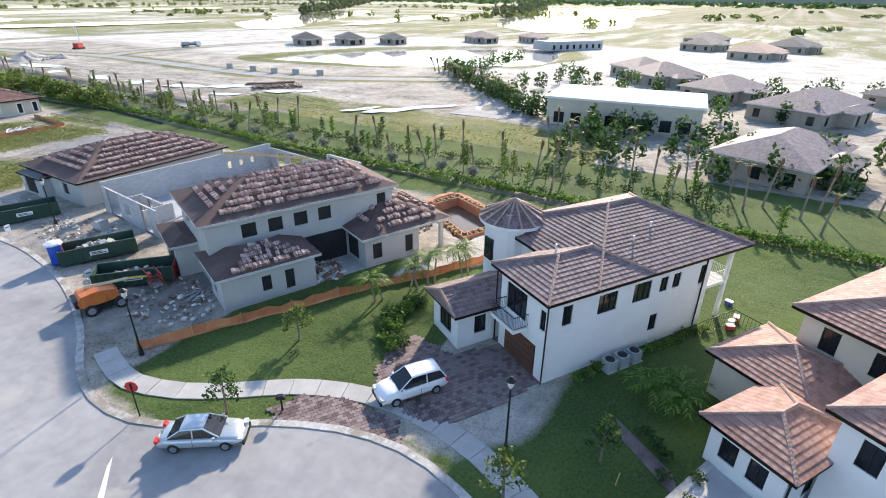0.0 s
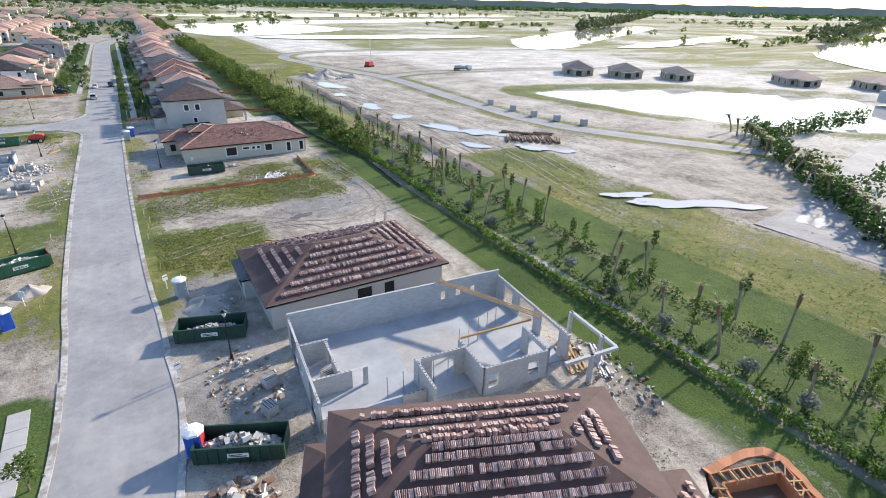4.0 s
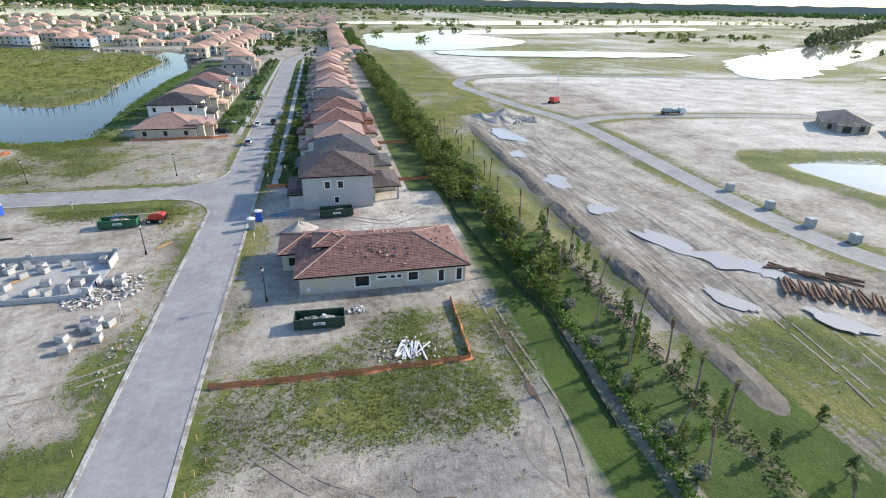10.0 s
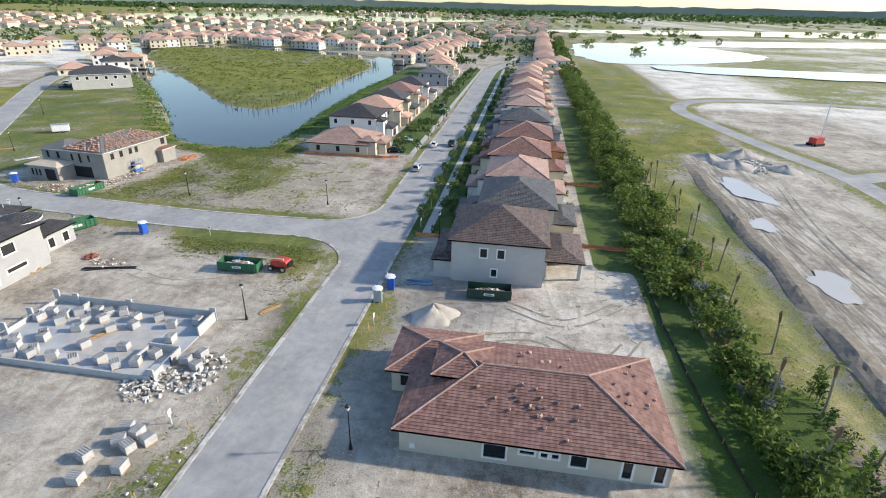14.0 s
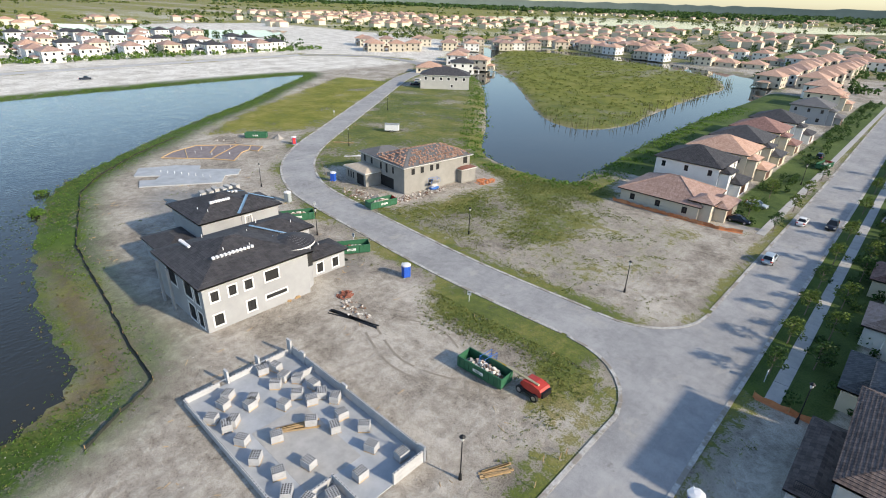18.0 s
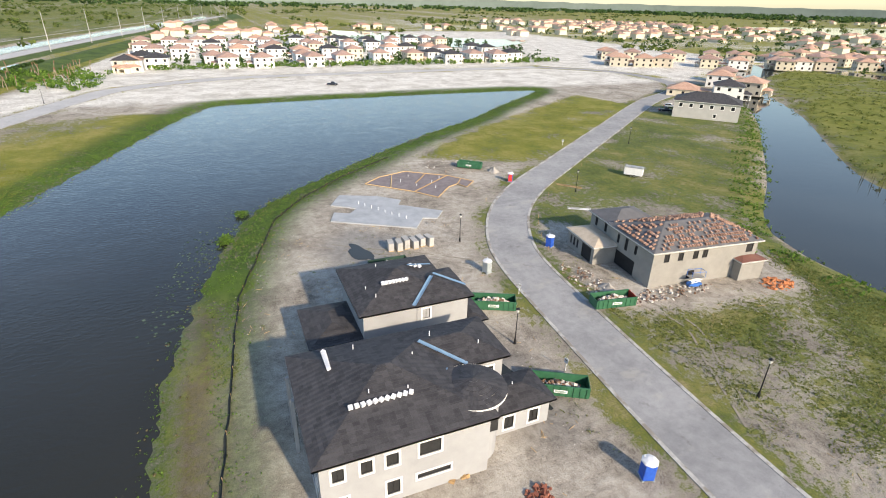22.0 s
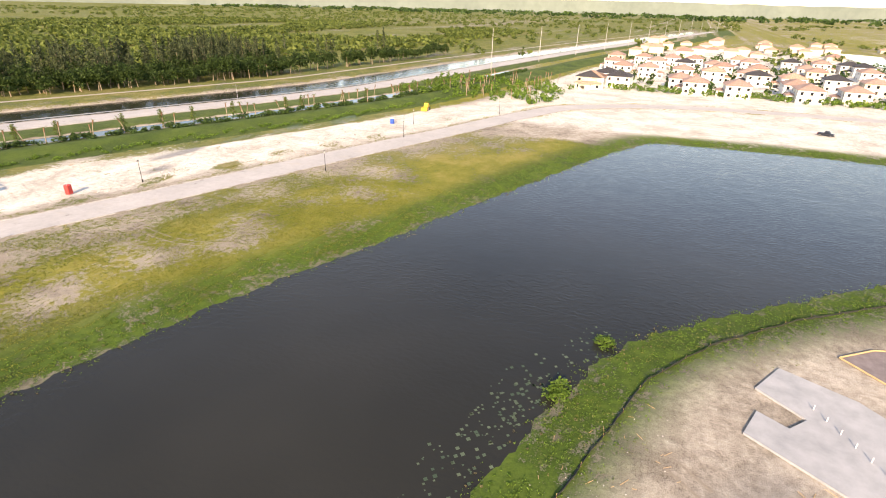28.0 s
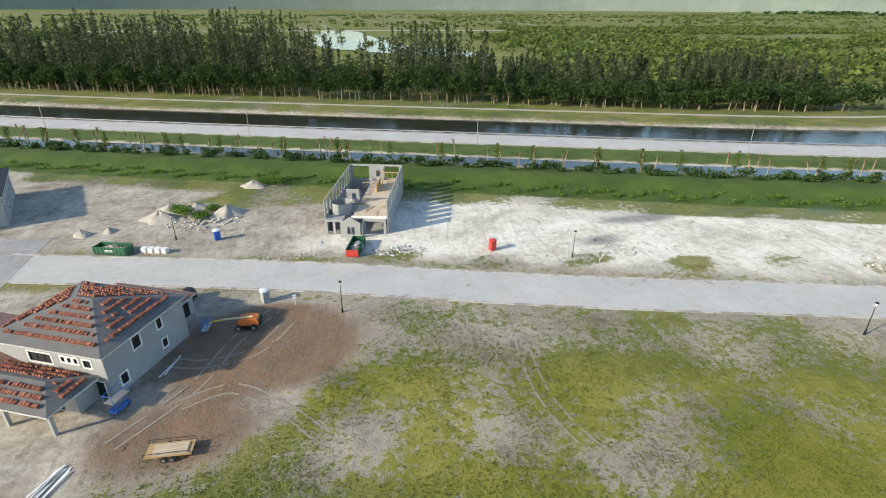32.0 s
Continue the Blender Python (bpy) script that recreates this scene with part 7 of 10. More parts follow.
part("header_beam", Geo().box(0.0, -0.2, 3.3, 7.2, 0.02, 3.75, 0.02), "trim", tower_shell)
round_wall(tower_shell, 10.2, -4.6, 0, 5.2, 2.2, "pale_stucco")
block_wall(tower_shell, (7.2, -9.0), (10.0, -9.0), 3.2, [(0.8, 0.9, 1.6, 2.3)], z0=3.2, mat="pale_stucco", cells=False)
block_wall(tower_shell, (4.4, -25.4), (8.0, -25.4), 3.3, [(0.9, 1.0, 1.8, 2.5)], z0=3.3, mat="pale_stucco", cells=False)
part("upper_floor", Geo().box(0.2, -25.8, 3.1, 7.2, -0.2, 3.3), "ply", tower_shell)
part("ground_floor", Geo().box(0.2, -25.8, 0.0, 12.3, -0.2, 0.1), "slab", tower_shell)
for xx in (0.6, 1.8, 3.0, 4.2):
    part("stud", Geo().box(xx, -22.0, 3.3, xx + 0.1, -21.85, 6.2), "wood", tower_shell)
part("wall_plate", Geo().box(0.4, -22.05, 6.2, 4.6, -21.8, 6.4), "wood", tower_shell)
part("wall_frame", Geo().box(4.6, -22, 3.3, 4.8, -16, 5.0), "wood", tower_shell)
rnd = random.Random(5)
for k in range(22):
    x, y = rnd.uniform(1, 11), rnd.uniform(-24, -2)
    st = part("lumber", Geo().box(-1.2, -0.06, 0, 1.2, 0.06, 0.1), "wood", tower_shell)
    st.matrix_local = pose(x, y, 3.3 + 0.02 * k % 0.3, 0, 0, rnd.choice([0, 90, 20, 75]))
slate_house = thing("house", "grey two-storey house with black roof and small windows", "house", "unfinished houses", m=pose(-32.6, -102, 0, 0, 0, 20))
volume(slate_house, (0, -24, 14, 0), 6.4, "pale_stucco", row_windows("n", 14, 3, 4, 5.4, 1) + [("w", 2 + k * 2.4, 4.2, 3.1 + k * 2.4, 5.4, 1) for k in range(4)] + [("w", 15, 4.0, 16.2, 5.6, 1), ("w", 8, 1, 9.4, 2.2, 1), ("w", 18, 1, 19, 2.2, 1)], roof="tile_dark", pitch=0.36, over=0.6, surround="trim", pane="void")

for key, nm in heap_names:
    if heap_geo[key].v:
        solid("tile_stacks", heap_geo[key], key, "rows of stacked %s clay tiles on unfinished roofs" % nm, "roof tiles", kind="stuff")

# ---- street furniture and site equipment ----


def lamp_post(x, y):
    ob = copy_thing(LAMP, pose(x, y, ground_z(x, y))) if LAMP_DONE else None
    return ob


LAMP_DONE = False
LAMP = thing("street_lamp", "black street lamp post with lantern head", "street lamp", "street lamps", m=pose(11.4, -84.1, 0))
part("base", Geo().tube([(0, 0, 0), (0, 0, 0.15), (0, 0, 0.7), (0, 0, 0.8)], [0.2, 0.17, 0.13, 0.08], 10), "dark_metal", LAMP)
part("pole", Geo().tube([(0, 0, 0.75), (0, 0, 4.7)], [0.07, 0.05], 10), "dark_metal", LAMP)
head = part("lantern", Geo().tube([(0, 0, 4.7), (0, 0, 4.85), (0, 0, 4.9), (0, 0, 5.25)], [0.05, 0.12, 0.17, 0.2], 10), "lamp_glass", LAMP)
part("cap", Geo().tube([(0, 0, 5.25), (0, 0, 5.35), (0, 0, 5.5)], [0.3, 0.22, 0.04], 10), "dark_metal", head)
LAMP_DONE = True
for x, y in ((5.4, -58.2), (13.4, -27.8), (-6.6, 8.3), (12.7, 42.0), (-13, 105), (-44, 104), (-63, 83), (-8, 61), (13, 92), (-111, 127), (-94.6, 89.4), (-98, -51), (-141, -60), (-170, -27), (-68, -86), (-235, -34), (-6, 190), (12.5, 230), (-145, 172), (-214, -27), (-270, -12)):
    lamp_post(x, y)


def toilet(x, y, turn, body="blue_plastic", door="red_plastic", roof="white_plastic", label="blue and red portable toilet with white roof"):
    t = thing("portable_toilet", label, "portable toilet", "portable toilets", m=pose(x, y, ground_z(x, y), 0, 0, turn))
    part("cabin", Geo().box(-0.56, -0.56, 0.12, 0.56, 0.56, 2.05, 0.06), body, t)
    d = part("door", Geo().box(-0.46, -0.6, 0.2, 0.46, -0.555, 1.95, 0.0), door, t)
    part("handle", Geo().box(0.3, -0.64, 1.0, 0.38, -0.6, 1.15), "white_plastic", d)
    part("roof", Geo().tube([(0, 0, 2.05), (0, 0, 2.2), (0, 0, 2.34)], [0.82, 0.76, 0.3], 8), roof, t)
    part("skid", Geo().box(-0.62, -0.62, 0, 0.62, -0.4, 0.12).box(-0.62, 0.4, 0, 0.62, 0.62, 0.12), "grey_plastic", t)
    part("vent", Geo().cyl(0.4, 0.4, 2.1, 2.5, 0.05, 6), "white_plastic", t)
    return t


for x, y, a in ((9.1, -38.0, 70), (-5.1, -12, 200), (-123, 116, 60), (-76, -84, 20), (-231, -41, 0)):
    toilet(x, y, a)
toilet(-127.5, -66.5, 10, "red_plastic", "red_plastic", "red_plastic", "red portable toilet on bare sand")
for x, y, a in ((8.8, 72.8, 100), (-40, 84, 160), (-87, 104, 120)):
    toilet(x, y, a, "blue_plastic", "blue_plastic", "white_plastic", "blue portable toilet with white roof")
for x, y, a in ((10.7, -13.1, 15), (7.9, 69, 100), (-82, 88.6, 110), (-86.5, -57, 30)):
    toilet(x, y, a, "grey_plastic", "grey_plastic", "white_plastic", "grey portable toilet at the kerb")


def rubble_geo(n, sx, sy, z0, zs, size, rng, flat=0.6):
    """Broken pieces heaped within an ellipse."""
    g = Geo()
    for _ in range(n):
        a, r = rng.uniform(0, 6.283), math.sqrt(rng.random())
        x, y = sx * r * math.cos(a), sy * r * math.sin(a)
        z = z0 + zs * max(0.0, 1 - r * r) * rng.uniform(0.5, 1.0)
        s = size * rng.uniform(0.4, 1.3)
        n0 = len(g.v)
        rot = Euler((rng.uniform(-0.6, 0.6), rng.uniform(-0.6, 0.6), rng.uniform(0, 6))).to_matrix()
        w, d, h = s, s * rng.uniform(0.4, 1.0), s * rng.uniform(0.15, flat)
        for cx, cy, cz in ((-1, -1, -1), (1, -1, -1), (0.9, 1, -1), (-1, 0.8, -1), (-0.8, -0.9, 1), (0.9, -0.8, 1), (0.8, 0.9, 1), (-0.9, 0.7, 1)):
            v = rot @ Vector((cx * w / 2, cy * d / 2, cz * h / 2))
            g.v.append((x + v.x, y + v.y, z + v.z))
        for f in ((0, 3, 2, 1), (4, 5, 6, 7), (0, 1, 5, 4), (1, 2, 6, 5), (2, 3, 7, 6), (3, 0, 4, 7)):
            g.f.append(tuple(n0 + k for k in f))
    return g


def dumpster(x, y, turn, L=6.4, mat="green_paint", fill="rubble", seed=0, label="green steel dumpster half full of rubble"):
    d = thing("dumpster", label, "dumpster", "dumpsters", m=pose(x, y, ground_z(x, y), 0, 0, turn))
    w, h, t = 2.3, 1.35, 0.07
    part("floor_pan", Geo().box(-L / 2, -w / 2, 0.18, L / 2, w / 2, 0.28), mat, d)
    for sy in (-1, 1):
        s = part("side_panel", Geo().box(-L / 2, sy * w / 2 - t / 2, 0.2, L / 2, sy * w / 2 + t / 2, 0.2 + h), mat, d)
        part("top_rail", Geo().box(-L / 2, sy * w / 2 - 0.07, 0.2 + h, L / 2, sy * w / 2 + 0.07, 0.3 + h), mat, s)
        for k in range(9):
            xx = -L / 2 + 0.3 + k * (L - 0.6) / 8
            part("rib", Geo().box(xx - 0.05, min(sy * (w / 2 + 0.03), sy * (w / 2 + 0.12)), 0.22, xx + 0.05, max(sy * (w / 2 + 0.03), sy * (w / 2 + 0.12)), 0.2 + h), mat, s)
        sg = part("sign_plate", Geo().box(-0.75, min(sy * (w / 2 + 0.12), sy * (w / 2 + 0.14)), 0.75, 0.75, max(sy * (w / 2 + 0.12), sy * (w / 2 + 0.14)), 1.15), "lettering", s, "white plate with unreadable lettering")
        for k in range(2):
            part("text_bar", Geo().box(-0.6, min(sy * (w / 2 + 0.14), sy * (w / 2 + 0.147)), 0.83 + k * 0.14, 0.6 - 0.3 * k, max(sy * (w / 2 + 0.14), sy * (w / 2 + 0.147)), 0.91 + k * 0.14), mat, sg)
    for sx in (-1, 1):
        part("end_panel", Geo().box(sx * L / 2 - t / 2, -w / 2, 0.2, sx * L / 2 + t / 2, w / 2, 0.2 + h), "red_paint" if sx > 0 and seed % 3 == 0 else mat, d)
        for sy in (-0.8, 0.8):
            part("roller", Geo().tube([(sx * (L / 2 - 0.4), sy - 0.1, 0.12), (sx * (L / 2 - 0.4), sy + 0.1, 0.12)], 0.12, 8), "dark_metal", d)
    load = rubble_geo(150, L / 2 - 0.4, w / 2 - 0.25, 0.5, 1.1 if seed % 2 else 0.7, 0.55, random.Random(seed))
    ob = solid("debris", load, fill, "heap of broken debris in a dumpster", "debris", "dumpster loads", "stuff")
    ob.matrix_world = d.matrix_world
    return d


for k, (x, y, a, mt, fl) in enumerate(((11.3, -47.6, -41, "dark_green_paint", "rubble_mix"), (12.1, -39.6, -24, "dark_green_paint", "rubble"), (12.5, -22.8, -18, "dark_green_paint", "rubble"), (-5.6, 2.4, 18, "green_paint", "rubble"), (20.1, 34.6, -2, "dark_green_paint", "rubble"),
                                        (-16, 74.3, 2, "green_paint", "rubble_mix"), (23.5, 73.4, 3, "dark_green_paint", "rubble_mix"), (-72, 84.5, 65, "green_paint", "rubble_mix"), (-53.2, 83.2, 60, "green_paint", "rubble_mix"), (-66.4, 101.5, 80, "green_paint", "rubble_mix"),
                                        (-137, 111.5, 50, "green_paint", "rubble_mix"), (-88.4, 73.8, 90, "dark_green_paint", "rubble_mix"), (-102.2, -72.6, 72, "green_paint", "rubble"), (-58, -82.2, -20, "green_paint", "rubble_mix"), (-184, 233, 40, "dark_green_paint", "rubble_mix"), (-5.0, -1.5 + 215, 80, "green_paint", "rubble_mix"))):
    dumpster(x, y, a, 6.4, mt, fl, k, "dark green steel dumpster heaped with debris" if mt == "dark_green_paint" else "green steel dumpster heaped with debris")


def wheel(parent, x, y, r, w=0.22, name="wheel"):
    o = part(name, Geo().tube([(x, y - w / 2, r), (x, y - w / 2 + 0.03, r), (x, y + w / 2 - 0.03, r), (x, y + w / 2, r)], [r * 0.88, r, r, r * 0.88], 16), "tyre", parent)
    part("rim", Geo().tube([(x, y - w / 2 - 0.012, r), (x, y + w / 2 + 0.012, r)], r * 0.6, 12), "rim", o)
    return o


def boom_lift(x, y, turn, reach=6.5, paint="orange_paint", basket="red_paint", z=0.0, label="orange boom lift with a lowered arm"):
    b = thing("boom_lift", label, "boom lift", "boom lifts", m=pose(x, y, z, 0, 0, turn))
    part("chassis", Geo().box(-1.3, -0.95, 0.35, 1.3, 0.95, 0.75, 0.12), "dark_metal", b)
    for sx in (-1, 1):
        for sy in (-1, 1):
            wheel(b, sx * 1.05, sy * 1.0, 0.48, 0.36)
    t = part("turntable", Geo().prism([(-1.7, 0.8), (1.0, 0.8), (1.2, 1.2), (0.9, 1.7), (-0.4, 1.9), (-1.5, 1.75), (-1.8, 1.3)], -0.85, 0.85), paint, b)
    part("engine_cover", Geo().box(-1.5, -1.0, 0.85, 0.2, -0.86, 1.6, 0.05), paint, t)
    part("counterweight", Geo().box(-2.0, -0.8, 0.85, -1.7, 0.8, 1.5, 0.1), "dark_metal", t)
    arm = part("boom", Geo().tube([(-1.0, 0.35, 1.95), (reach * 0.6, 0.35, 1.7)], 0.16, 4), "boom_paint", b)
    part("inner_boom", Geo().tube([(reach * 0.6, 0.35, 1.7), (reach, 0.35, 1.35)], 0.11, 4), "yellow_paint", arm)
    k = part("basket", Geo().box(reach, -0.7, 0.55, reach + 0.9, 1.4, 0.62), "steel", b)
    g = Geo()
    for zz in (1.1, 1.65):
        g.tube([(reach, -0.7, zz), (reach + 0.9, -0.7, zz), (reach + 0.9, 1.4, zz), (reach, 1.4, zz), (reach, -0.7, zz)], 0.04, 5)
    for px, py in ((reach, -0.7), (reach + 0.9, -0.7), (reach + 0.9, 1.4), (reach, 1.4), (reach + 0.9, 0.35)):
        g.tube([(px, py, 0.6), (px, py, 1.65)], 0.04, 5)
    part("basket_rail", g, basket, k)
    part("control_box", Geo().box(reach + 0.1, 0.1, 1.2, reach + 0.35, 0.7, 1.55, 0.03), basket, k)
    return b


boom_lift(7.4, -49.4, -14, 3.6)
boom_lift(-10.0, 75.6, 175, 6.2, "red_paint", "blue_paint", 0.0, "red boom lift with a blue basket")
boom_lift(-84.4, -50.2, -8, 5.2, "orange_paint", "blue_paint", 0.0, "orange boom lift with a blue basket")
for x, y, a in ((-66.3, 117.5, 80), (-71.5, -36.0, 62)):
    s = thing("scissor_lift", "pale blue scissor lift beside a house wall", "scissor lift", "scissor lifts", m=pose(x, y, 0, 0, 0, a))
    part("base", Geo().box(-1.1, -0.5, 0.2, 1.1, 0.5, 0.7, 0.08), "blue_paint", s)
    for sx in (-0.8, 0.8):
        for sy in (-0.5, 0.5):
            wheel(s, sx, sy, 0.22, 0.14)
    for k in range(3):
        part("scissor_arm", Geo().tube([(-0.9, -0.3, 0.75 + k * 0.3), (0.9, -0.3, 1.0 + k * 0.3)], 0.05, 4).tube([(0.9, 0.3, 0.75 + k * 0.3), (-0.9, 0.3, 1.0 + k * 0.3)], 0.05, 4), "steel", s)
    p = part("platform", Geo().box(-1.2, -0.6, 1.7, 1.2, 0.6, 1.8), "steel", s)
    part("guard_rail", Geo().tube([(-1.2, -0.6, 2.8), (1.2, -0.6, 2.8), (1.2, 0.6, 2.8), (-1.2, 0.6, 2.8), (-1.2, -0.6, 2.8)], 0.04, 5).tube([(-1.2, -0.6, 1.8), (-1.2, -0.6, 2.8)], 0.04, 5).tube([(1.2, -0.6, 1.8), (1.2, -0.6, 2.8)], 0.04, 5).tube([(1.2, 0.6, 1.8), (1.2, 0.6, 2.8)], 0.04, 5).tube([(-1.2, 0.6, 1.8), (-1.2, 0.6, 2.8)], 0.04, 5), "blue_paint", p)


# ---- cars ----


def car(x, y, turn, paint, kind="sedan", label="", z=0.05):
    """A car along its own x axis: lofted body, dark glass cabin, lamps, four wheels."""
    c = thing("car", label, "car", "cars", m=pose(x, y, z, 0, 0, turn))
    if kind == "sedan":
        L, wd, prof, cab = 4.8, 1.82, [(-2.4, 0.62), (-2.32, 0.88), (-1.7, 0.98), (0.9, 0.96), (1.9, 0.84), (2.35, 0.66), (2.4, 0.5)], [(-1.75, 0.97), (-0.95, 1.42), (0.25, 1.46), (1.15, 0.95)]
    elif kind == "suv":
        L, wd, prof, cab = 4.7, 1.86, [(-2.35, 0.65), (-2.3, 1.0), (-2.0, 1.08), (0.9, 1.06), (1.9, 0.98), (2.3, 0.78), (2.35, 0.5)], [(-2.15, 1.07), (-1.8, 1.62), (0.1, 1.68), (1.1, 1.05)]
    else:
        L, wd, prof, cab = 5.6, 1.95, [(-2.8, 0.7), (-2.78, 1.1), (-0.6, 1.1), (0.9, 1.12), (2.3, 1.05), (2.75, 0.85), (2.8, 0.5)], [(-0.7, 1.1), (-0.5, 1.75), (0.6, 1.78), (1.3, 1.1)]
    g = Geo()
    low, ns, ring = 0.26, 17, 11
    for i in range(ns):
        u = -1 + 2 * i / (ns - 1)
        px = u * L / 2
        top = float(np.interp(px, [p[0] for p in prof], [p[1] for p in prof]))
        hw = wd / 2 * (1 - 0.2 * abs(u) ** 6 - 0.04 * u * u)
        for yy, zz in ((-0.86, low), (-0.98, low + 0.16), (-1.0, top - 0.26), (-0.95, top - 0.09), (-0.7, top - 0.02), (0, top + 0.02), (0.7, top - 0.02), (0.95, top - 0.09), (1.0, top - 0.26), (0.98, low + 0.16), (0.86, low)):
            g.v.append((px, yy * hw, max(zz, low)))
    for i in range(ns - 1):
        for j in range(ring):
            k = (j + 1) % ring
            g.f.append((i * ring + j, i * ring + k, (i + 1) * ring + k, (i + 1) * ring + j))
    g.f.append(tuple(range(ring))[::-1])
    g.f.append(tuple(range((ns - 1) * ring, ns * ring)))
    body = part("body", g, paint, c, smooth=True)
    cg, rg = Geo(), Geo()
    iw = wd / 2 - 0.1
    tw = wd / 2 - 0.3
    a, b, d, e = cab
    A = [(a[0], -iw, a[1]), (b[0], -tw, b[1]), (d[0], -tw, d[1]), (e[0], -iw, e[1])]
    B = [(p[0], -p[1], p[2]) for p in A]
    cg.quad(A[0], A[3], A[2], A[1]).quad(B[1], B[2], B[3], B[0]).quad(A[0], A[1], B[1], B[0]).quad(A[2], A[3], B[3], B[2])
    part("glass_cabin", cg, "glass", c, "dark tinted glass")
    for i in range(7):
        px = b[0] - 0.06 + (d[0] - b[0] + 0.12) * i / 6
        pz = b[1] + (d[1] - b[1]) * i / 6 + 0.05 * math.sin(math.pi * i / 6)
        for yy, dz in ((-1.0, -0.04), (-0.8, 0.02), (0, 0.05), (0.8, 0.02), (1.0, -0.04)):
            rg.v.append((px, yy * (tw + 0.04), pz + dz))
    for i in range(6):
        for j in range(4):
            rg.f.append((i * 5 + j, (i + 1) * 5 + j, (i + 1) * 5 + j + 1, i * 5 + j + 1))
    for s in (-1, 1):
        for p, q in ((a, b), (d, e)):
            w0, w1 = (iw, tw) if p is a else (tw, iw)
            rg.tube([(p[0], s * w0, p[1] + 0.01), (q[0], s * w1, q[1] + 0.01)], 0.045, 4)
        mid = (b[0] + d[0]) / 2
        rg.tube([(mid + 0.05, s * iw, a[1]), (mid, s * tw, b[1])], 0.04, 4)
        rg.tube([(b[0], s * tw, b[1]), (d[0], s * tw, d[1])], 0.05, 4)
    part("roof", rg, paint, c)
    for s in (-1, 1):
        part("headlight", Geo().box(L / 2 - 0.32, s * (wd / 2 - 0.28) - 0.2, 0.62, L / 2 - 0.03, s * (wd / 2 - 0.28) + 0.2, 0.78, 0.05), "lamp_glass", c)
        part("tail_light", Geo().box(-L / 2 - 0.01, s * (wd / 2 - 0.25) - 0.2, 0.72, -L / 2 + 0.18, s * (wd / 2 - 0.25) + 0.2, 0.92, 0.04), "red_plastic", c)
        part("mirror", Geo().box(e[0] - 0.35, s * (wd / 2 + 0.02) - 0.09, e[1] - 0.02, e[0] - 0.2, s * (wd / 2 + 0.02) + 0.09, e[1] + 0.12, 0.03), paint, c)
        part("door_line", Geo().box(-0.35, s * (wd / 2) - 0.004, 0.4, -0.33, s * (wd / 2) + 0.004, 0.9), "dark_metal", c)
    part("bumper", Geo().box(L / 2 - 0.1, -wd / 2 + 0.1, 0.3, L / 2 + 0.04, wd / 2 - 0.1, 0.5, 0.05), "dark_metal", c)
    part("number_plate", Geo().box(-L / 2 - 0.03, -0.25, 0.55, -L / 2 - 0.005, 0.25, 0.68), "lettering", c)
    for sx in (-0.3, 0.29):
        for sy in (-1, 1):
            wheel(c, sx * L, sy * (wd / 2 - 0.1), 0.33)
    return c


car(2.85, -69.1, -53, "car_silver", "sedan", "pale silver-blue sedan parked at the kerb")
car(12.6, -76.7, 149, "car_white", "suv", "white hatchback parked on the driveway", 0.1)
for x, y, a, pm, kd, lb in ((0.2, 134, 90, "car_silver", "suv", "silver car driving on the street"), (0.3, 159, 90, "car_white", "sedan", "white car parked at the kerb"), (5.2, 161, -90, "car_dark", "suv", "dark blue car parked at the kerb"), (14.5, 172, 0, "car_white", "suv", "white car on a driveway"),
                            (-9.5, 150, 0, "car_dark", "sedan", "dark car on a driveway"), (-9.5, 163, 0, "car_silver", "sedan", "grey car on a driveway"), (-292, 107, 70, "car_dark", "pickup", "black pickup on bare sand"), (-186, 227, 50, "car_dark", "pickup", "dark pickup beside a house"),
                            (-193, 236, 50, "car_silver", "suv", "grey car beside the street"), (100, -60, 20, "car_white", "suv", "white van beside a pale building"), (118, -30, 60, "car_dark", "sedan", "dark car on the sales car park"), (104, -43, 10, "car_white", "sedan", "white car on a car park"), (-8, 225, 90, "car_dark", "suv", "dark car at the kerb")):
    car(x, y, a, pm, kd, lb)

# ---- signs, boxes, fences ----
stop = thing("stop_sign", "red octagonal stop sign on a black post", "road sign", m=pose(1.9, -64.0, 0, 0, 0, 125))
part("pole", Geo().cyl(0, 0, 0, 2.5, 0.04, 8), "dark_metal", stop)
plate = part("plate", Geo().tube([(0, -0.07, 2.25), (0, -0.04, 2.25)], 0.4, 8), "sign_red", stop)
fc = bpy.data.curves.new("stop_letters", 'FONT')
fc.body, fc.size, fc.align_x, fc.align_y, fc.extrude = "STOP", 0.26, 'CENTER', 'CENTER', 0.004
fc.materials.append(M["lettering"])
txt = new("letters", fc)
txt.parent, txt.matrix_local = plate, pose(0, -0.085, 2.25, 90, 0, 0)
mail = thing("mailbox", "black letterbox on a post by the pavement", "letterbox", m=pose(6.9, -71.0, 0, 0, 0, -50))
part("pole", Geo().cyl(0, 0, 0, 1.0, 0.06, 8), "dark_metal", mail)
part("box", Geo().prism([(-0.28, 1.0), (0.28, 1.0), (0.28, 1.2), (0.18, 1.3), (-0.18, 1.3), (-0.28, 1.2)], -0.12, 0.12), "dark_metal", mail)


def site_sign(x, y, turn, h=1.8):
    s = thing("site_sign", "white site sign on a thin post", "sign", "site signs", m=pose(x, y, ground_z(x, y), 0, 0, turn))
    part("pole", Geo().box(-0.04, -0.04, 0, 0.04, 0.04, h), "white_plastic", s)
    p = part("board", Geo().box(-0.3, -0.06, h - 0.7, 0.3, -0.03, h), "white_plastic", s)
    part("text_bar", Geo().box(-0.22, -0.066, h - 0.3, 0.22, -0.06, h - 0.22), "dark_metal", p)
    return s


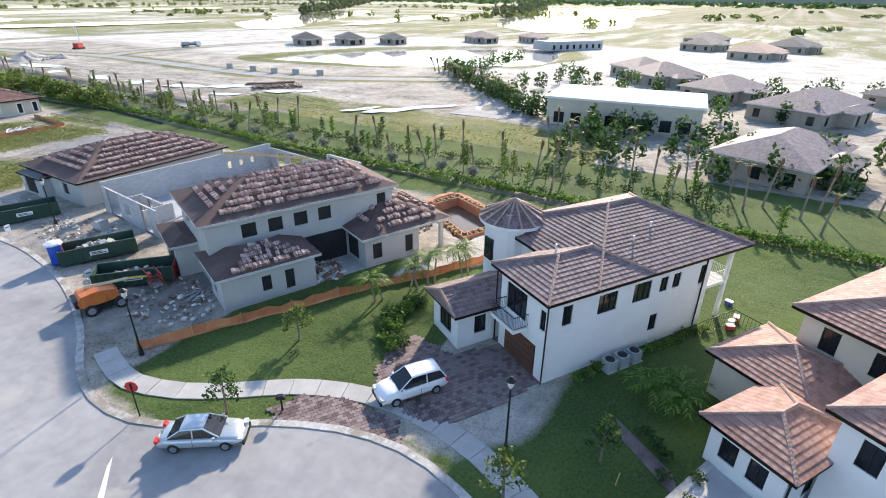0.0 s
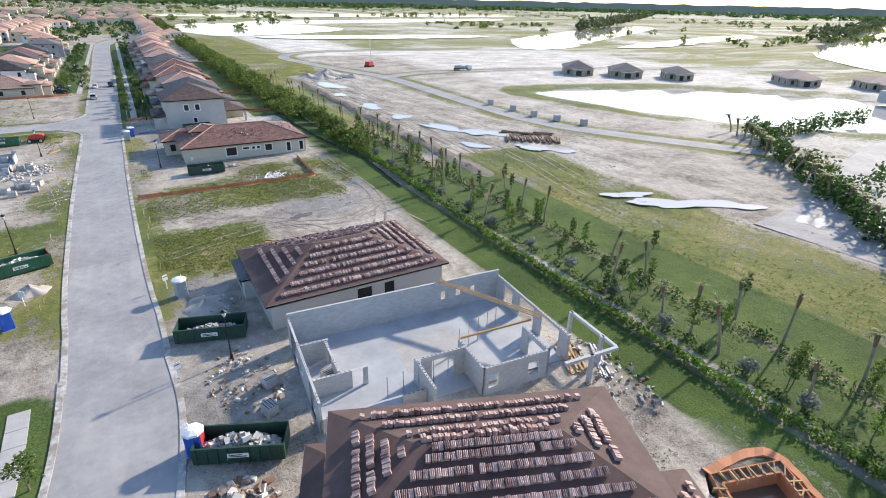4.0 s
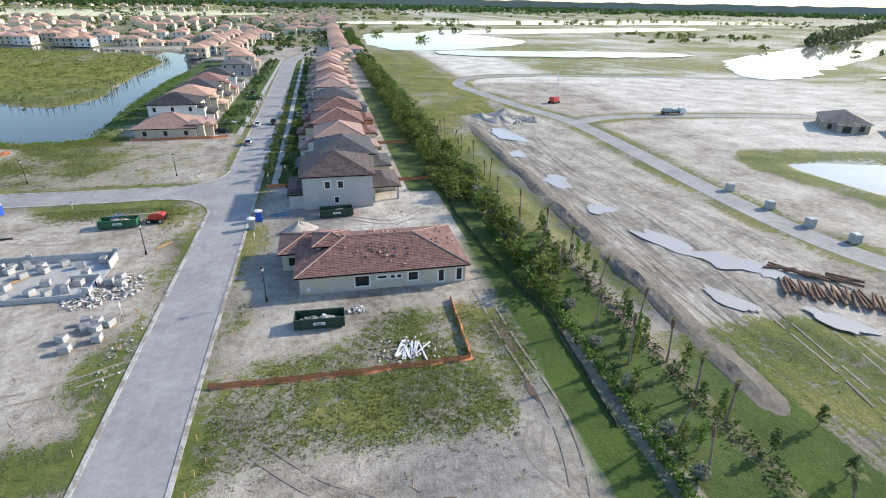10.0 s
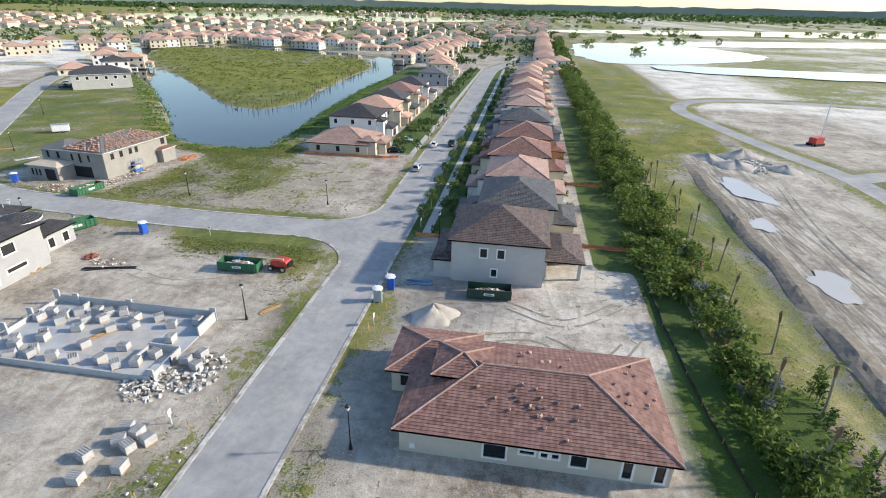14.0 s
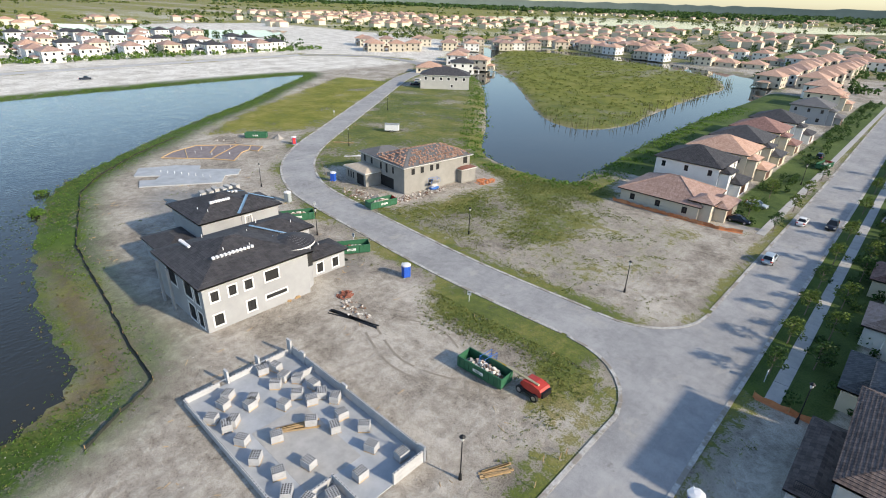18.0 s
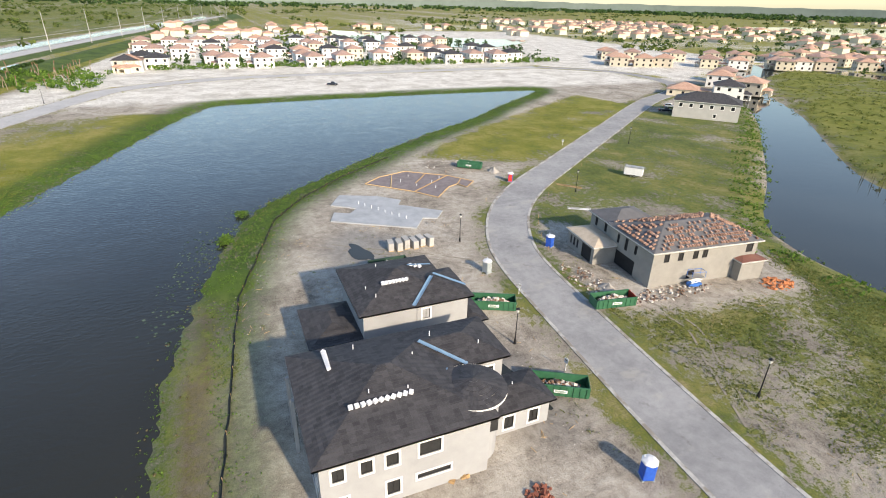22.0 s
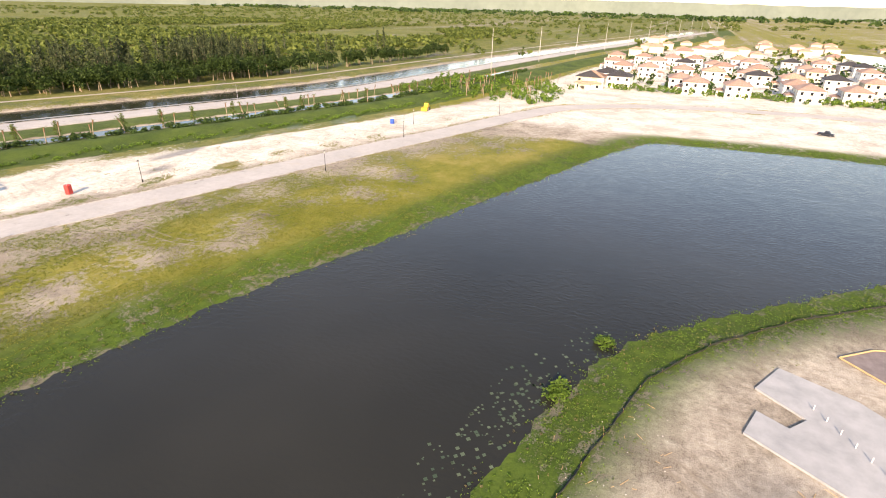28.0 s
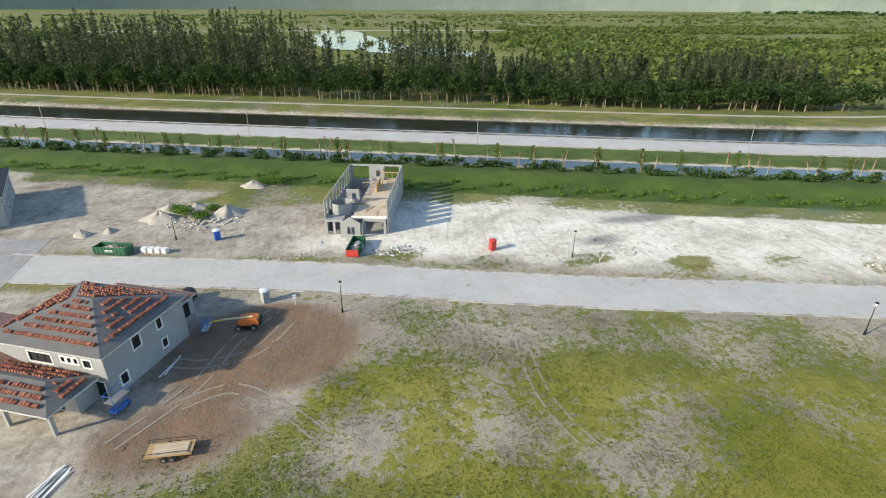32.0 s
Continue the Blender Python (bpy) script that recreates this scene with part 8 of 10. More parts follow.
for x, y, a in ((8.9, -28.4, 20), (8.4, -45.5, 0), (9.4, -10.5, 30), (-4.2, -7.5, 160), (9, 63, 90), (-6, 42, 100), (-56, 86, 10), (-28, 85.5, 20), (-91, -55, 180), (-96, -74.5, 20), (-67, -57, 170), (8.6, 97, 90), (-74, 90, 30), (-150, 150, 40)):
    site_sign(x, y, a)


def stake(x, y, h=0.9, lean=6):
    s = solid("survey_stake", Geo().box(-0.04, -0.02, 0, 0.04, 0.02, h), "wood", "thin wooden survey stake in the sand", "stake", "survey stakes", m=pose(x, y, ground_z(x, y), lean, 0, x * 37 % 90))
    return s


rnd = random.Random(77)
for k in range(46):
    side = rnd.choice([(-3.2, 0), (9.0, 0)])
    stake(side[0] + rnd.uniform(-1, 1), rnd.uniform(-10, 72))
for k in range(26):
    t = rnd.random()
    i = int(t * (len(FAR_ROAD) - 60)) + 10
    p = offset_line(FAR_ROAD, rnd.choice([7, -7.5]))[i]
    stake(*p)
for k in range(18):
    i = rnd.randrange(6, len(SIDE_ROAD) - 30)
    stake(*offset_line(SIDE_ROAD, rnd.choice([6, -6.2]))[i])


def silt_fence(pts, mat, h, label, step=1.6, seed=1):
    """A sagging cloth fence on stakes."""
    r = random.Random(seed)
    f = thing("silt_fence", label, "fence", "silt fences", m=Matrix())
    line = []
    for a, b in zip(pts, pts[1:]):
        n = max(1, int(math.dist(a, b) / step))
        line += [(a[0] + (b[0] - a[0]) * k / n, a[1] + (b[1] - a[1]) * k / n) for k in range(n)]
    line.append(pts[-1])
    line = [(x + r.uniform(-0.12, 0.12), y + r.uniform(-0.12, 0.12)) for x, y in line]
    g = Geo()
    for i in range(len(line) - 1):
        a, b = line[i], line[i + 1]
        za, zb = ground_z(*a), ground_z(*b)
        m_ = ((a[0] + b[0]) / 2 + r.uniform(-0.1, 0.1), (a[1] + b[1]) / 2 + r.uniform(-0.1, 0.1))
        zm = (za + zb) / 2
        ha, hm, hb = h * 0.95, h * r.uniform(0.6, 0.9), h * 0.95
        for p, zp, hp, q, zq, hq in ((a, za, ha, m_, zm, hm), (m_, zm, hm, b, zb, hb)):
            g.quad((*p, zp - 0.02), (*q, zq - 0.02), (q[0] + 0.05, q[1] + 0.05, zq + hq), (p[0] + 0.05, p[1] + 0.05, zp + hp))
            g.quad((p[0] + 0.35, p[1] - 0.3, zp + 0.03), (q[0] + 0.35, q[1] - 0.3, zq + 0.03), (q[0], q[1], zq + 0.12), (p[0], p[1], zp + 0.12))
    part("cloth", g, mat, f)
    for x, y in line[::2]:
        part("stake", Geo().box(x - 0.03, y - 0.03, ground_z(x, y) - 0.1, x + 0.03, y + 0.03, ground_z(x, y) + h + 0.12), "wood", f)
    return f


ORANGE = "sagging orange silt fence on wooden stakes"
silt_fence([(5.6, -57.6), (12, -60.8), (17, -63.6), (21.2, -65.6), (25.7, -68.7), (33.4, -72.8), (38, -74)], "orange_plastic", 0.9, ORANGE, seed=1)
silt_fence([(7.9, 24), (20, 23.6), (37.7, 23.8), (38.4, 37.5)], "orange_plastic", 0.75, ORANGE, seed=2)
silt_fence([(32, 93.6), (47, 93.6)], "orange_plastic", 0.8, ORANGE, seed=3)
silt_fence([(-4.2, -26.4), (-14, -27.4), (-22, -28)], "orange_plastic", 0.7, ORANGE, seed=4)
silt_fence([(-34, 142.6), (-11, 142.8), (-7, 144)], "orange_plastic", 0.8, ORANGE, seed=5)
silt_fence([(8.3, 93), (14, 93)], "orange_plastic", 0.8, ORANGE, seed=6)
silt_fence([(34, 130), (46, 130)], "orange_plastic", 0.8, ORANGE, seed=7)
BLACKF = "low black silt fence along the bank"
silt_fence([(-36, 38), (-42, 46.5), (-51, 47), (-63, 48.2), (-88, 50.5), (-117, 59), (-128, 66), (-141, 78), (-154, 94)], "black_plastic", 0.45, BLACKF, 2.5, 8)
silt_fence([(47.4, 92), (47.3, 70), (48.2, 52), (49.6, 40), (51, 30), (49.5, 10)], "black_plastic", 0.45, BLACKF, 2.5, 9)

# wheel tracks pressed into sand and grass


def wheel_track(pts, rise=0.02, gauge=1.7, w=0.3):
    mid = smooth_line(pts, 1.2)
    t_ = thing("wheel_track", "pair of dark wheel tracks pressed into the ground", "wheel track", "wheel tracks", "structure", m=Matrix())
    for side in (-1, 1):
        l, r = offset_line(mid, side * gauge / 2 - w / 2), offset_line(mid, side * gauge / 2 + w / 2)
        g = Geo()
        for i in range(len(mid) - 1):
            if (i * 7 + (side > 0) * 3) % 11 in (4, 9):
                continue
            g.quad(*[(p[0], p[1], ground_z(*p) + rise) for p in (r[i], r[i + 1], l[i + 1], l[i])])
        part("rut", g, "rut", t_)


for k, tr in enumerate(([(-124, -47), (-122.4, -40), (-121, -34), (-120.2, -27), (-121, -20), (-124, -13)], [(-75, -44), (-80, -42.5), (-86, -44), (-90, -50)], [(-78, -35), (-84, -36.5), (-91, -30), (-95, -24)], [(-72, -30), (-79, -38), (-83, -47), (-88, -54)],
           [(14, 14), (19.7, 8.6), (25, 5.4), (29, 0.5), (33, -7)], [(10, -2), (18.9, 1.3), (26, 3.0), (34, 0), (41, 3)], [(43.4, 40), (43.6, 27), (44.3, 14), (42.6, 4), (38, -6)], [(41.6, 12), (40.2, 8), (43, 2), (45, -8)],
           [(-41, 71.7), (-34, 75), (-27, 78), (-20, 76), (-14, 70)], [(-40, 74), (-31, 70), (-23.9, 68.3), (-16, 71), (-9, 77)], [(-2, 30), (-12, 26), (-22, 30), (-30, 38)], [(12, 66), (20, 62), (30, 64), (38, 60), (43, 66)], [(13, 70), (24, 72), (34, 68), (42, 74)],
           [(76, -10), (82, 20), (86, 60), (84, 100), (90, 140)], [(84, 0), (92, 40), (94, 80), (92, 120)], [(100, 0), (99, 40), (97, 90), (98, 140)], [(-104, 62), (-98, 70), (-92, 80), (-86, 88)], [(-66, 106), (-58, 108), (-50, 104), (-40, 99)])):
    wheel_track(tr, 0.02 + 0.006 * (k % 7))
# spoil thrown up beside the ditch, one long uneven ridge
sp, rows_ = Geo(), 150
for i in range(rows_):
    y = 8 + i * 1.0
    cx = 68.0 + 0.03 * y + 0.9 * noise.noise(Vector((0, y * 0.07, 1)))
    hgt = 0.55 * max(0.0, 0.6 + noise.noise(Vector((3, y * 0.11, 1)))) * min(1, i / 8, (rows_ - 1 - i) / 8)
    for j in range(9):
        u = (j - 4) / 4
        x = cx + u * 2.6
        sp.v.append((x, y, ground_z(x, y) + hgt * (1 - abs(u)) * (1 + 0.6 * noise.noise(Vector((x * 0.9, y * 0.9, 6)))) - 0.03 * abs(u) - (0.12 if j in (0, 8) else 0)))
for i in range(rows_ - 1):
    for j in range(8):
        sp.f.append((i * 9 + j, i * 9 + j + 1, i * 9 + j + 10, i * 9 + j + 9))
solid("spoil_bank", sp, "dirt_dark", "long dark ridge of dug soil beside a ditch", "heap")

# ---- pallets of blocks, lumber, heaps, trailers ----
PAL = thing("block_pallet", "cube of grey concrete blocks on a pallet", "concrete blocks", "pallets of blocks", m=pose(-9.6, 40.4, 0, 0, 0, 15))
cube = Geo()
for k in range(4):
    cube.box(-0.6 + 0.02 * (k % 2), -0.5, 0.12 + k * 0.21, 0.6, 0.5 - 0.03 * (k % 2), 0.32 + k * 0.21)
tagged(part("block_cube", cube, "block", PAL), kind="stuff")
# thin near-black marks on the cube paint the shade of hollow cells
hol = Geo()
for i in range(6):
    for j in range(4):
        hol.box(-0.54 + i * 0.19, -0.44 + j * 0.24, 0.95, -0.42 + i * 0.19, -0.3 + j * 0.24, 0.957)
tagged(part("cell_recess", hol, "void", PAL), kind="stuff")
part("pallet", Geo().box(-0.6, -0.5, 0, 0.6, -0.38, 0.12).box(-0.6, -0.06, 0, 0.6, 0.06, 0.12).box(-0.6, 0.38, 0, 0.6, 0.5, 0.12), "wood", PAL)
rnd = random.Random(9)
for x, y in ((-8.2, 40.0), (-6.6, 39.4), (-9.2, 38.8), (-7.8, 38.2), (-9.8, 34.2), (-6.9, 36.0), (-11, 36.6), (-32, 50), (-30, 52), (-31.5, 57), (-28, 58.6), (-26, 57), (-24.5, 59), (-22, 58), (-29, 49.6), (-26, 49), (-19, 58.6), (-16.4, 57.4), (-14.6, 54.6), (-14.4, 51.4), (-15.6, 49.6), (-17.6, 48.8), (-20, 49.4), (-23, 48.8),
             (-27.5, 54.5), (-23.4, 55.2), (-33, 51), (-30.5, 52.6), (-34.2, 55.8), (-33.7, 57.2), (-31, 55.6), (-30.1, 57.9), (-27.9, 56.4), (-26.1, 58.4), (-30.8, 48.2), (-28.8, 48.8), (-21, 56.4), (-19, 52), (-24, 51.6), (-13.6, 58.8), (-10.4, 51.2), (-9.2, 52.6), (-8.6, 50.4), (20.4, -34.6), (14.8, -36.5), (15.6, -33)):
    z = 0.12 if -35 < x < -12 and 47 < y < 60 else 0
    copy_thing(PAL, pose(x, y, z, 0, 0, rnd.uniform(0, 180)))
for k in range(6):
    p = thing("block_stack", "tall grey stack of wrapped concrete pieces", "concrete blocks", "tall block stacks", m=pose(-95.8 + (k % 2) * 0.5, 76.4 + k * 1.42, 0, 0, 0, 4 * k - 8))
    part("bundle", Geo().box(-1.1, -0.5, 0.12, 1.1, 0.5, 1.5 + 0.12 * (k % 3), 0.06), "concrete", p)
    part("pallet", Geo().box(-1.1, -0.5, 0, 1.1, 0.5, 0.12), "wood", p)
for k in range(4):
    p = thing("sack_pallet", "wrapped pallet of white sacks", "sacks", "wrapped pallets", m=pose(-63.5 - k * 1.25, -81.2 + k * 0.4, 0, 0, 0, -20))
    part("sacks", Geo().box(-0.55, -0.5, 0.1, 0.55, 0.5, 1.0, 0.12), "white_plastic", p)
    part("pallet", Geo().box(-0.55, -0.5, 0, 0.55, 0.5, 0.1), "wood", p)


def heap(x, y, rx, ry, h, mat, label, seed=0, name="sand_heap"):
    r = random.Random(seed)
    g = Geo()
    n, m_ = 26, 8
    ph = [r.uniform(0, 6) for _ in range(4)]
    for j in range(m_ + 1):
        f = j / m_
        for i in range(n):
            a = i * 2 * math.pi / n
            k = 1 + 0.18 * math.sin(2 * a + ph[0]) + 0.12 * math.sin(5 * a + ph[1])
            hh = h * (1 - f) ** 1.0 * (1 + 0.15 * math.sin(3 * a + ph[2]) + 0.1 * math.sin(7 * a + 9 * f + ph[3])) + r.uniform(0, 0.05) * h
            g.v.append((rx * k * f * math.cos(a), ry * k * f * math.sin(a), hh if j < m_ else -0.05))
    for j in range(m_):
        for i in range(n):
            q = (i + 1) % n
            g.f.append((j * n + i, (j + 1) * n + i, (j + 1) * n + q, j * n + q))
    ob = solid(name, g, mat, label, "heap", "heaps of sand and rubble", smooth=True)
    ob.matrix_world = pose(x, y, ground_z(x, y))
    return ob


for k, (x, y, rx, ry, h) in enumerate(((12.6, -16.6, 2.6, 2.2, 0.8), (-3.9, -4.6, 1.7, 1.5, 1.0), (16.5, 66.5, 3.4, 3.0, 1.8), (-132, 116, 1.6, 1.6, 1.2), (-70.5, 104, 1.5, 1.3, 0.9), (-49.3, -92.7, 2, 1.6, 1.2), (-54, -93.5, 1.6, 1.4, 0.9), (85, 158, 5, 6, 1.6), (90, 168, 6, 4, 2.2), (80, 165, 4, 6, 1.4), (97, 156, 4, 4, 1.4))):
    heap(x, y, rx, ry, h, "dirt_pile", "pale heap of sand on bare ground", k)


for k, (x, y, rx, ry, h) in enumerate(((-62.5, -98.5, 4.2, 3.4, 1.9), (-76.3, -98.2, 3.6, 3.0, 2.0), (-69, -103, 5.0, 3.0, 1.5), (-80.6, -117.3, 3.4, 2.2, 1.6), (-63.6, -104, 3, 2.4, 1.3))):
    heap(x, y, rx, ry, h, "dirt_pile", "grey heap of rubble and soil with weeds", 30 + k, "rubble_heap")


def rubble(x, y, sx, sy, n, mat, seed, size=0.3, zs=0.25, label="scatter of broken building debris"):
    ob = solid("rubble", rubble_geo(n, sx, sy, 0.05, zs, size, random.Random(seed)), mat, label, "debris", kind="stuff")
    ob.matrix_world = pose(x, y, ground_z(x, y))
    return ob


for k, (x, y, sx, sy, n, mt, sz) in enumerate(((21.6, -59.6, 2.4, 2.6, 110, "rubble_mix", 0.7), (11, -53, 3.4, 4.5, 120, "rubble_mix", 0.35), (11, -44, 2.5, 2, 70, "rubble_mix", 0.6), (14, -31, 3.5, 5, 130, "rubble_mix", 0.3), (13.5, -18, 3, 4, 60, "rubble", 0.3), (25, 37.2, 1.6, 1.0, 60, "rubble", 0.5), (31, 27, 5, 3, 120, "rubble_mix", 0.3),
                                               (-66, 112, 2, 9, 160, "rubble_mix", 0.4), (-74, 102.5, 6, 2.5, 120, "rubble_mix", 0.35), (-12, 47, 3, 3, 120, "rubble", 0.5), (-8, 50, 3, 4, 120, "rubble", 0.5), (-38, 72, 3, 1.6, 60, "rubble_mix", 0.35), (-42, 73.5, 1.0, 1.4, 50, "stack_red", 0.5), (-46.8, 67.5, 0.8, 1.2, 40, "wood", 0.5),
                                               (-110, -70.5, 5, 2, 90, "rubble", 0.5), (-72, -95, 8, 5, 160, "rubble", 0.6), (-90, -72.5, 5, 1.5, 60, "rubble", 0.3), (35, -60, 3.5, 3, 110, "rubble_mix", 0.5), (43, -46, 3, 6, 120, "rubble_mix", 0.4), (-62, 131, 2, 3, 120, "orange_plastic", 0.5), (88, 160, 9, 9, 200, "rubble", 0.9), (-3.5, 33, 1.5, 8, 60, "rubble", 0.25),
                                               (-160, -62, 30, 6, 160, "rubble", 0.35), (-220, -45, 30, 8, 160, "rubble", 0.4), (-140, 108, 8, 8, 100, "rubble_mix", 0.3), (-15, -2, 6, 6, 140, "rubble", 0.3), (28, 66, 10, 8, 160, "rubble", 0.16), (16, 20, 8, 6, 120, "dirt_pile", 0.14), (26, 6, 12, 5, 160, "dirt_pile", 0.14))):
    rubble(x, y, sx, sy, n, mt, k, sz)


def lumber_pile(x, y, turn, L, n, mat="wood", name="lumber_pile", label="loose pile of pale boards on the ground", seed=0, spread=0.5, z=0.0):
    r = random.Random(seed)
    p = thing(name, label, "lumber", "piles of lumber", m=pose(x, y, z + ground_z(x, y), 0, 0, turn))
    for k in range(n):
        b = part("board", Geo().box(-L / 2, -0.1, 0, L / 2, 0.1, 0.05), mat, p)
        b.matrix_local = pose(r.uniform(-0.3, 0.3), r.uniform(-spread, spread), 0.05 + 0.05 * (k // 4), 0, 0, r.uniform(-8, 8) if spread < 1 else r.uniform(-35, 35))
    return p


lumber_pile(41.6, -43.0, 65, 4.2, 16, seed=1, spread=0.9)
lumber_pile(43.8, -44.8, 60, 5.0, 6, "steel", "ladder_pile", "long steel ladder sections on the ground", 2, 0.4)
lumber_pile(31, 26.8, 70, 3.6, 16, "white_plastic", seed=3, spread=1.6)
lumber_pile(-6.2, 64, 60, 3.0, 9, seed=4)
lumber_pile(12.6, 75.5, 10, 3.6, 10, "blue_felt", seed=5, spread=0.8)
lumber_pile(24, -4, -40, 4.5, 8, seed=6, spread=0.8)
lumber_pile(-36, 70.6, 20, 8.0, 5, "dark_metal", "pipe_pile", "long dark pipes beside debris", 7, 0.3)
lumber_pile(-101, 121, 60, 5, 8, "white_plastic", seed=8)
lumber_pile(-115, 128, 40, 6, 8, seed=9)
lumber_pile(-68, -26, 65, 4, 12, "white_plastic", seed=10, spread=0.7)
lumber_pile(-8.5, -17.5, 70, 4, 6, "white_plastic", seed=11, spread=0.5)
lumber_pile(13, -54.5, 30, 2.4, 8, "steel", "sheet_pile", "loose metal sheets on the ground", 12, 1.4)
lumber_pile(-24, 54, 60, 4, 8, seed=13, z=0.14)
lumber_pile(-75.5, -43, 70, 4.0, 2, "white_plastic", seed=14, spread=0.2)
logs = thing("log_pile", "brown felled palm trunks lying in a row", "logs", m=pose(93.5, 30, 0, 0, 0, 55))
rnd = random.Random(4)
for k in range(34):
    a = rnd.uniform(-12, 12) if k < 22 else rnd.uniform(60, 110)
    lg = part("log", Geo().tube([(-2.6, 0, 0.2), (2.6, 0, 0.2)], [0.22, 0.17], 8), "boots", logs)
    lg.matrix_local = pose(rnd.uniform(-0.8, 0.8) + (6 if k >= 22 else 0), -9 + k * 0.62 if k < 22 else rnd.uniform(-8, 4), 0.1 * (k % 3), 0, 0, a)

trailer = thing("box_trailer", "white enclosed box trailer with ladders on top", "trailer", m=pose(-116.5, 149, 0, 0, 0, 40))
part("box", Geo().box(-2.3, -1.1, 0.55, 2.3, 1.1, 2.5, 0.08), "white_plastic", trailer)
part("rack", Geo().box(-2.4, -1.2, 2.55, 2.6, -1.0, 2.65).box(-2.4, -0.3, 2.55, 2.6, -0.1, 2.65).box(-2.4, 0.7, 2.55, 2.6, 0.9, 2.65), "steel", trailer)
for sx in (-0.4, 0.4):
    for sy in (-1.1, 1.1):
        wheel(trailer, sx, sy, 0.35)
part("hitch", Geo().tube([(2.3, 0, 0.6), (3.5, 0, 0.5)], 0.06, 6), "dark_metal", trailer)
flat = thing("flatbed_trailer", "open flatbed trailer loaded with pale boards", "trailer", m=pose(-78.6, -27.4, 0, 0, 0, 175))
part("deck", Geo().box(-2.3, -1.0, 0.6, 2.3, 1.0, 0.7), "wood", flat)
for sy in (-1.0, 1.0):
    part("side_rail", Geo().tube([(-2.3, sy, 0.75), (-2.3, sy, 1.2), (2.3, sy, 1.2), (2.3, sy, 0.75)], 0.04, 5), "dark_metal", flat)
    for sx in (-0.4, 0.4):
        wheel(flat, sx, sy * 1.12, 0.34)
part("hitch", Geo().tube([(2.3, 0, 0.6), (3.8, 0, 0.5)], 0.06, 6), "dark_metal", flat)
for k in range(7):
    part("board", Geo().box(-1.6, -0.8 + k * 0.22, 0.7, 1.8, -0.62 + k * 0.22, 0.8 + 0.03 * (k % 3)), "ply", flat)
gen = thing("skid_loader", "dark compact loader beside a house", "loader", m=pose(-74.5, -60.6, 0, 0, 0, -20))
part("body", Geo().prism([(-1.2, 0.4), (1.0, 0.4), (1.1, 1.0), (0.3, 1.9), (-0.8, 1.9), (-1.3, 1.1)], -0.7, 0.7), "dark_metal", gen)
part("bucket", Geo().prism([(1.2, 0.2), (2.0, 0.15), (2.0, 0.3), (1.4, 0.9)], -0.9, 0.9), "steel", gen)
for sx in (-0.7, 0.7):
    for sy in (-0.8, 0.8):
        wheel(gen, sx, sy, 0.4)
ldr = thing("wheel_loader", "yellow wheel loader on bare sand", "loader", m=pose(-262, -42, 0, 0, 0, 10))
part("body", Geo().prism([(-2.6, 0.8), (0.6, 0.8), (0.8, 1.6), (-0.2, 2.9), (-1.2, 2.9), (-1.4, 1.9), (-2.7, 1.7)], -0.9, 0.9), "yellow_paint", ldr)
part("bucket", Geo().prism([(2.2, 0.3), (3.4, 0.2), (3.4, 0.5), (2.5, 1.5)], -1.3, 1.3), "yellow_paint", ldr)
part("arm", Geo().tube([(0.4, 0, 1.5), (2.4, 0, 0.8)], 0.2, 4), "yellow_paint", ldr)
for sx in (-1.7, 0.9):
    for sy in (-1.0, 1.0):
        wheel(ldr, sx, sy, 0.7, 0.5)
rig = thing("drill_rig", "red drilling rig with a tall pale mast", "drill rig", m=pose(120, 190, 0, 0, 0, 30))
part("body", Geo().box(-2, -1.3, 0.8, 2, 1.3, 2.6, 0.2), "red_paint", rig)
part("tracks", Geo().box(-2.3, -1.7, 0, 2.3, -1.0, 0.8, 0.2).box(-2.3, 1.0, 0, 2.3, 1.7, 0.8, 0.2), "dark_metal", rig)
part("mast", Geo().tube([(1.6, 0, 1.2), (1.2, 0, 13)], 0.22, 4), "white_plastic", rig)
tk = thing("flatbed_truck", "grey truck loaded with equipment", "truck", m=pose(158, 160, 0, 0, 0, -3))
part("bed", Geo().box(-5, -1.2, 0.9, 2, 1.2, 1.3, 0.05), "dark_metal", tk)
part("cab", Geo().prism([(2.2, 0.6), (4.6, 0.6), (4.6, 1.6), (3.8, 2.7), (2.2, 2.7)], -1.2, 1.2), "white_plastic", tk)
part("load", Geo().box(-4.6, -1.0, 1.3, -1.5, 1.0, 2.6, 0.1).box(-1.0, -0.9, 1.3, 1.4, 0.9, 2.2, 0.1), "grey_plastic", tk)
for sx in (-4, -2.8, 3.4):
    for sy in (-1.1, 1.1):
        wheel(tk, sx, sy, 0.5)
for x, y in ((114.6, 62), (115, 52), (117, 44), (120, 36), (114.4, 74)):
    bx = thing("utility_box", "pale concrete utility box beside a new street", "utility box", "utility boxes", m=pose(x, y, 0, 0, 0, x * 3))
    part("box", Geo().box(-0.8, -0.8, 0, 0.8, 0.8, 1.7, 0.06), "concrete", bx)
    part("lid", Geo().box(-0.6, -0.6, 1.7, 0.6, 0.6, 1.78, 0.05), "steel", bx)

# ---- driveway of pavers ----
DRIVE = [(20.6, -79.2), (18.1, -83.4), (15.0, -82.2), (11.6, -80.2), (10.8, -78.4), (11.2, -75.2), (13.0, -73.4), (16.2, -72.6), (18.0, -73.4), (17.4, -77.0)]
APRON = [(10.0, -77.8), (10.0, -74.0), (8.6, -71.0), (6.5, -70.2), (6.0, -71.6), (7.8, -75), (8.7, -78.6)]
drive = tagged(new("driveway"), "driveway of mixed brown and grey pavers", "driveway", kind="structure")
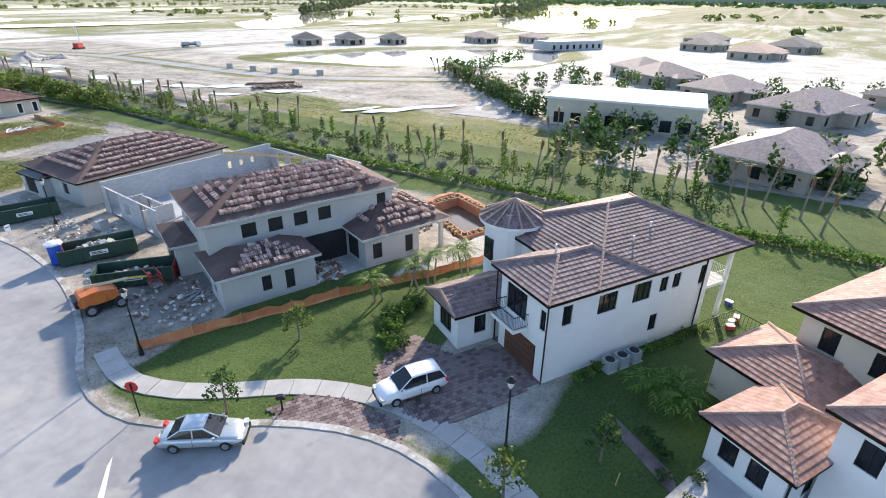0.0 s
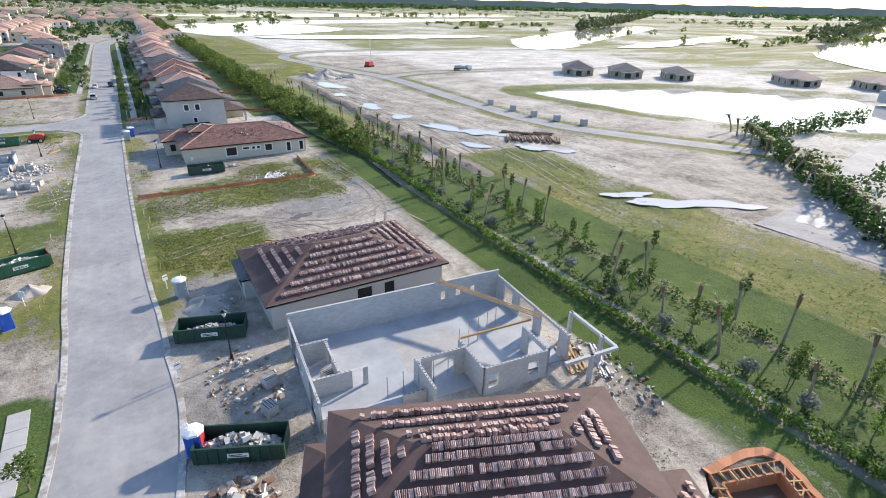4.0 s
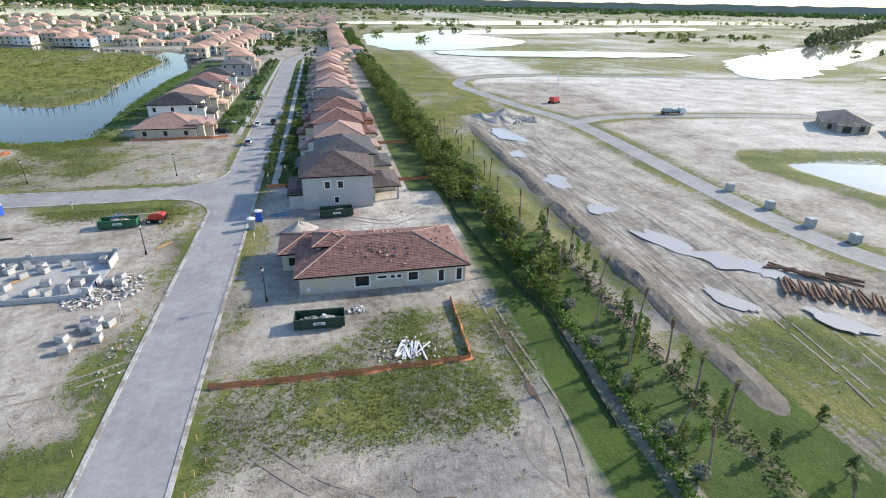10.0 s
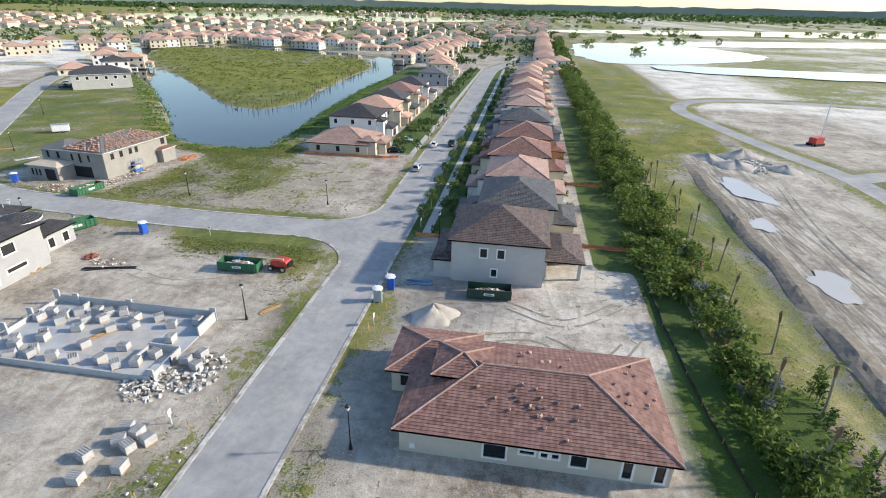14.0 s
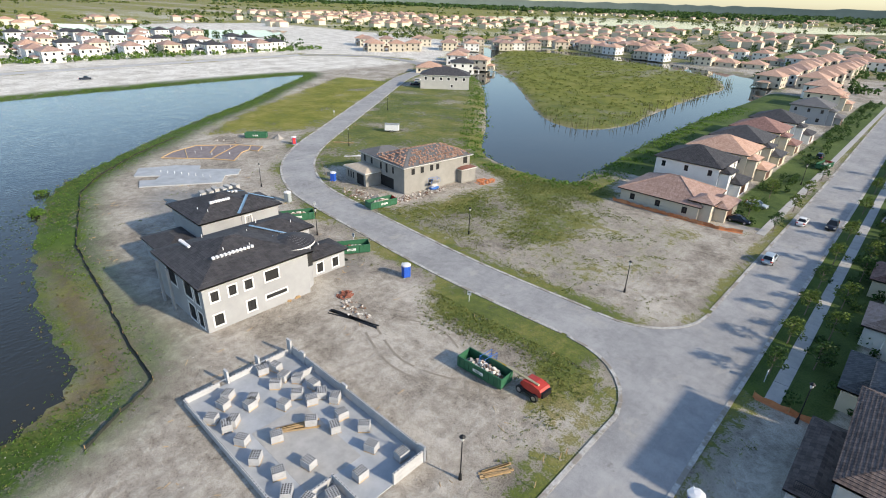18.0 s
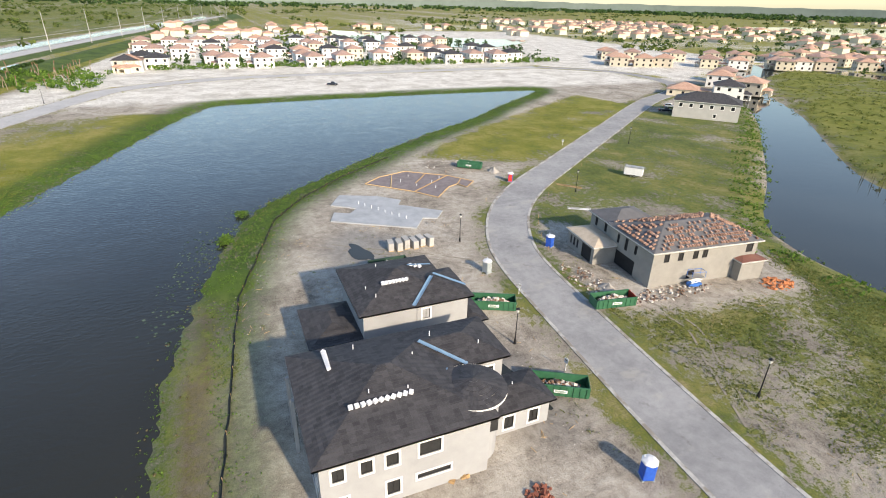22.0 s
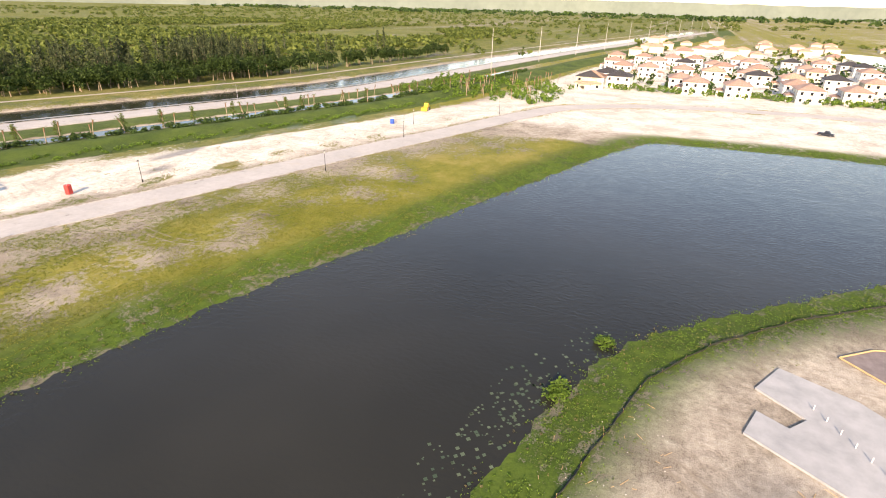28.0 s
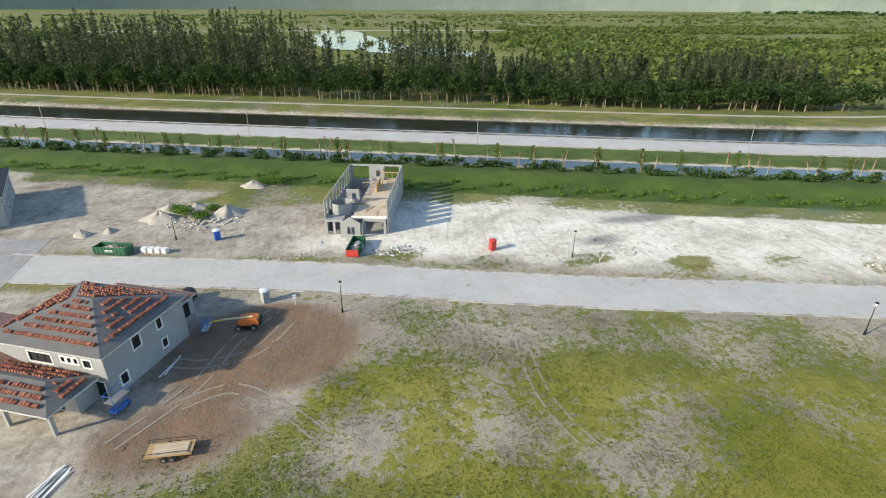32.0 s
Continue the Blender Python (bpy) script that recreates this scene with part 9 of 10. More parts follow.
near_pavers, rest = 0, Geo()
PAVER = Geo().box(-0.185, -0.135, -0.06, 0.185, 0.135, 0.09, 0.02).mesh("paver", "paver")
rnd = random.Random(3)
for i in range(-40, 60):
    for j in range(-40, 60):
        u, v = (i + 0.5 * (j % 2)) * 0.39, j * 0.29
        a = radians(-30)
        x, y = 14.5 + u * math.cos(a) - v * math.sin(a), -77.5 + u * math.sin(a) + v * math.cos(a)
        X, Y = np.array([x]), np.array([y])
        if inside(DRIVE, X, Y)[0] or inside(APRON, X, Y)[0]:
            dz = rnd.uniform(-0.008, 0.008)
            if near_pavers < 300:
                shared("paver", PAVER, drive, pose(x, y, 0.0 + dz, 0, 0, -30))
                near_pavers += 1
            else:
                rest.box(x - 0.185, y - 0.135, -0.06, x + 0.185, y + 0.135, 0.09 + dz, 0, a)
tagged(part("pavers", rest, "paver", drive), kind="stuff")

# ---- plants ----
VR = np.random.default_rng(11)


def stuff(name, verts, nper, mat, label, cat="plants"):
    return tagged(new(name, np_mesh(name, verts, nper, mat)), label, cat, kind="stuff")


def frond(base, heading, length, droop, width, rng, n=7):
    """A feathered palm leaf: leaflet kites down both sides of a bent rib."""
    out = []
    p = np.array(base, float)
    h = np.array([math.cos(heading), math.sin(heading)])
    ang = rng.uniform(0.4, 1.1)
    step = length / n
    for k in range(n):
        d = np.array([h[0] * math.cos(ang), h[1] * math.cos(ang), math.sin(ang)])
        side = np.array([-h[1], h[0], 0.0])
        q = p + d * step
        w = width * (0.5 + 0.5 * math.sin(math.pi * (k + 0.8) / (n + 0.6)))
        for s in (-1, 1):
            tip = q + side * s * w + np.array([0, 0, -0.25 * w]) + d * step * 0.6
            out += [p, p + d * step * 0.55 + side * s * 0.03, tip, p + side * s * w * 0.4 + d * step * 0.1]
        p = q
        ang -= droop / n
    return out


def palm_mesh(n, length, droop, width, seed, z=0.0):
    r = np.random.default_rng(seed)
    v = []
    for k in range(n):
        v += frond((0, 0, z), k * 2.4 + r.uniform(-0.3, 0.3), length * r.uniform(0.75, 1.15), droop * r.uniform(0.8, 1.3), width, r)
    return np.array(v)


def make_palm(x, y, h, n, length, droop, width, seed, lean=0.0, label="young palm with a thin bare trunk", cat="palm", group="young palms", boots=True, r0=0.16, mat="leaf_palm"):
    p = thing("palm", label, cat, group, m=pose(x, y, ground_z(x, y)))
    r = random.Random(seed)
    a = r.uniform(0, 6.28)
    pts = [(lean * math.cos(a) * (f ** 1.5), lean * math.sin(a) * (f ** 1.5), -0.1 + (h + 0.1) * f) for f in (0, 0.2, 0.4, 0.6, 0.8, 1.0)]
    part("trunk", Geo().tube(pts, [r0 * 1.3, r0, r0 * 0.92, r0 * 0.9, r0 * 0.9, r0 * 0.8], 8), "palm_bark", p)
    if boots:
        part("leaf_base", Geo().tube([pts[4], pts[5], (pts[5][0], pts[5][1], h + 0.4)], [r0 * 1.1, r0 * 1.7, r0 * 0.7], 8), "boots", p)
    v = palm_mesh(n, length, droop, width, seed) + np.array([pts[5][0], pts[5][1], h + 0.2])
    c = new("crown", np_mesh("crown", v, 4, mat))
    c.parent = p
    return p


def make_tree(x, y, h, spread, leaves, size, seed, mat="leaf", label="young tree with a thin trunk", group="young trees", low=0.35, trunk=0.07):
    t = thing("tree", label, "tree", group, m=pose(x, y, ground_z(x, y)))
    r = random.Random(seed)
    g = Geo()
    g.tube([(0, 0, -0.1), (0.05, 0, h * 0.3), (r.uniform(-0.1, 0.1), r.uniform(-0.1, 0.1), h * 0.75), (0, 0, h * 0.95)], [trunk * 1.3, trunk, trunk * 0.6, trunk * 0.2], 7)
    rng = np.random.default_rng(seed)
    cl = []
    for k in range(9):
        a = k * 2.4 + r.uniform(-0.4, 0.4)
        z0 = h * (low + (0.9 - low) * k / 9)
        rr = spread * (0.95 - 0.5 * k / 9) * r.uniform(0.7, 1.1)
        tip = (rr * math.cos(a), rr * math.sin(a), z0 + spread * 0.35)
        g.tube([(0, 0, z0 - 0.1), (tip[0] * 0.5, tip[1] * 0.5, z0 + spread * 0.12), tip], [trunk * 0.5, trunk * 0.3, trunk * 0.1], 5)
        cl.append(blob_points(tip, (spread * 0.5, spread * 0.5, spread * 0.42), leaves // 10, rng, 0.1))
    cl.append(blob_points((0, 0, h * 0.92), (spread * 0.45, spread * 0.45, h * 0.14), leaves // 10, rng, 0.1))
    part("trunk", g, "bark", t)
    c = new("crown", np_mesh("crown", leaf_quads(np.concatenate(cl), size, 0.3, rng), 4, mat))
    c.parent = t
    return t


def make_bush(x, y, r, h, n, size, seed, mat, label, group, cat="bush"):
    b = thing("bush", label, cat, group, m=pose(x, y, ground_z(x, y)))
    rng = np.random.default_rng(seed)
    g = Geo()
    cl = []
    for k in range(6):
        a = k * 1.05 + rng.uniform(-0.3, 0.3)
        tip = (r * 0.5 * math.cos(a), r * 0.5 * math.sin(a), h * rng.uniform(0.45, 0.8))
        g.tube([(0, 0, -0.05), tip], [0.035, 0.012], 5)
        cl.append(blob_points(tip, (r * 0.6, r * 0.6, h * 0.45), n // 6, rng, 0.15))
    part("stems", g, "bark", b)
    c = new("foliage", np_mesh("foliage", leaf_quads(np.concatenate(cl), size, 0.3, rng), 4, mat))
    c.parent = b
    return b


def make_column(x, y, h, r, leaves, size, seed, mat, label="slim young tree with foliage down its stem", group="young trees"):
    """A newly planted slim tree: thin stem, short upright twigs, ragged narrow crown."""
    t = thing("tree", label, "tree", group, m=pose(x, y, ground_z(x, y)))
    rng = np.random.default_rng(seed)
    g = Geo().tube([(0, 0, -0.1), (0.04, 0.02, h * 0.5), (0, 0, h * 0.96)], [0.06, 0.045, 0.015], 6)
    pts = []
    for k in range(11):
        z0, a_ = h * (0.22 + 0.07 * k), k * 2.4
        rr = r * (1.05 - 0.06 * k) * rng.uniform(0.5, 1.1)
        tip = (rr * 0.6 * math.cos(a_), rr * 0.6 * math.sin(a_), z0 + 0.25)
        g.tube([(0, 0, z0), tip], [0.02, 0.008], 4)
        pts.append(blob_points(tip, (r * 0.5, r * 0.5, h * 0.09), leaves // 11, rng, 0.1))
    part("trunk", g, "bark", t)
    c = new("crown", np_mesh("crown", leaf_quads(np.concatenate(pts), size, 0.2, rng), 4, mat))
    c.parent = t
    return t


# garden planting at the south end
for k, (x, y, h) in enumerate(((20.2, -67.6, 1.6), (25.2, -69.6, 2.2), (27.6, -71.8, 2.4), (23.4, -69.0, 1.7))):
    for j in range(2):
        make_palm(x + 0.5 * j, y - 0.4 * j, h + 0.5 - 0.5 * j, 10, 1.9, 1.5, 0.3, 40 + k * 2 + j, 0.5, "bushy garden palm with arching fronds", "palm", "garden palms", False, 0.09, "leaf_hedge")
for k, (x, y) in enumerate(((20.6, -90.4), (21.6, -91.2), (20.2, -91.8))):
    make_palm(x, y, 0.7, 12, 2.3, 1.4, 0.4, 60 + k, 0.3, "bushy palm beside a path", "palm", "garden palms", False, 0.09, "leaf_hedge")
for k, (x, y, h) in enumerate(((4.9, -68.3, 3.2), (12.8, -66.3, 2.8), (8.4, -85.4, 3.2), (13.8, -88.8, 2.8), (-1.2, -36.1, 3.0), (-1.9, -46, 3), (8.6, 99, 4), (8.6, 108, 4), (8.7, 118, 4), (8.5, 129, 4), (8.6, 141, 4), (8.6, 156, 4), (12.4, 104, 4), (12.5, 113, 4.4), (12.3, 124, 4.4), (-3.0, 150, 4), (-2.8, 166, 4), (-3, 180, 4), (-3, 198, 4), (8.6, 176, 4), (8.6, 196, 4), (8.6, 216, 4), (-9, 155, 4.5), (-9, 172, 4.5), (13, 137, 4.4), (13, 146, 4.4), (14, 163, 4.4))):
    make_tree(x, y, h, 0.34 * h, 420, 0.16 if k < 5 else 0.24, 70 + k, "leaf_dark" if k % 3 == 0 else "leaf")
for k in range(26):
    f = k / 25
    x, y = 16.0 + 6.0 * f + VR.uniform(-0.5, 0.5), -73.0 + 4.5 * math.sin(f * 3) * 0.4 + VR.uniform(-0.6, 0.6) + f * 1.6
    make_bush(x, y, 0.7, 0.8, 150, 0.16, 120 + k, "leaf_dark" if k % 2 else "leaf_hedge", "low dark garden shrub beside a driveway", "garden shrubs")
for k in range(12):
    p = white_house.matrix_world @ Vector((2.4 + k * 1.0 + (1.8 if k > 3 else 0), -0.7 + VR.uniform(-0.2, 0.2), 0))
    make_bush(p.x, p.y, 0.45, 0.6, 90, 0.14, 160 + k, "leaf_hedge", "low green shrub along a white wall", "garden shrubs")
for k in range(10):
    p = east_house.matrix_world @ Vector((-1.6 - VR.uniform(0, 2), -5.4 + k * 0.9, 0))
    make_bush(p.x, p.y, 0.5, 0.5, 90, 0.14, 180 + k, "leaf_dark", "low shrub in a mulched bed", "garden shrubs")

# clipped low hedge, then young palms and bushes of the buffer strip
hv = []
for y in np.arange(-112, 62, 0.55):
    x = 51.6 + 0.8 * math.sin(y * 0.05)
    hv.append(blob_points((x + VR.uniform(-0.3, 0.3), y, 0.5), (0.75, 0.6, 0.55 + 0.25 * math.sin(y * 0.3)), 46, VR, 0.3))
stuff("hedge", leaf_quads(np.concatenate(hv), 0.26, 0.2, VR), 4, "leaf_hedge", "long low hedge of bright green shrubs", "hedge")
k = 0
pr = random.Random(21)
PALM_PROTO = [make_palm(57.6, -100, 4.6, 8, 1.1, 1.2, 0.26, 300, 0.5, r0=0.14), make_palm(61.3, -92, 5.6, 7, 0.9, 1.0, 0.2, 301, 0.8, r0=0.13), make_palm(57.2, -84, 5.0, 9, 1.2, 1.5, 0.28, 302, 1.2, r0=0.14), make_palm(62.5, -78, 6.4, 6, 0.8, 0.9, 0.2, 303, 0.5, r0=0.13)]
spots = []
for y in range(-70, 66, 6):
    if pr.random() < 0.55:
        spots.append((55.5 + pr.uniform(-0.8, 0.8), y + pr.uniform(-2.5, 2.5)))
    if pr.random() < 0.85:
        spots.append((61.5 + pr.uniform(-1.0, 1.0), y + pr.uniform(-1.5, 1.5)))
for i in range(14):
    spots.append((57 + pr.uniform(-2, 4), 66 + i * 5.5 + pr.uniform(-1.5, 1.5)))
spots += [(72, -66), (73, -62), (76, -74), (68, -80), (70, -84), (66, -90), (63, -86), (82, -60), (86, -64), (64, -94), (66, -100), (62, -98), (68, -106)]
for x, y in spots:
    copy_thing(pr.choice(PALM_PROTO), pose(x, y, ground_z(x, y), 0, 0, pr.uniform(0, 360)) @ Matrix.Diagonal((1, 1, pr.uniform(0.75, 1.1), 1)))
TREE_PROTO = [make_column(54.4, -96, 3.6, 0.75, 380, 0.16, 310, "leaf_hedge"), make_column(66, -70, 2.8, 0.7, 330, 0.16, 311, "leaf_dark"), make_column(60, -60, 4.4, 0.85, 440, 0.17, 312, "leaf")]
for i in range(58):
    x, y = pr.choice([54.6, 56, 60.5, 61.5]) + pr.uniform(-2.2, 2.2), pr.uniform(-90, 58)
    copy_thing(pr.choice(TREE_PROTO), pose(x, y, ground_z(x, y), 0, 0, pr.uniform(0, 360)))
for x, y in ((67, 0), (69, -30), (68, -44), (70, 6)):
    copy_thing(TREE_PROTO[1], pose(x, y, ground_z(x, y), 0, 0, pr.uniform(0, 360)))
SILVER = make_bush(54.2, -58, 0.9, 1.5, 420, 0.2, 320, "leaf_silver", "silvery grey-green bush beside a long hedge", "silver bushes")
for i in range(20):
    y = -52 + i * 7.6 + pr.uniform(-2, 2)
    x = 53.8 + pr.uniform(-0.5, 1.0)
    copy_thing(SILVER, pose(x, y, 0, 0, 0, pr.uniform(0, 360)))
for x, y in ((55.4, 76), (54.2, 79), (55, 68), (55.6, 92), (56, 58), (54.6, 46), (55.8, 120), (56, 135)):
    copy_thing(SILVER, pose(x, y, 0, 0, 0, pr.uniform(0, 360)) @ Matrix.Diagonal((1.5, 1.5, 1.5, 1)))

# planted beds of the buffer strip
bp = [(53.6 + VR.uniform(-0.5, 0.6), y + VR.uniform(-1, 1)) for y in np.arange(-100, 60, 1.5)] + [(60.9 + VR.uniform(-1.3, 1.3), y + VR.uniform(-1, 1)) for y in np.arange(-90, 58, 0.7)]
bd = np.random.default_rng(5).normal(size=(len(bp), 26, 3)) * np.array([0.35, 0.35, 0.3])
bd[:, :, :2] += np.array(bp)[:, None, :]
bd[:, :, 2] = np.abs(bd[:, :, 2]) + 0.15
stuff("bed_shrubs", leaf_quads(bd.reshape(-1, 3), 0.24, 0.1, VR), 4, "leaf_dark", "low dark shrubs in long planted beds", "shrubs")
# dense tree belt northwards
bv, tv = [], Geo()
for y in np.arange(36, 900, 2.6):
    far_ = y > 330
    for j in range(2 if far_ else 3):
        x = 53.4 - 1.9 * min(1.0, max(0.0, (y - 50) / 30)) + (VR.uniform(-2.6, 3.4) if y < 75 else VR.uniform(-4.8, 4.8)) + (0.0 if y < 380 else (y - 380) * 0.02)
        if y < 75 and VR.random() < 0.5:
            continue
        hh = VR.uniform(1.8, 4.6) if y < 110 else VR.uniform(2.4, 5.8)
        nlv = 60 if not far_ else 22
        for q in range(3):
            c = (x + VR.uniform(-1.2, 1.2), y + VR.uniform(-1.2, 1.2), hh * (0.35 + 0.22 * q))
            bv.append(np.c_[blob_points(c, (2.1 - 0.35 * q, 2.1 - 0.35 * q, hh * 0.26), nlv, VR, 0.3), np.full(nlv, 0.42 if not far_ else 0.9)])
        tv.tube([(x, y, -0.1), (x + 0.1, y, hh * 0.6)], [0.12, 0.06], 5)
bv = np.concatenate(bv)
stuff("tree_belt", leaf_quads(bv[:, :3], bv[:, 3], 0.25, VR), 4, "leaf", "dense belt of mixed green trees", "trees")
tagged(new("tree_belt_trunks", tv.mesh("tree_belt_trunks", "bark")), "thin trunks inside a tree belt", "trees", kind="stuff")


def clumps(pts, r, h, n, size, rng=VR, z=0.0):
    """Leaf clouds over many centres at once."""
    pts = np.asarray(pts, float)
    m = len(pts)
    rr = r * rng.uniform(0.6, 1.3, m)
    hh = h * rng.uniform(0.6, 1.3, m)
    d = rng.normal(size=(m, n, 3))
    d /= np.linalg.norm(d, axis=2)[:, :, None]
    k = 0.35 + 0.65 * rng.random((m, n)) ** 0.6
    v = d * k[:, :, None] * np.stack([rr, rr, hh / 2], -1)[:, None, :]
    v[:, :, :2] += pts[:, None, :2]
    v[:, :, 2] += (z + hh / 2)[:, None]
    return v.reshape(-1, 3)


# garden hedges and trees between the row houses
pts = [(VR.uniform(15, 18), VR.uniform(94, 380)) for _ in range(150)] + [(VR.uniform(34, 38), VR.uniform(110, 380)) for _ in range(60)] + [(VR.uniform(-13, -7), VR.uniform(146, 380)) for _ in range(130)] + [(VR.uniform(11.4, 14), VR.uniform(94, 380)) for _ in range(70)]
stuff("garden_shrubs", leaf_quads(clumps(pts, 0.9, 1.6, 60, 0.3), 0.3, 0.2, VR), 4, "leaf_dark", "dark green shrubs in the gardens of the row", "shrubs")

# the wood behind the canal, tall thin-crowned trees behind broad ones
wood_line = offset_line(HIGHWAY, 69)
front, pines, wt = [], [], Geo()
for i, (x, y) in enumerate(wood_line):
    if not (-520 < x < 330):
        continue
    a, b = wood_line[max(i - 1, 0)], wood_line[min(i + 1, len(wood_line) - 1)]
    dx, dy = b[0] - a[0], b[1] - a[1]
    l = math.hypot(dx, dy)
    dx, dy = dx / l, dy / l
    nxn, nyn = -dy, dx
    dense = x > -330
    for j in range(8 if dense else 3):
        u, v = VR.uniform(-6, 6), VR.uniform(0, 9) if j < 4 else VR.uniform(9, 34)
        px, py = x + dx * u + nxn * v, y + dy * u + nyn * v
        big = 1 + 0.45 * noise.noise(Vector((px * 0.05, py * 0.05, 2)))
        front.append((px, py, VR.uniform(9, 14) * big * (0.8 if px < -200 else 1.0), VR.uniform(3.0, 4.8) * big))
        wt.tube([(px, py, 0), (px + VR.uniform(-0.8, 0.8), py, VR.uniform(4, 7))], [0.25, 0.1], 5)
    for j in range(19 if dense else 3):
        u, v = VR.uniform(-7, 7), VR.uniform(10, 80)
        px, py = x + dx * u + nxn * v, y + dy * u + nyn * v
        lump = noise.noise(Vector((px * 0.014, py * 0.014, 4)))
        tall = 1.15 if px > -95 else 0.98 if px > -185 else 0.66
        if lump > (-0.3 if px > -95 else -0.02):
            pines.append((px, py, VR.uniform(18, 31) * (1.0 + 0.4 * lump) * tall))
fr = np.array(front)
fv = []
for k in range(9):
    th, ph_ = k * 2.4, (0.15, 0.35, 0.55, 0.75, 0.9, 0.3, 0.6, 0.8, 1.0)[k]
    wide = fr[:, 3] * (0.75 if ph_ < 0.8 else 0.35)
    c = np.c_[fr[:, 0] + wide * np.cos(th + fr[:, 2]), fr[:, 1] + wide * np.sin(th + fr[:, 2]), fr[:, 2] * (0.32 + 0.6 * ph_)]
    d = VR.normal(size=(len(fr), 46, 3))
    d[:, :, 2] = np.abs(d[:, :, 2]) * 0.9 - 0.25
    d /= np.linalg.norm(d, axis=2)[:, :, None]
    fv.append((c[:, None, :] + d * (fr[:, 3] * 0.52)[:, None, None] * (0.8 + 0.2 * VR.random((len(fr), 46, 1)))).reshape(-1, 3))
stuff("broadleaf_wood", leaf_quads(np.concatenate(fv), 0.7, 0.2, VR), 4, "leaf_wood", "dark green broadleaf trees along the canal", "woods")
pi = np.array(pines)
f = VR.random((len(pi), 150))
ang = VR.uniform(0, 6.283, f.shape)
rad = (3.0 * (1 - f) ** 0.75 + 0.3) * VR.uniform(0.15, 1.0, f.shape) * (0.55 + 0.75 * np.sin(f * 23 + pi[:, 0:1] * 3) ** 2)
pv = np.stack([pi[:, 0:1] + rad * np.cos(ang), pi[:, 1:2] + rad * np.sin(ang), pi[:, 2:3] * (0.22 + 0.78 * f)], -1).reshape(-1, 3)
stuff("pine_wood", leaf_quads(pv, 0.7, -0.2, VR, 2.4), 4, "leaf_pine", "tall feathery grey-green trees behind the canal", "woods")
pt = Geo()
for x, y, h in pi[::2]:
    pt.tube([(x, y, 0), (x, y, h * 0.95)], [0.22, 0.04], 4)
tagged(new("wood_trunks", pt.mesh("wood_trunks", "bark")), "slim trunks of the tall wood", "woods", kind="stuff")
tagged(new("pale_snags", wt.mesh("pale_snags", "palm_bark")), "pale bare stems at the wood's edge", "woods", kind="stuff")
# bushland beyond, and scrub over the far plains
far = []
while len(far) < 8600:
    x, y = (VR.uniform(-1100, 700), VR.uniform(-1000, -200)) if len(far) < 4000 else (VR.uniform(-2600, 1500), VR.uniform(-2400, 2600))
    hd = abs(y - np.interp(x, [p[0] for p in HIGHWAY][::-1], [p[1] for p in HIGHWAY][::-1]))
    south = y < np.interp(x, [p[0] for p in HIGHWAY][::-1], [p[1] for p in HIGHWAY][::-1]) - 90
    dd = math.hypot(x + 40, y - 60)
    if inside([(-40, -1100), (-90, -420), (-200, -330), (-300, -400), (-330, -620), (-260, -1100)], np.array([x]), np.array([y]))[0] and VR.random() < 0.93:
        continue
    if dd < 260 or (south and noise.noise(Vector((x * 0.004, y * 0.004, 3))) < -0.12):
        continue
    if not south and (dd < 520 or noise.noise(Vector((x * 0.003, y * 0.01, 7))) < 0.18):
        continue
    far.append((x, y))
far = np.array(far)
stuff("far_scrub", leaf_quads(clumps(far, 6.5, 5.5, 22, 2.6), 2.8, 0.35, VR), 4, "leaf_far", "wide far bushland and scrub", "woods")
rim = np.c_[np.r_[VR.uniform(-3500, 3500, 1500), VR.uniform(-4200, -2600, 500), VR.uniform(2200, 4200, 600)], np.r_[VR.uniform(2300, 4200, 1500), VR.uniform(-3000, 3000, 500), VR.uniform(-2500, 3000, 600)]]
stuff("far_woods", leaf_quads(clumps(rim, 30, 16, 14, 9), 12.0, 0.5, VR), 4, "leaf_dark", "low dark woods on the horizon", "woods")
# far treeline to the east, across white water
tl = np.array([(x, 520 + 0.75 * (x - 600) + VR.uniform(-20, 20)) for x in np.arange(560, 1900, 7)] + [(x, 260 + 0.35 * (x - 700) + VR.uniform(-15, 15)) for x in np.arange(700, 1800, 8)])
stuff("far_treeline", leaf_quads(clumps(tl, 6, 15, 24, 3), 3.2, -0.2, VR), 4, "leaf_pine", "far row of tall trees beyond pale water", "woods")

# berm hedge, highway palms
bh = offset_line(HIGHWAY, -34)
pts = []
for i, (x, y) in enumerate(bh):
    if -430 < x < 120:
        pts += [(x + VR.uniform(-8, 8), y + VR.uniform(-1.6, 1.6) - 0.0) for _ in range(11)]
stuff("verge_hedge", leaf_quads(clumps(pts, 1.5, 1.7, 60, 0.5), 0.5, 0.2, VR), 4, "leaf_dark", "dark shrubs along the roadside ditch", "hedge")
n_ = 0
for i, (x, y) in enumerate(offset_line(HIGHWAY, -31)):
    if -330 < x < 60:
        for q in range(pr.choice([1, 2, 3, 4])):
            px, py = x + pr.uniform(-6, 6), y + pr.uniform(-2.5, 2.5)
            copy_thing(pr.choice(PALM_PROTO[:3]), pose(px, py, -0.3, 0, 0, pr.uniform(0, 360)) @ Matrix.Diagonal((1.15, 1.15, pr.uniform(0.85, 1.15), 1)))
        if pr.random() < 0.8:
            px, py = x + pr.uniform(-6, 6), y + pr.uniform(-1.5, 1.5)
            copy_thing(TREE_PROTO[2], pose(px, py, -0.3, 0, 0, pr.uniform(0, 360)) @ Matrix.Diagonal((1.7, 1.7, 1.4, 1)))
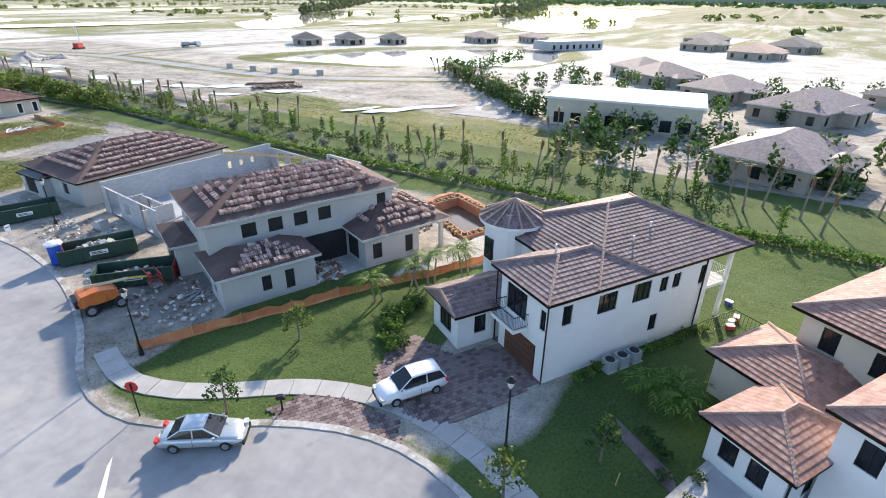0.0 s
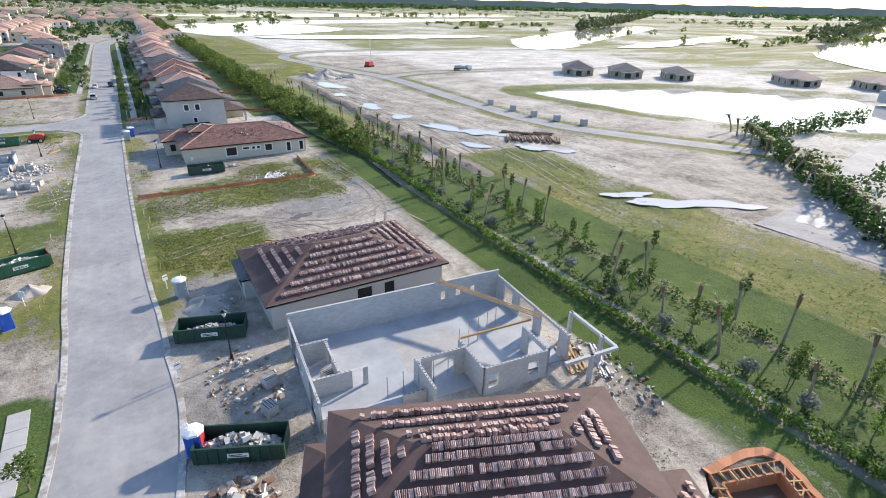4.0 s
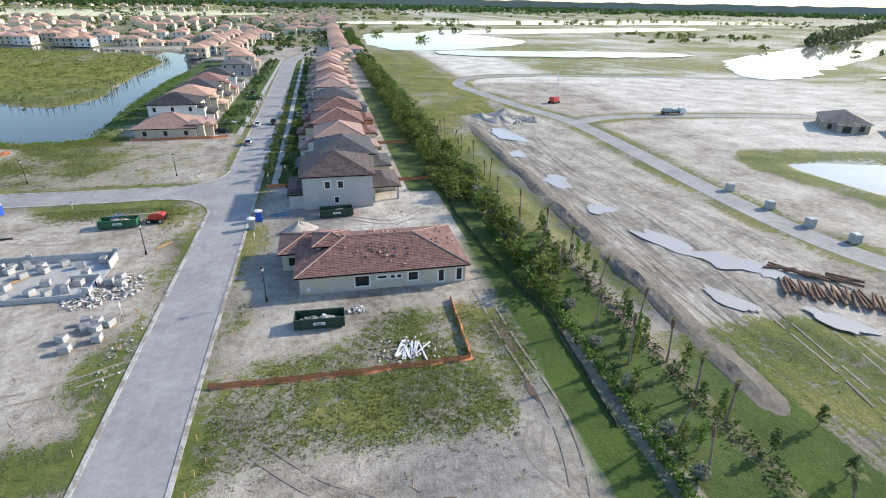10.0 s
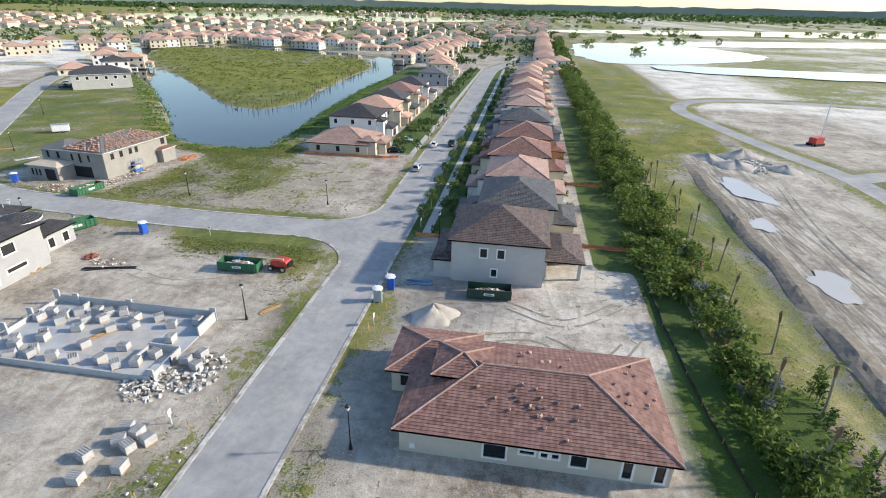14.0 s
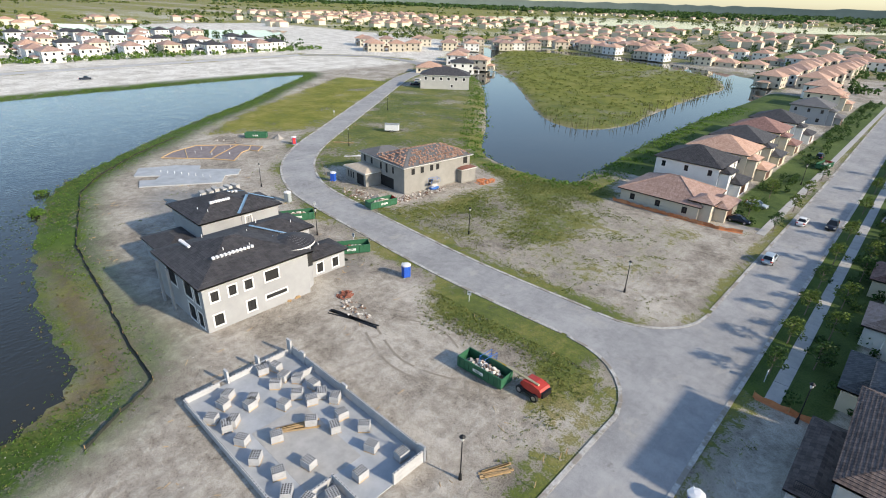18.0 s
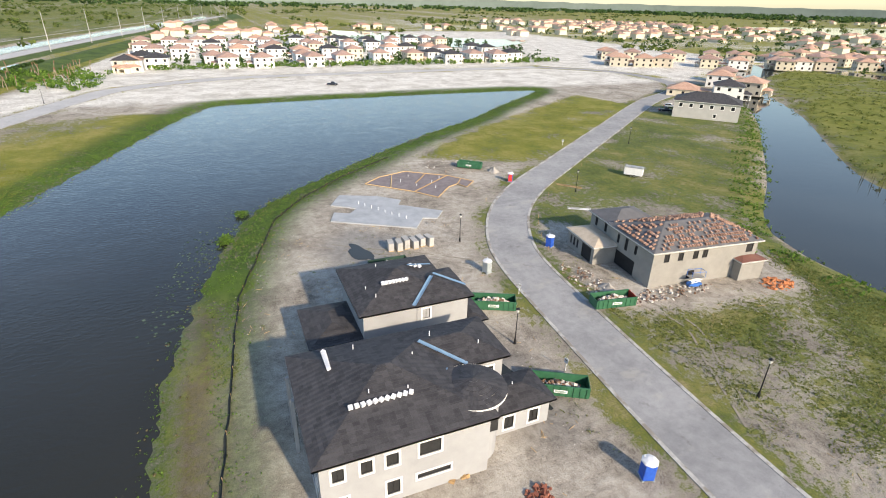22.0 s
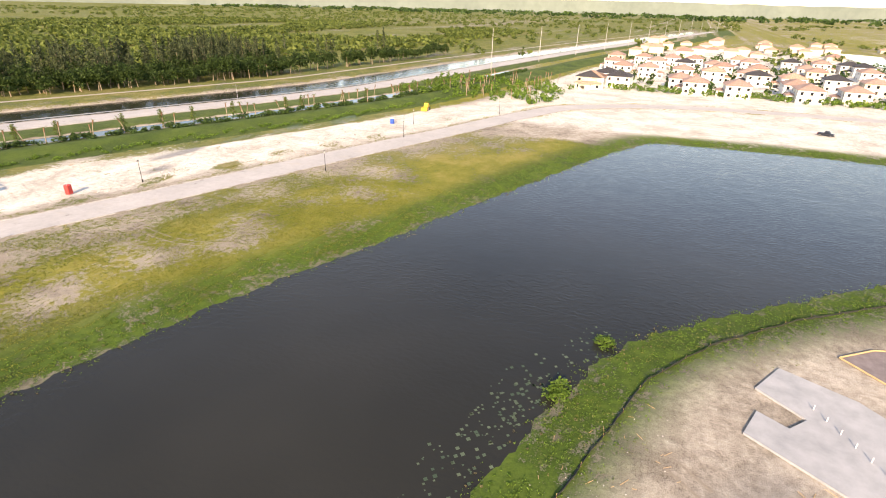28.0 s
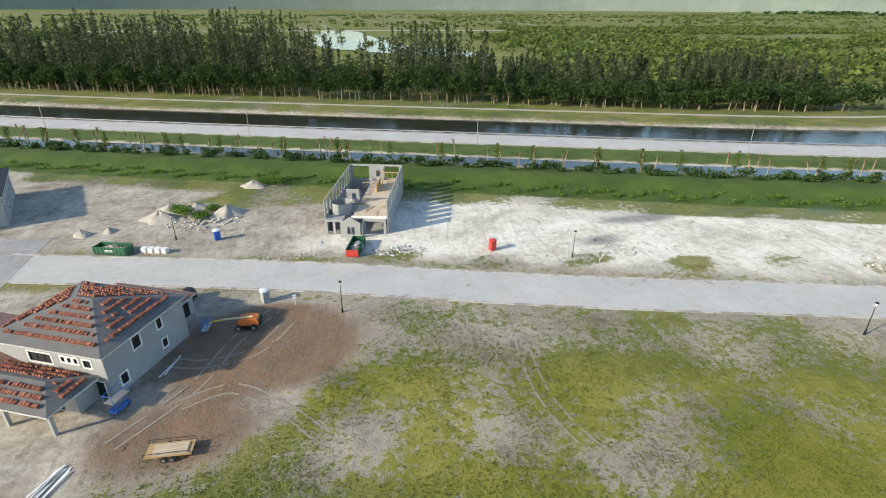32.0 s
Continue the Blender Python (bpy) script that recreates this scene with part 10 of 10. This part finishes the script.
# palms round the west gate, and bushes before the white houses
for i in range(46):
    x, y = -330 + pr.uniform(-55, 25), -50 + pr.uniform(-12, 42)
    copy_thing(pr.choice(PALM_PROTO), pose(x, y, 0, 0, 0, pr.uniform(0, 360)) @ Matrix.Diagonal((1.3, 1.3, pr.uniform(0.8, 1.1), 1)))
pts = [(-378 + VR.uniform(-6, 6), y) for y in np.arange(10, 300, 1.6)] + [(VR.uniform(-370, -300), VR.uniform(-80, 0)) for _ in range(160)]
stuff("west_shrubs", leaf_quads(clumps(pts, 2.2, 3.2, 40, 0.8), 0.8, 0.2, VR), 4, "leaf_hedge", "green shrubs before the white houses", "shrubs")
# trees round the sales centre and east row
pts = []
for i in range(60):
    f = i / 59
    pts.append((154 - 58 * f + VR.uniform(-2.5, 2.5), 8 - 60 * f + VR.uniform(-2.5, 2.5)))
pts += [(VR.uniform(70, 96), VR.uniform(-128, -62)) for _ in range(70)] + [(VR.uniform(116, 170), VR.uniform(-120, -30)) for _ in range(60)] + [(x, 2 + 0.0 * x + VR.uniform(-1, 1)) for x in np.arange(152, 205, 3)]
stuff("sales_trees", leaf_quads(clumps(pts, 2.0, 4.6, 90, 0.6), 0.55, 0.2, VR), 4, "leaf_dark", "dark trees and palms round the finished houses", "trees")
for i in range(16):
    f = i / 15
    copy_thing(PALM_PROTO[2], pose(152 - 50 * f, 12 - 58 * f, 0, 0, 0, pr.uniform(0, 360)) @ Matrix.Diagonal((1.5, 1.5, 0.9, 1)))

# marsh: reeds, snags, water plants, banks
m_pts = []
while len(m_pts) < 1500:
    x, y = VR.uniform(-300, -70), VR.uniform(205, 465)
    if inside(ISLAND, np.array([x]), np.array([y]))[0]:
        m_pts.append((x, y))
stuff("marsh_scrub", leaf_quads(clumps(m_pts, 1.3, 0.7, 14, 0.5), 0.45, 0.0, VR), 4, "weed", "rough green marsh growth on an island", "marsh")
edge = ISLAND[:len(ISLAND) // 2]
rv = []
for x, y in edge:
    for q in range(8):
        px, py = x + VR.uniform(-7, 4), y + VR.uniform(-2, 6)
        h = VR.uniform(1.5, 4.0)
        w = 0.12
        rv += [(px - w, py, -0.8), (px + w, py, -0.8), (px + VR.uniform(-0.3, 0.3), py, h)]
stuff("dead_stems", np.array(rv), 3, "reed", "pale dead stems at the island's edge", "marsh")
def shore_growth(name, poly, out0, out1, step, size, r, h, mat, label, keep=lambda x, y: True, n=16):
    pts = []
    g_ = grown(poly, 1.0)
    for (x, y), (gx, gy) in zip(poly, g_):
        nx0, ny0 = gx - x, gy - y
        for _ in range(step):
            d = VR.uniform(out0, out1)
            px, py = x + nx0 * d + VR.uniform(-3, 3), y + ny0 * d + VR.uniform(-3, 3)
            if keep(px, py):
                pts.append((px, py, ground_z(px, py)))
    p = np.array(pts)
    stuff(name, leaf_quads(clumps(p, r, h, n, size, VR, p[:, 2]), size, 0.0, VR), 4, mat, label, "bank growth")
shore_growth("bank_growth", LAKE, -0.5, 7.0, 170, 0.13, 0.22, 0.2, "leaf_hedge", "lush green growth on the lake bank", lambda x, y: not (x > -95 and y > 25 and brown[min(int(np.searchsorted(ys, y)), ny - 1), min(int(np.searchsorted(xs, x)), nx - 1)] > 0.7), 4)
shore_growth("marsh_bank_growth", MARSH_LAKE, -0.5, 7.0, 60, 0.3, 0.4, 0.5, "leaf_hedge", "green growth on the marsh bank", lambda x, y: y < 300, 5)
shore_growth("dry_reeds", LAKE, -0.6, 0.6, 6, 0.12, 0.15, 0.25, "reed", "dry brown reeds at the water's edge", lambda x, y: y < 60)
lil = [(VR.uniform(-1, 1) * 5 + x, VR.uniform(-1, 1) * 3 + y) for x, y in ((-99, 44), (-104, 44.5), (-92, 42), (-112, 47), (-84, 40.5), (-122, 51), (-108, 45)) for _ in range(36)]
lv = []
for x, y in lil:
    s = VR.uniform(0.1, 0.32)
    lv += [(x - s, y, -0.745), (x, y - s, -0.745), (x + s, y, -0.745), (x, y + s, -0.745)]
stuff("water_plants", np.array(lv), 4, "lily", "pale water plants floating by the bank", "water plants")
for x, y in ((-111, 49.5), (-109.5, 49.2), (-123, 53)):
    make_bush(x, y, 1.6, 1.0, 260, 0.28, int(-x), "leaf_hedge", "bright bush at the water's edge", "bank bushes")

# bushes on the rubble heaps, and tall weeds at the foot of the berm
for k, (x, y, r, h) in enumerate(((-67.5, -98.6, 2.2, 2.2), (-71, -97, 2.0, 1.6), (-65.4, -101.5, 1.8, 1.6), (-73, -101, 1.6, 1.4), (-85.3, -117.8, 3.2, 2.6), (-82.6, -118.2, 2.0, 1.8))):
    make_bush(x, y, r, h, 700, 0.26, 500 + k, "leaf_hedge", "green bush growing on a rubble heap", "heap bushes")
pts = []
for i, (x, y) in enumerate(offset_line(HIGHWAY, -53)):
    if -330 < x < 0:
        pts += [(x + VR.uniform(-8, 8), y + VR.uniform(-1.2, 1.2)) for _ in range(22)]
stuff("berm_weeds", leaf_quads(clumps(pts, 0.9, 0.9, 34, 0.3), 0.26, 0.0, VR), 4, "leaf_hedge", "tall green weeds at the foot of a berm", "weeds")

# weed tufts over rough ground
wv = []
cand = np.c_[VR.uniform(-260, 110, 130000), VR.uniform(-95, 200, 130000)]
wi = np.clip(np.searchsorted(xs, cand[:, 0]), 0, nx - 1)
wj = np.clip(np.searchsorted(ys, cand[:, 1]), 0, ny - 1)
bw = blur(weed.astype(float), 3)[wj, wi]
patch = np.array([noise.noise(Vector((x * 0.09, y * 0.09, 1.0))) + 0.6 * noise.noise(Vector((x * 0.3, y * 0.3, 5.0))) for x, y in cand])
no_go = (d_lake[wj, wi] > -1) | (d_marsh[wj, wi] > -1) | (road_near[wj, wi] > 0.2) | (lawn[wj, wi] > 0.3)
bx0 = inside(bend, cand[:, 0], cand[:, 1])
no_go = no_go | (np.asarray(bx0) > 0.5)
keep = ((bw * 0.75 + patch * 0.75) > 0.42) & ~no_go
cand = cand[keep][:42000]
cz = Z[wj[keep], wi[keep]][:42000]
tuft = clumps(cand, 0.26, 0.14, 5, 0.1, VR, cz)
stuff("weed_tufts", leaf_quads(tuft, 0.11, -0.2, VR), 4, "weed", "scattered weed tufts on rough sandy ground", "weeds")

# thick rough grass on the shore meadow and round the street lots
for gname, gbox, gn, gsize, gmat, glabel in (("meadow_grass", (-170, -52, -50, 14), 60000, 0.1, "meadow", "rough yellow-green grass on the lake shore"), ("lot_grass", (8, -12, 46, 92), 30000, 0.12, "weed", "rough grass and weeds on empty lots"), ("street_grass", (-70, 64, -3, 150), 34000, 0.14, "weed", "rough grass beside the curving street")):
    c = np.c_[VR.uniform(gbox[0], gbox[2], gn * 3), VR.uniform(gbox[1], gbox[3], gn * 3)]
    gi, gj = np.clip(np.searchsorted(xs, c[:, 0]), 0, nx - 1), np.clip(np.searchsorted(ys, c[:, 1]), 0, ny - 1)
    ww = blur(weed.astype(float), 2)[gj, gi]
    pp2 = np.array([noise.noise(Vector((x * 0.16, y * 0.16, 3.0))) + 0.7 * noise.noise(Vector((x * 0.5, y * 0.5, 8.0))) for x, y in c])
    ok = (VR.random(len(c)) < np.clip((ww + 0.45 * pp2 - 0.45) * 1.6, 0, 0.75)) & (d_lake[gj, gi] < -1) & (d_marsh[gj, gi] < -1) & (road_near[gj, gi] < 0.2) & (lawn[gj, gi] < 0.3) & (brown[gj, gi] < 0.3)
    c, cz = c[ok][:gn], Z[gj[ok], gi[ok]][:gn]
    stuff(gname, leaf_quads(clumps(c, 0.2, 0.12, 3, 0.1, VR, cz), gsize, 0.2, VR), 4, gmat, glabel, "grass")

# ---- far settlements ----
HV = []


def far_house(w, d, h, wall, roof, seed):
    r = random.Random(seed)
    ho = thing("house", "distant %s house with hipped tile roof" % ("two-storey" if h > 4 else "low"), "house", "distant houses", m=pose(-380, 0, 0))
    g = Geo()
    wn_ = Geo()
    for p, q in (((0, 0), (w, 0)), ((w, 0), (w, d)), ((w, d), (0, d)), ((0, d), (0, 0))):
        L = math.dist(p, q)
        holes = []
        for st in range(2 if h > 4 else 1):
            for k in range(max(2, int(L / 4))):
                u = 1.3 + k * (L - 3.6) / max(1, int(L / 4) - 1)
                holes.append((u, 0.9 + 3.2 * st, u + 1.3, 2.4 + 3.2 * st))
        wall_panel(g, p, q, 0, h, holes, 0.15)
        ux, uy = (q[0] - p[0]) / L, (q[1] - p[1]) / L
        for a, b, c, e in holes:
            o = lambda u, v: (p[0] + ux * u - uy * 0.12, p[1] + uy * u + ux * 0.12, v)
            wn_.quad(o(a, b), o(c, b), o(c, e), o(a, e))
    part("wall", g, wall, ho)
    tagged(part("window_panes", wn_, "glass", ho), kind="stuff")
    pl, rd = hip_roof(0, 0, w, d, h, 0.4, 0.7)
    rg = Geo()
    for p_ in pl:
        rg.quad(*p_)
    rg.quad((-0.7, d + 0.7, h - 0.02), (w + 0.7, d + 0.7, h - 0.02), (w + 0.7, -0.7, h - 0.02), (-0.7, -0.7, h - 0.02))
    ro = part("roof", rg, roof, ho)
    w2, d2 = w * 0.5, d * 0.45
    g2 = Geo()
    for p, q in (((w - 0.1, d * 0.2), (w + w2 * 0.6, d * 0.2)), ((w + w2 * 0.6, d * 0.2), (w + w2 * 0.6, d * 0.2 + d2)), ((w + w2 * 0.6, d * 0.2 + d2), (w - 0.1, d * 0.2 + d2))):
        wall_panel(g2, p, q, 0, 3.0, [(0.8, 0.2, min(3.4, math.dist(p, q) - 0.6), 2.3)] if math.dist(p, q) > 3.2 else [], 0.15)
    part("wing_wall", g2, wall, ho)
    pl, rd = hip_roof(w - 0.6, d * 0.2, w + w2 * 0.6, d * 0.2 + d2, 3.0, 0.4, 0.5)
    rg = Geo()
    for p_ in pl:
        rg.quad(*p_)
    part("wing_roof", rg, roof, ho)
    return ho


PROTO = [far_house(13, 15, 6.4, "white_stucco", "tile_terra", 1), far_house(12, 14, 6.4, "cream_stucco", "tile_pink", 2), far_house(15, 14, 3.2, "cream_stucco", "tile_terra", 3), far_house(13, 13, 6.4, "white_stucco", "tile_dark", 4), far_house(12, 15, 6.4, "white_stucco", "tile_pink", 5), far_house(13, 14, 6.4, "beige_stucco", "tile_terra", 6)]
spots = []
fr_ = random.Random(41)
for col in range(4):
    for k in range(15):
        x, y = -392 - col * 52 + fr_.uniform(-4, 4), 8 + k * 19 + fr_.uniform(-3, 3)
        if not (col == 2 and 200 < y < 300):
            spots.append((x, y, fr_.choice([90, 270]), fr_.choice([4, 4, 1, 3, 0])))
for k in range(14):
    spots.append((-352 + fr_.uniform(-3, 3) + k * 7.0, 325 + k * 16, fr_.choice([45, 225]), fr_.choice([0, 1, 5])))
    spots.append((-396 + fr_.uniform(-3, 3) + k * 7.5, 350 + k * 17, fr_.choice([45, 225]), fr_.choice([0, 1, 5])))
for row in range(3):
    for k in range(19):
        spots.append((-345 + k * 17 + fr_.uniform(-2, 2), 512 + row * 42 + 18 * math.sin(k * 0.4) + fr_.uniform(-3, 3), fr_.choice([0, 180]), fr_.choice([0, 1, 5, 2, 0])))
for k in range(20):
    spots.append((-70 + (k % 2) * 34 + fr_.uniform(-2, 2), 400 + (k // 2) * 20, 90 if k % 2 else 270, fr_.choice([0, 1, 5])))
    spots.append((44 - (k % 2) * 0 + k * 0.2, 405 + k * 21, 90, fr_.choice([0, 1, 5])))
for x, y, a, i in ((-222, 262, 40, 2), (-206, 276, 40, 3), (-240, 248 + 60, 40, 0), (-255, 330, 40, 1), (-215, 300, 30, 5)):
    spots.append((x, y, a, i))
for x, y, a, i in spots:
    copy_thing(PROTO[i], pose(x, y, 0, 0, 0, a + fr_.uniform(-4, 4)))
# the remaining far houses in one sheet of roofs
wg, rg1, rg2 = Geo(), Geo(), Geo()
for k in range(620):
    z_ = fr_.random()
    if z_ < 0.45:
        x, y = fr_.uniform(-1250, -150), fr_.uniform(640, 1080)
    elif z_ < 0.6:
        x, y = fr_.uniform(-900, -610), fr_.uniform(-10, 640)
    elif z_ < 0.75:
        x, y = fr_.uniform(-150, 60), fr_.uniform(640, 1500)
    else:
        x, y = fr_.uniform(-1500, 300), fr_.uniform(1900, 2800)
    if inside([(-820, 190), (-480, 190), (-480, 420), (-820, 440)], np.array([x]), np.array([y]))[0]:
        continue
    if -1100 < x < -60 and 1120 < y < 1900:
        continue
    w, d, h = fr_.uniform(11, 15), fr_.uniform(11, 15), fr_.choice([3.2, 6.4, 6.4])
    wg.box(x, y, 0, x + w, y + d, h)
    pl, _ = hip_roof(x, y, x + w, y + d, h, 0.4, 0.7)
    t_ = rg1 if fr_.random() < 0.7 else rg2
    for p_ in pl:
        t_.quad(*p_)
solid("far_house_walls", wg, "cream_stucco", "pale walls of far-off houses", "houses", kind="stuff")
solid("far_house_roofs", rg1, "tile_terra", "terracotta roofs of far-off houses", "houses", kind="stuff")
solid("far_house_roofs", rg2, "tile_pink", "salmon roofs of far-off houses", "houses", kind="stuff")
gt = [(fr_.uniform(-1200, 60), fr_.uniform(480, 1100)) for _ in range(900)] + [(fr_.uniform(-640, -385), fr_.uniform(0, 330)) for _ in range(300)] + [(fr_.uniform(-80, 60), fr_.uniform(390, 900)) for _ in range(240)]
stuff("garden_trees", leaf_quads(clumps(gt, 3.0, 4.5, 24, 1.3), 1.4, 0.2, VR), 4, "leaf_dark", "dark garden trees among far-off houses", "trees")
# east: hipped houses round the pond and near the sales centre, one long pale building
for x, y, a, w, d, rf in ((196, 128, -40, 14, 18, "tile_grey"), (212, 112, -40, 14, 16, "tile_grey"), (230, 95, -40, 12, 14, "tile_grey"), (268, 60, -40, 14, 18, "tile_brown"), (288, 36, -40, 12, 14, "tile_brown"), (72.4, -98.4, -16, 20, 13, "tile_mauve"), (82, -122, -18, 20, 14, "tile_mauve"), (119, -101, -22, 24, 15, "tile_mauve"),
                          (138, -82, -24, 18, 13, "tile_mauve"), (157, -61, -40, 17, 15, "tile_mauve"), (172, -52, -40, 15, 14, "tile_mauve"), (150, -122, -30, 18, 14, "tile_grey"), (296, -58, -12, 26, 15, "tile_grey"), (262, -84, -16, 24, 16, "tile_terra"), (312, -98, -14, 26, 18, "tile_grey"), (340, -52, -20, 24, 16, "tile_grey")):
    ho = thing("house", "low tan house with a wide hipped tile roof", "house", "houses east of the trees", m=pose(x, y, 0, 0, 0, a))
    volume(ho, (0, 0, w, d), 3.3, "tan_stucco", row_windows("s", w, 3, 0.6, 2.4, 1.4) + row_windows("w", d, 3, 0.6, 2.4, 1.4), roof=rf, pitch=0.38, over=0.7)
    volume(ho, (w * 0.3, -3, w * 0.7, 1), 3.0, "tan_stucco", row_windows("s", w * 0.4, 2, 0.2, 2.4, 1.6), roof=rf, pitch=0.38, over=0.6)
sales = thing("sales_building", "long low building with a flat pale roof", "building", m=pose(98.5, -81.5, 0, 0, 0, 8))
volume(sales, (0, 0, 17, 29), 5.2, "beige_stucco", [("w", 1.5 + k * 3.4, 0.4, 3.6 + k * 3.4, 2.6, 1) for k in range(8)] + [("s", 2 + k * 3.6, 0.4, 4 + k * 3.6, 2.6, 1) for k in range(4)])
part("roof_slab", Geo().box(-0.6, -0.6, 5.2, 17.6, 29.6, 5.6), "white_stucco", sales)
sales2 = thing("sales_building", "long grey unfinished building beyond a sandy street", "building", m=pose(250, 8, 0, 0, 0, -30))
volume(sales2, (0, 0, 34, 14), 4.2, "block", row_windows("s", 34, 8, 0.6, 2.6, 1.6), pane="void", frame_mat=None)
solid("sales_road", ribbon(*[offset_line(smooth_line([(92, -40), (112, -38), (140, -30), (190, -22), (260, -40), (420, -60)], 6), s) for s in (9, -9)], 0.05, 0.1), "asphalt", "grey wide approach road and car park", "road", kind="structure")
solid("lot_path", ribbon([(17.6, -88.6), (15.0, -92.4)], [(16.0, -89.4), (13.2, -93.2)], 0.05, 0.1), "paver", "grey paved garden path", "path", kind="structure")

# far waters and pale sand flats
# the pale waters have the bright sky reflection painted into their colour
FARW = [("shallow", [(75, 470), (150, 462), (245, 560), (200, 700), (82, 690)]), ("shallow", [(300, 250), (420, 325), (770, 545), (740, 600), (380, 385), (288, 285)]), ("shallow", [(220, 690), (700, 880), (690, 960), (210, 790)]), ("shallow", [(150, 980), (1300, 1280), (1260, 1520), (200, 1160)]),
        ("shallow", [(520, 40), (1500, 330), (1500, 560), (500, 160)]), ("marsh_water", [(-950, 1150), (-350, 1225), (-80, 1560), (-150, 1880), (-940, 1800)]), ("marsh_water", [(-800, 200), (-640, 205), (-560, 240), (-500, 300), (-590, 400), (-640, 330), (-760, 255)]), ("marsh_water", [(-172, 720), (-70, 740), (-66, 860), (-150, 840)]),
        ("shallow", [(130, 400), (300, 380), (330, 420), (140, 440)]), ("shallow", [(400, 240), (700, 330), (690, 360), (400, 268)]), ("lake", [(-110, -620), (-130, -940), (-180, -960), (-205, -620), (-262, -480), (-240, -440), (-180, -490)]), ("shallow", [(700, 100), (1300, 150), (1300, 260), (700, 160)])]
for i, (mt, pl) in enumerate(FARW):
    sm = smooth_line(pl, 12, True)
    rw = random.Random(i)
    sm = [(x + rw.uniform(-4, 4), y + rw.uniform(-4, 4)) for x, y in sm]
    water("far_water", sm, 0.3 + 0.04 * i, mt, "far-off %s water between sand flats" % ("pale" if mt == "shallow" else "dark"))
solid("far_track", ribbon([(-900, -900), (300, -1000)], [(-900, -920), (300, -1020)], 0.3, 0.2), "dirt_pile", "pale far-off embankment", "track", kind="structure")
# power poles along the canal, lamps and a line on the highway
for k in range(12):
    x = -420 - k * 85
    y = float(np.interp(x, [p[0] for p in HIGHWAY][::-1], [p[1] for p in HIGHWAY][::-1])) - 4
    pp_ = thing("power_pole", "tall pale power pole beside a highway", "power pole", "power poles", m=pose(x, y + 18, 0))
    part("pole", Geo().tube([(0, 0, 0), (0, 0, 27)], [0.35, 0.18], 8), "concrete", pp_)
    for zz in (20, 22.5, 25):
        part("arm", Geo().tube([(-1.6, 0, zz), (1.6, 0, zz + 0.2)], 0.09, 6), "steel", pp_)
for x in (-230, -150, -75, 0):
    y = float(np.interp(x, [p[0] for p in HIGHWAY][::-1], [p[1] for p in HIGHWAY][::-1]))
    pp_ = thing("highway_lamp", "grey highway lamp on a slim mast", "street lamp", "highway lamps", m=pose(x, y + 8, 0, 0, 0, 200))
    part("mast", Geo().tube([(0, 0, 0), (0, 0, 8.5), (-0.3, 0, 9.2), (-1.6, 0, 9.5)], [0.12, 0.08, 0.06, 0.05], 8), "steel", pp_)
    part("lamp_head", Geo().box(-2.2, -0.15, 9.42, -1.5, 0.15, 9.55, 0.05), "steel", pp_)
solid("guard_rail", ribbon(offset_line(HIGHWAY, 7.0), offset_line(HIGHWAY, 7.1), 0.75, 0.3), "steel", "low steel guard rail along the canal", "guard rail", kind="structure")

# litter of the building lots: splinters, stones and scraps
LR = random.Random(77)
for mt, nm, cnt in (("rubble", "scattered pale stones and scraps on the lots", 1500), ("wood", "scattered wood scraps on the lots", 500)):
    lg = Geo()
    k = 0
    while k < cnt:
        x, y = LR.choice([(LR.uniform(8, 44), LR.uniform(-55, 92)), (LR.uniform(-44, -4), LR.uniform(-30, 90)), (LR.uniform(-112, -45), LR.uniform(50, 92)), (LR.uniform(-76, -6), LR.uniform(98, 140)), (LR.uniform(-240, -70), LR.uniform(-90, -40))])
        if noise.noise(Vector((x * 0.11, y * 0.11, 9.0))) < 0.05:
            continue
        i, j = min(int(np.searchsorted(xs, x)), nx - 1), min(int(np.searchsorted(ys, y)), ny - 1)
        if road_near[j, i] > 0.2 or inside(bend, np.array([x]), np.array([y]))[0] or d_lake[j, i] > -4 or lawn[j, i] > 0.3:
            continue
        z = ground_z(x, y)
        if mt == "wood":
            a, l = LR.uniform(0, 3.14), LR.uniform(0.15, 0.6)
            lg.tube([(x - l * math.cos(a), y - l * math.sin(a), z + 0.03), (x + l * math.cos(a), y + l * math.sin(a), z + 0.05)], 0.03, 4)
        else:
            s_ = LR.uniform(0.03, 0.09)
            lg.tube([(x, y, z - 0.03), (x + s_ * 0.4, y + s_ * 0.3, z + s_ * 0.5), (x + s_ * 0.5, y + s_ * 0.5, z + s_ * 0.8)], [s_, s_ * 0.8, s_ * 0.2], 5)
        k += 1
    solid("lot_litter", lg, mt, nm, "debris", kind="stuff")

# added ring, haze put in its colour; raised south-west to close the horizon
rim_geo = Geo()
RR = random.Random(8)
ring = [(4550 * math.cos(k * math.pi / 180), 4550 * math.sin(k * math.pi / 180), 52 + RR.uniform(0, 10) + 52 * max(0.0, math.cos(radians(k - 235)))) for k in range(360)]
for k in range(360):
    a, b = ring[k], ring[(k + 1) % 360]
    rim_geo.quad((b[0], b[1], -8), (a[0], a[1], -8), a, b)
solid("backdrop", rim_geo, "haze", "added blue-green rim with haze painted into its colour", "backdrop", kind="structure")
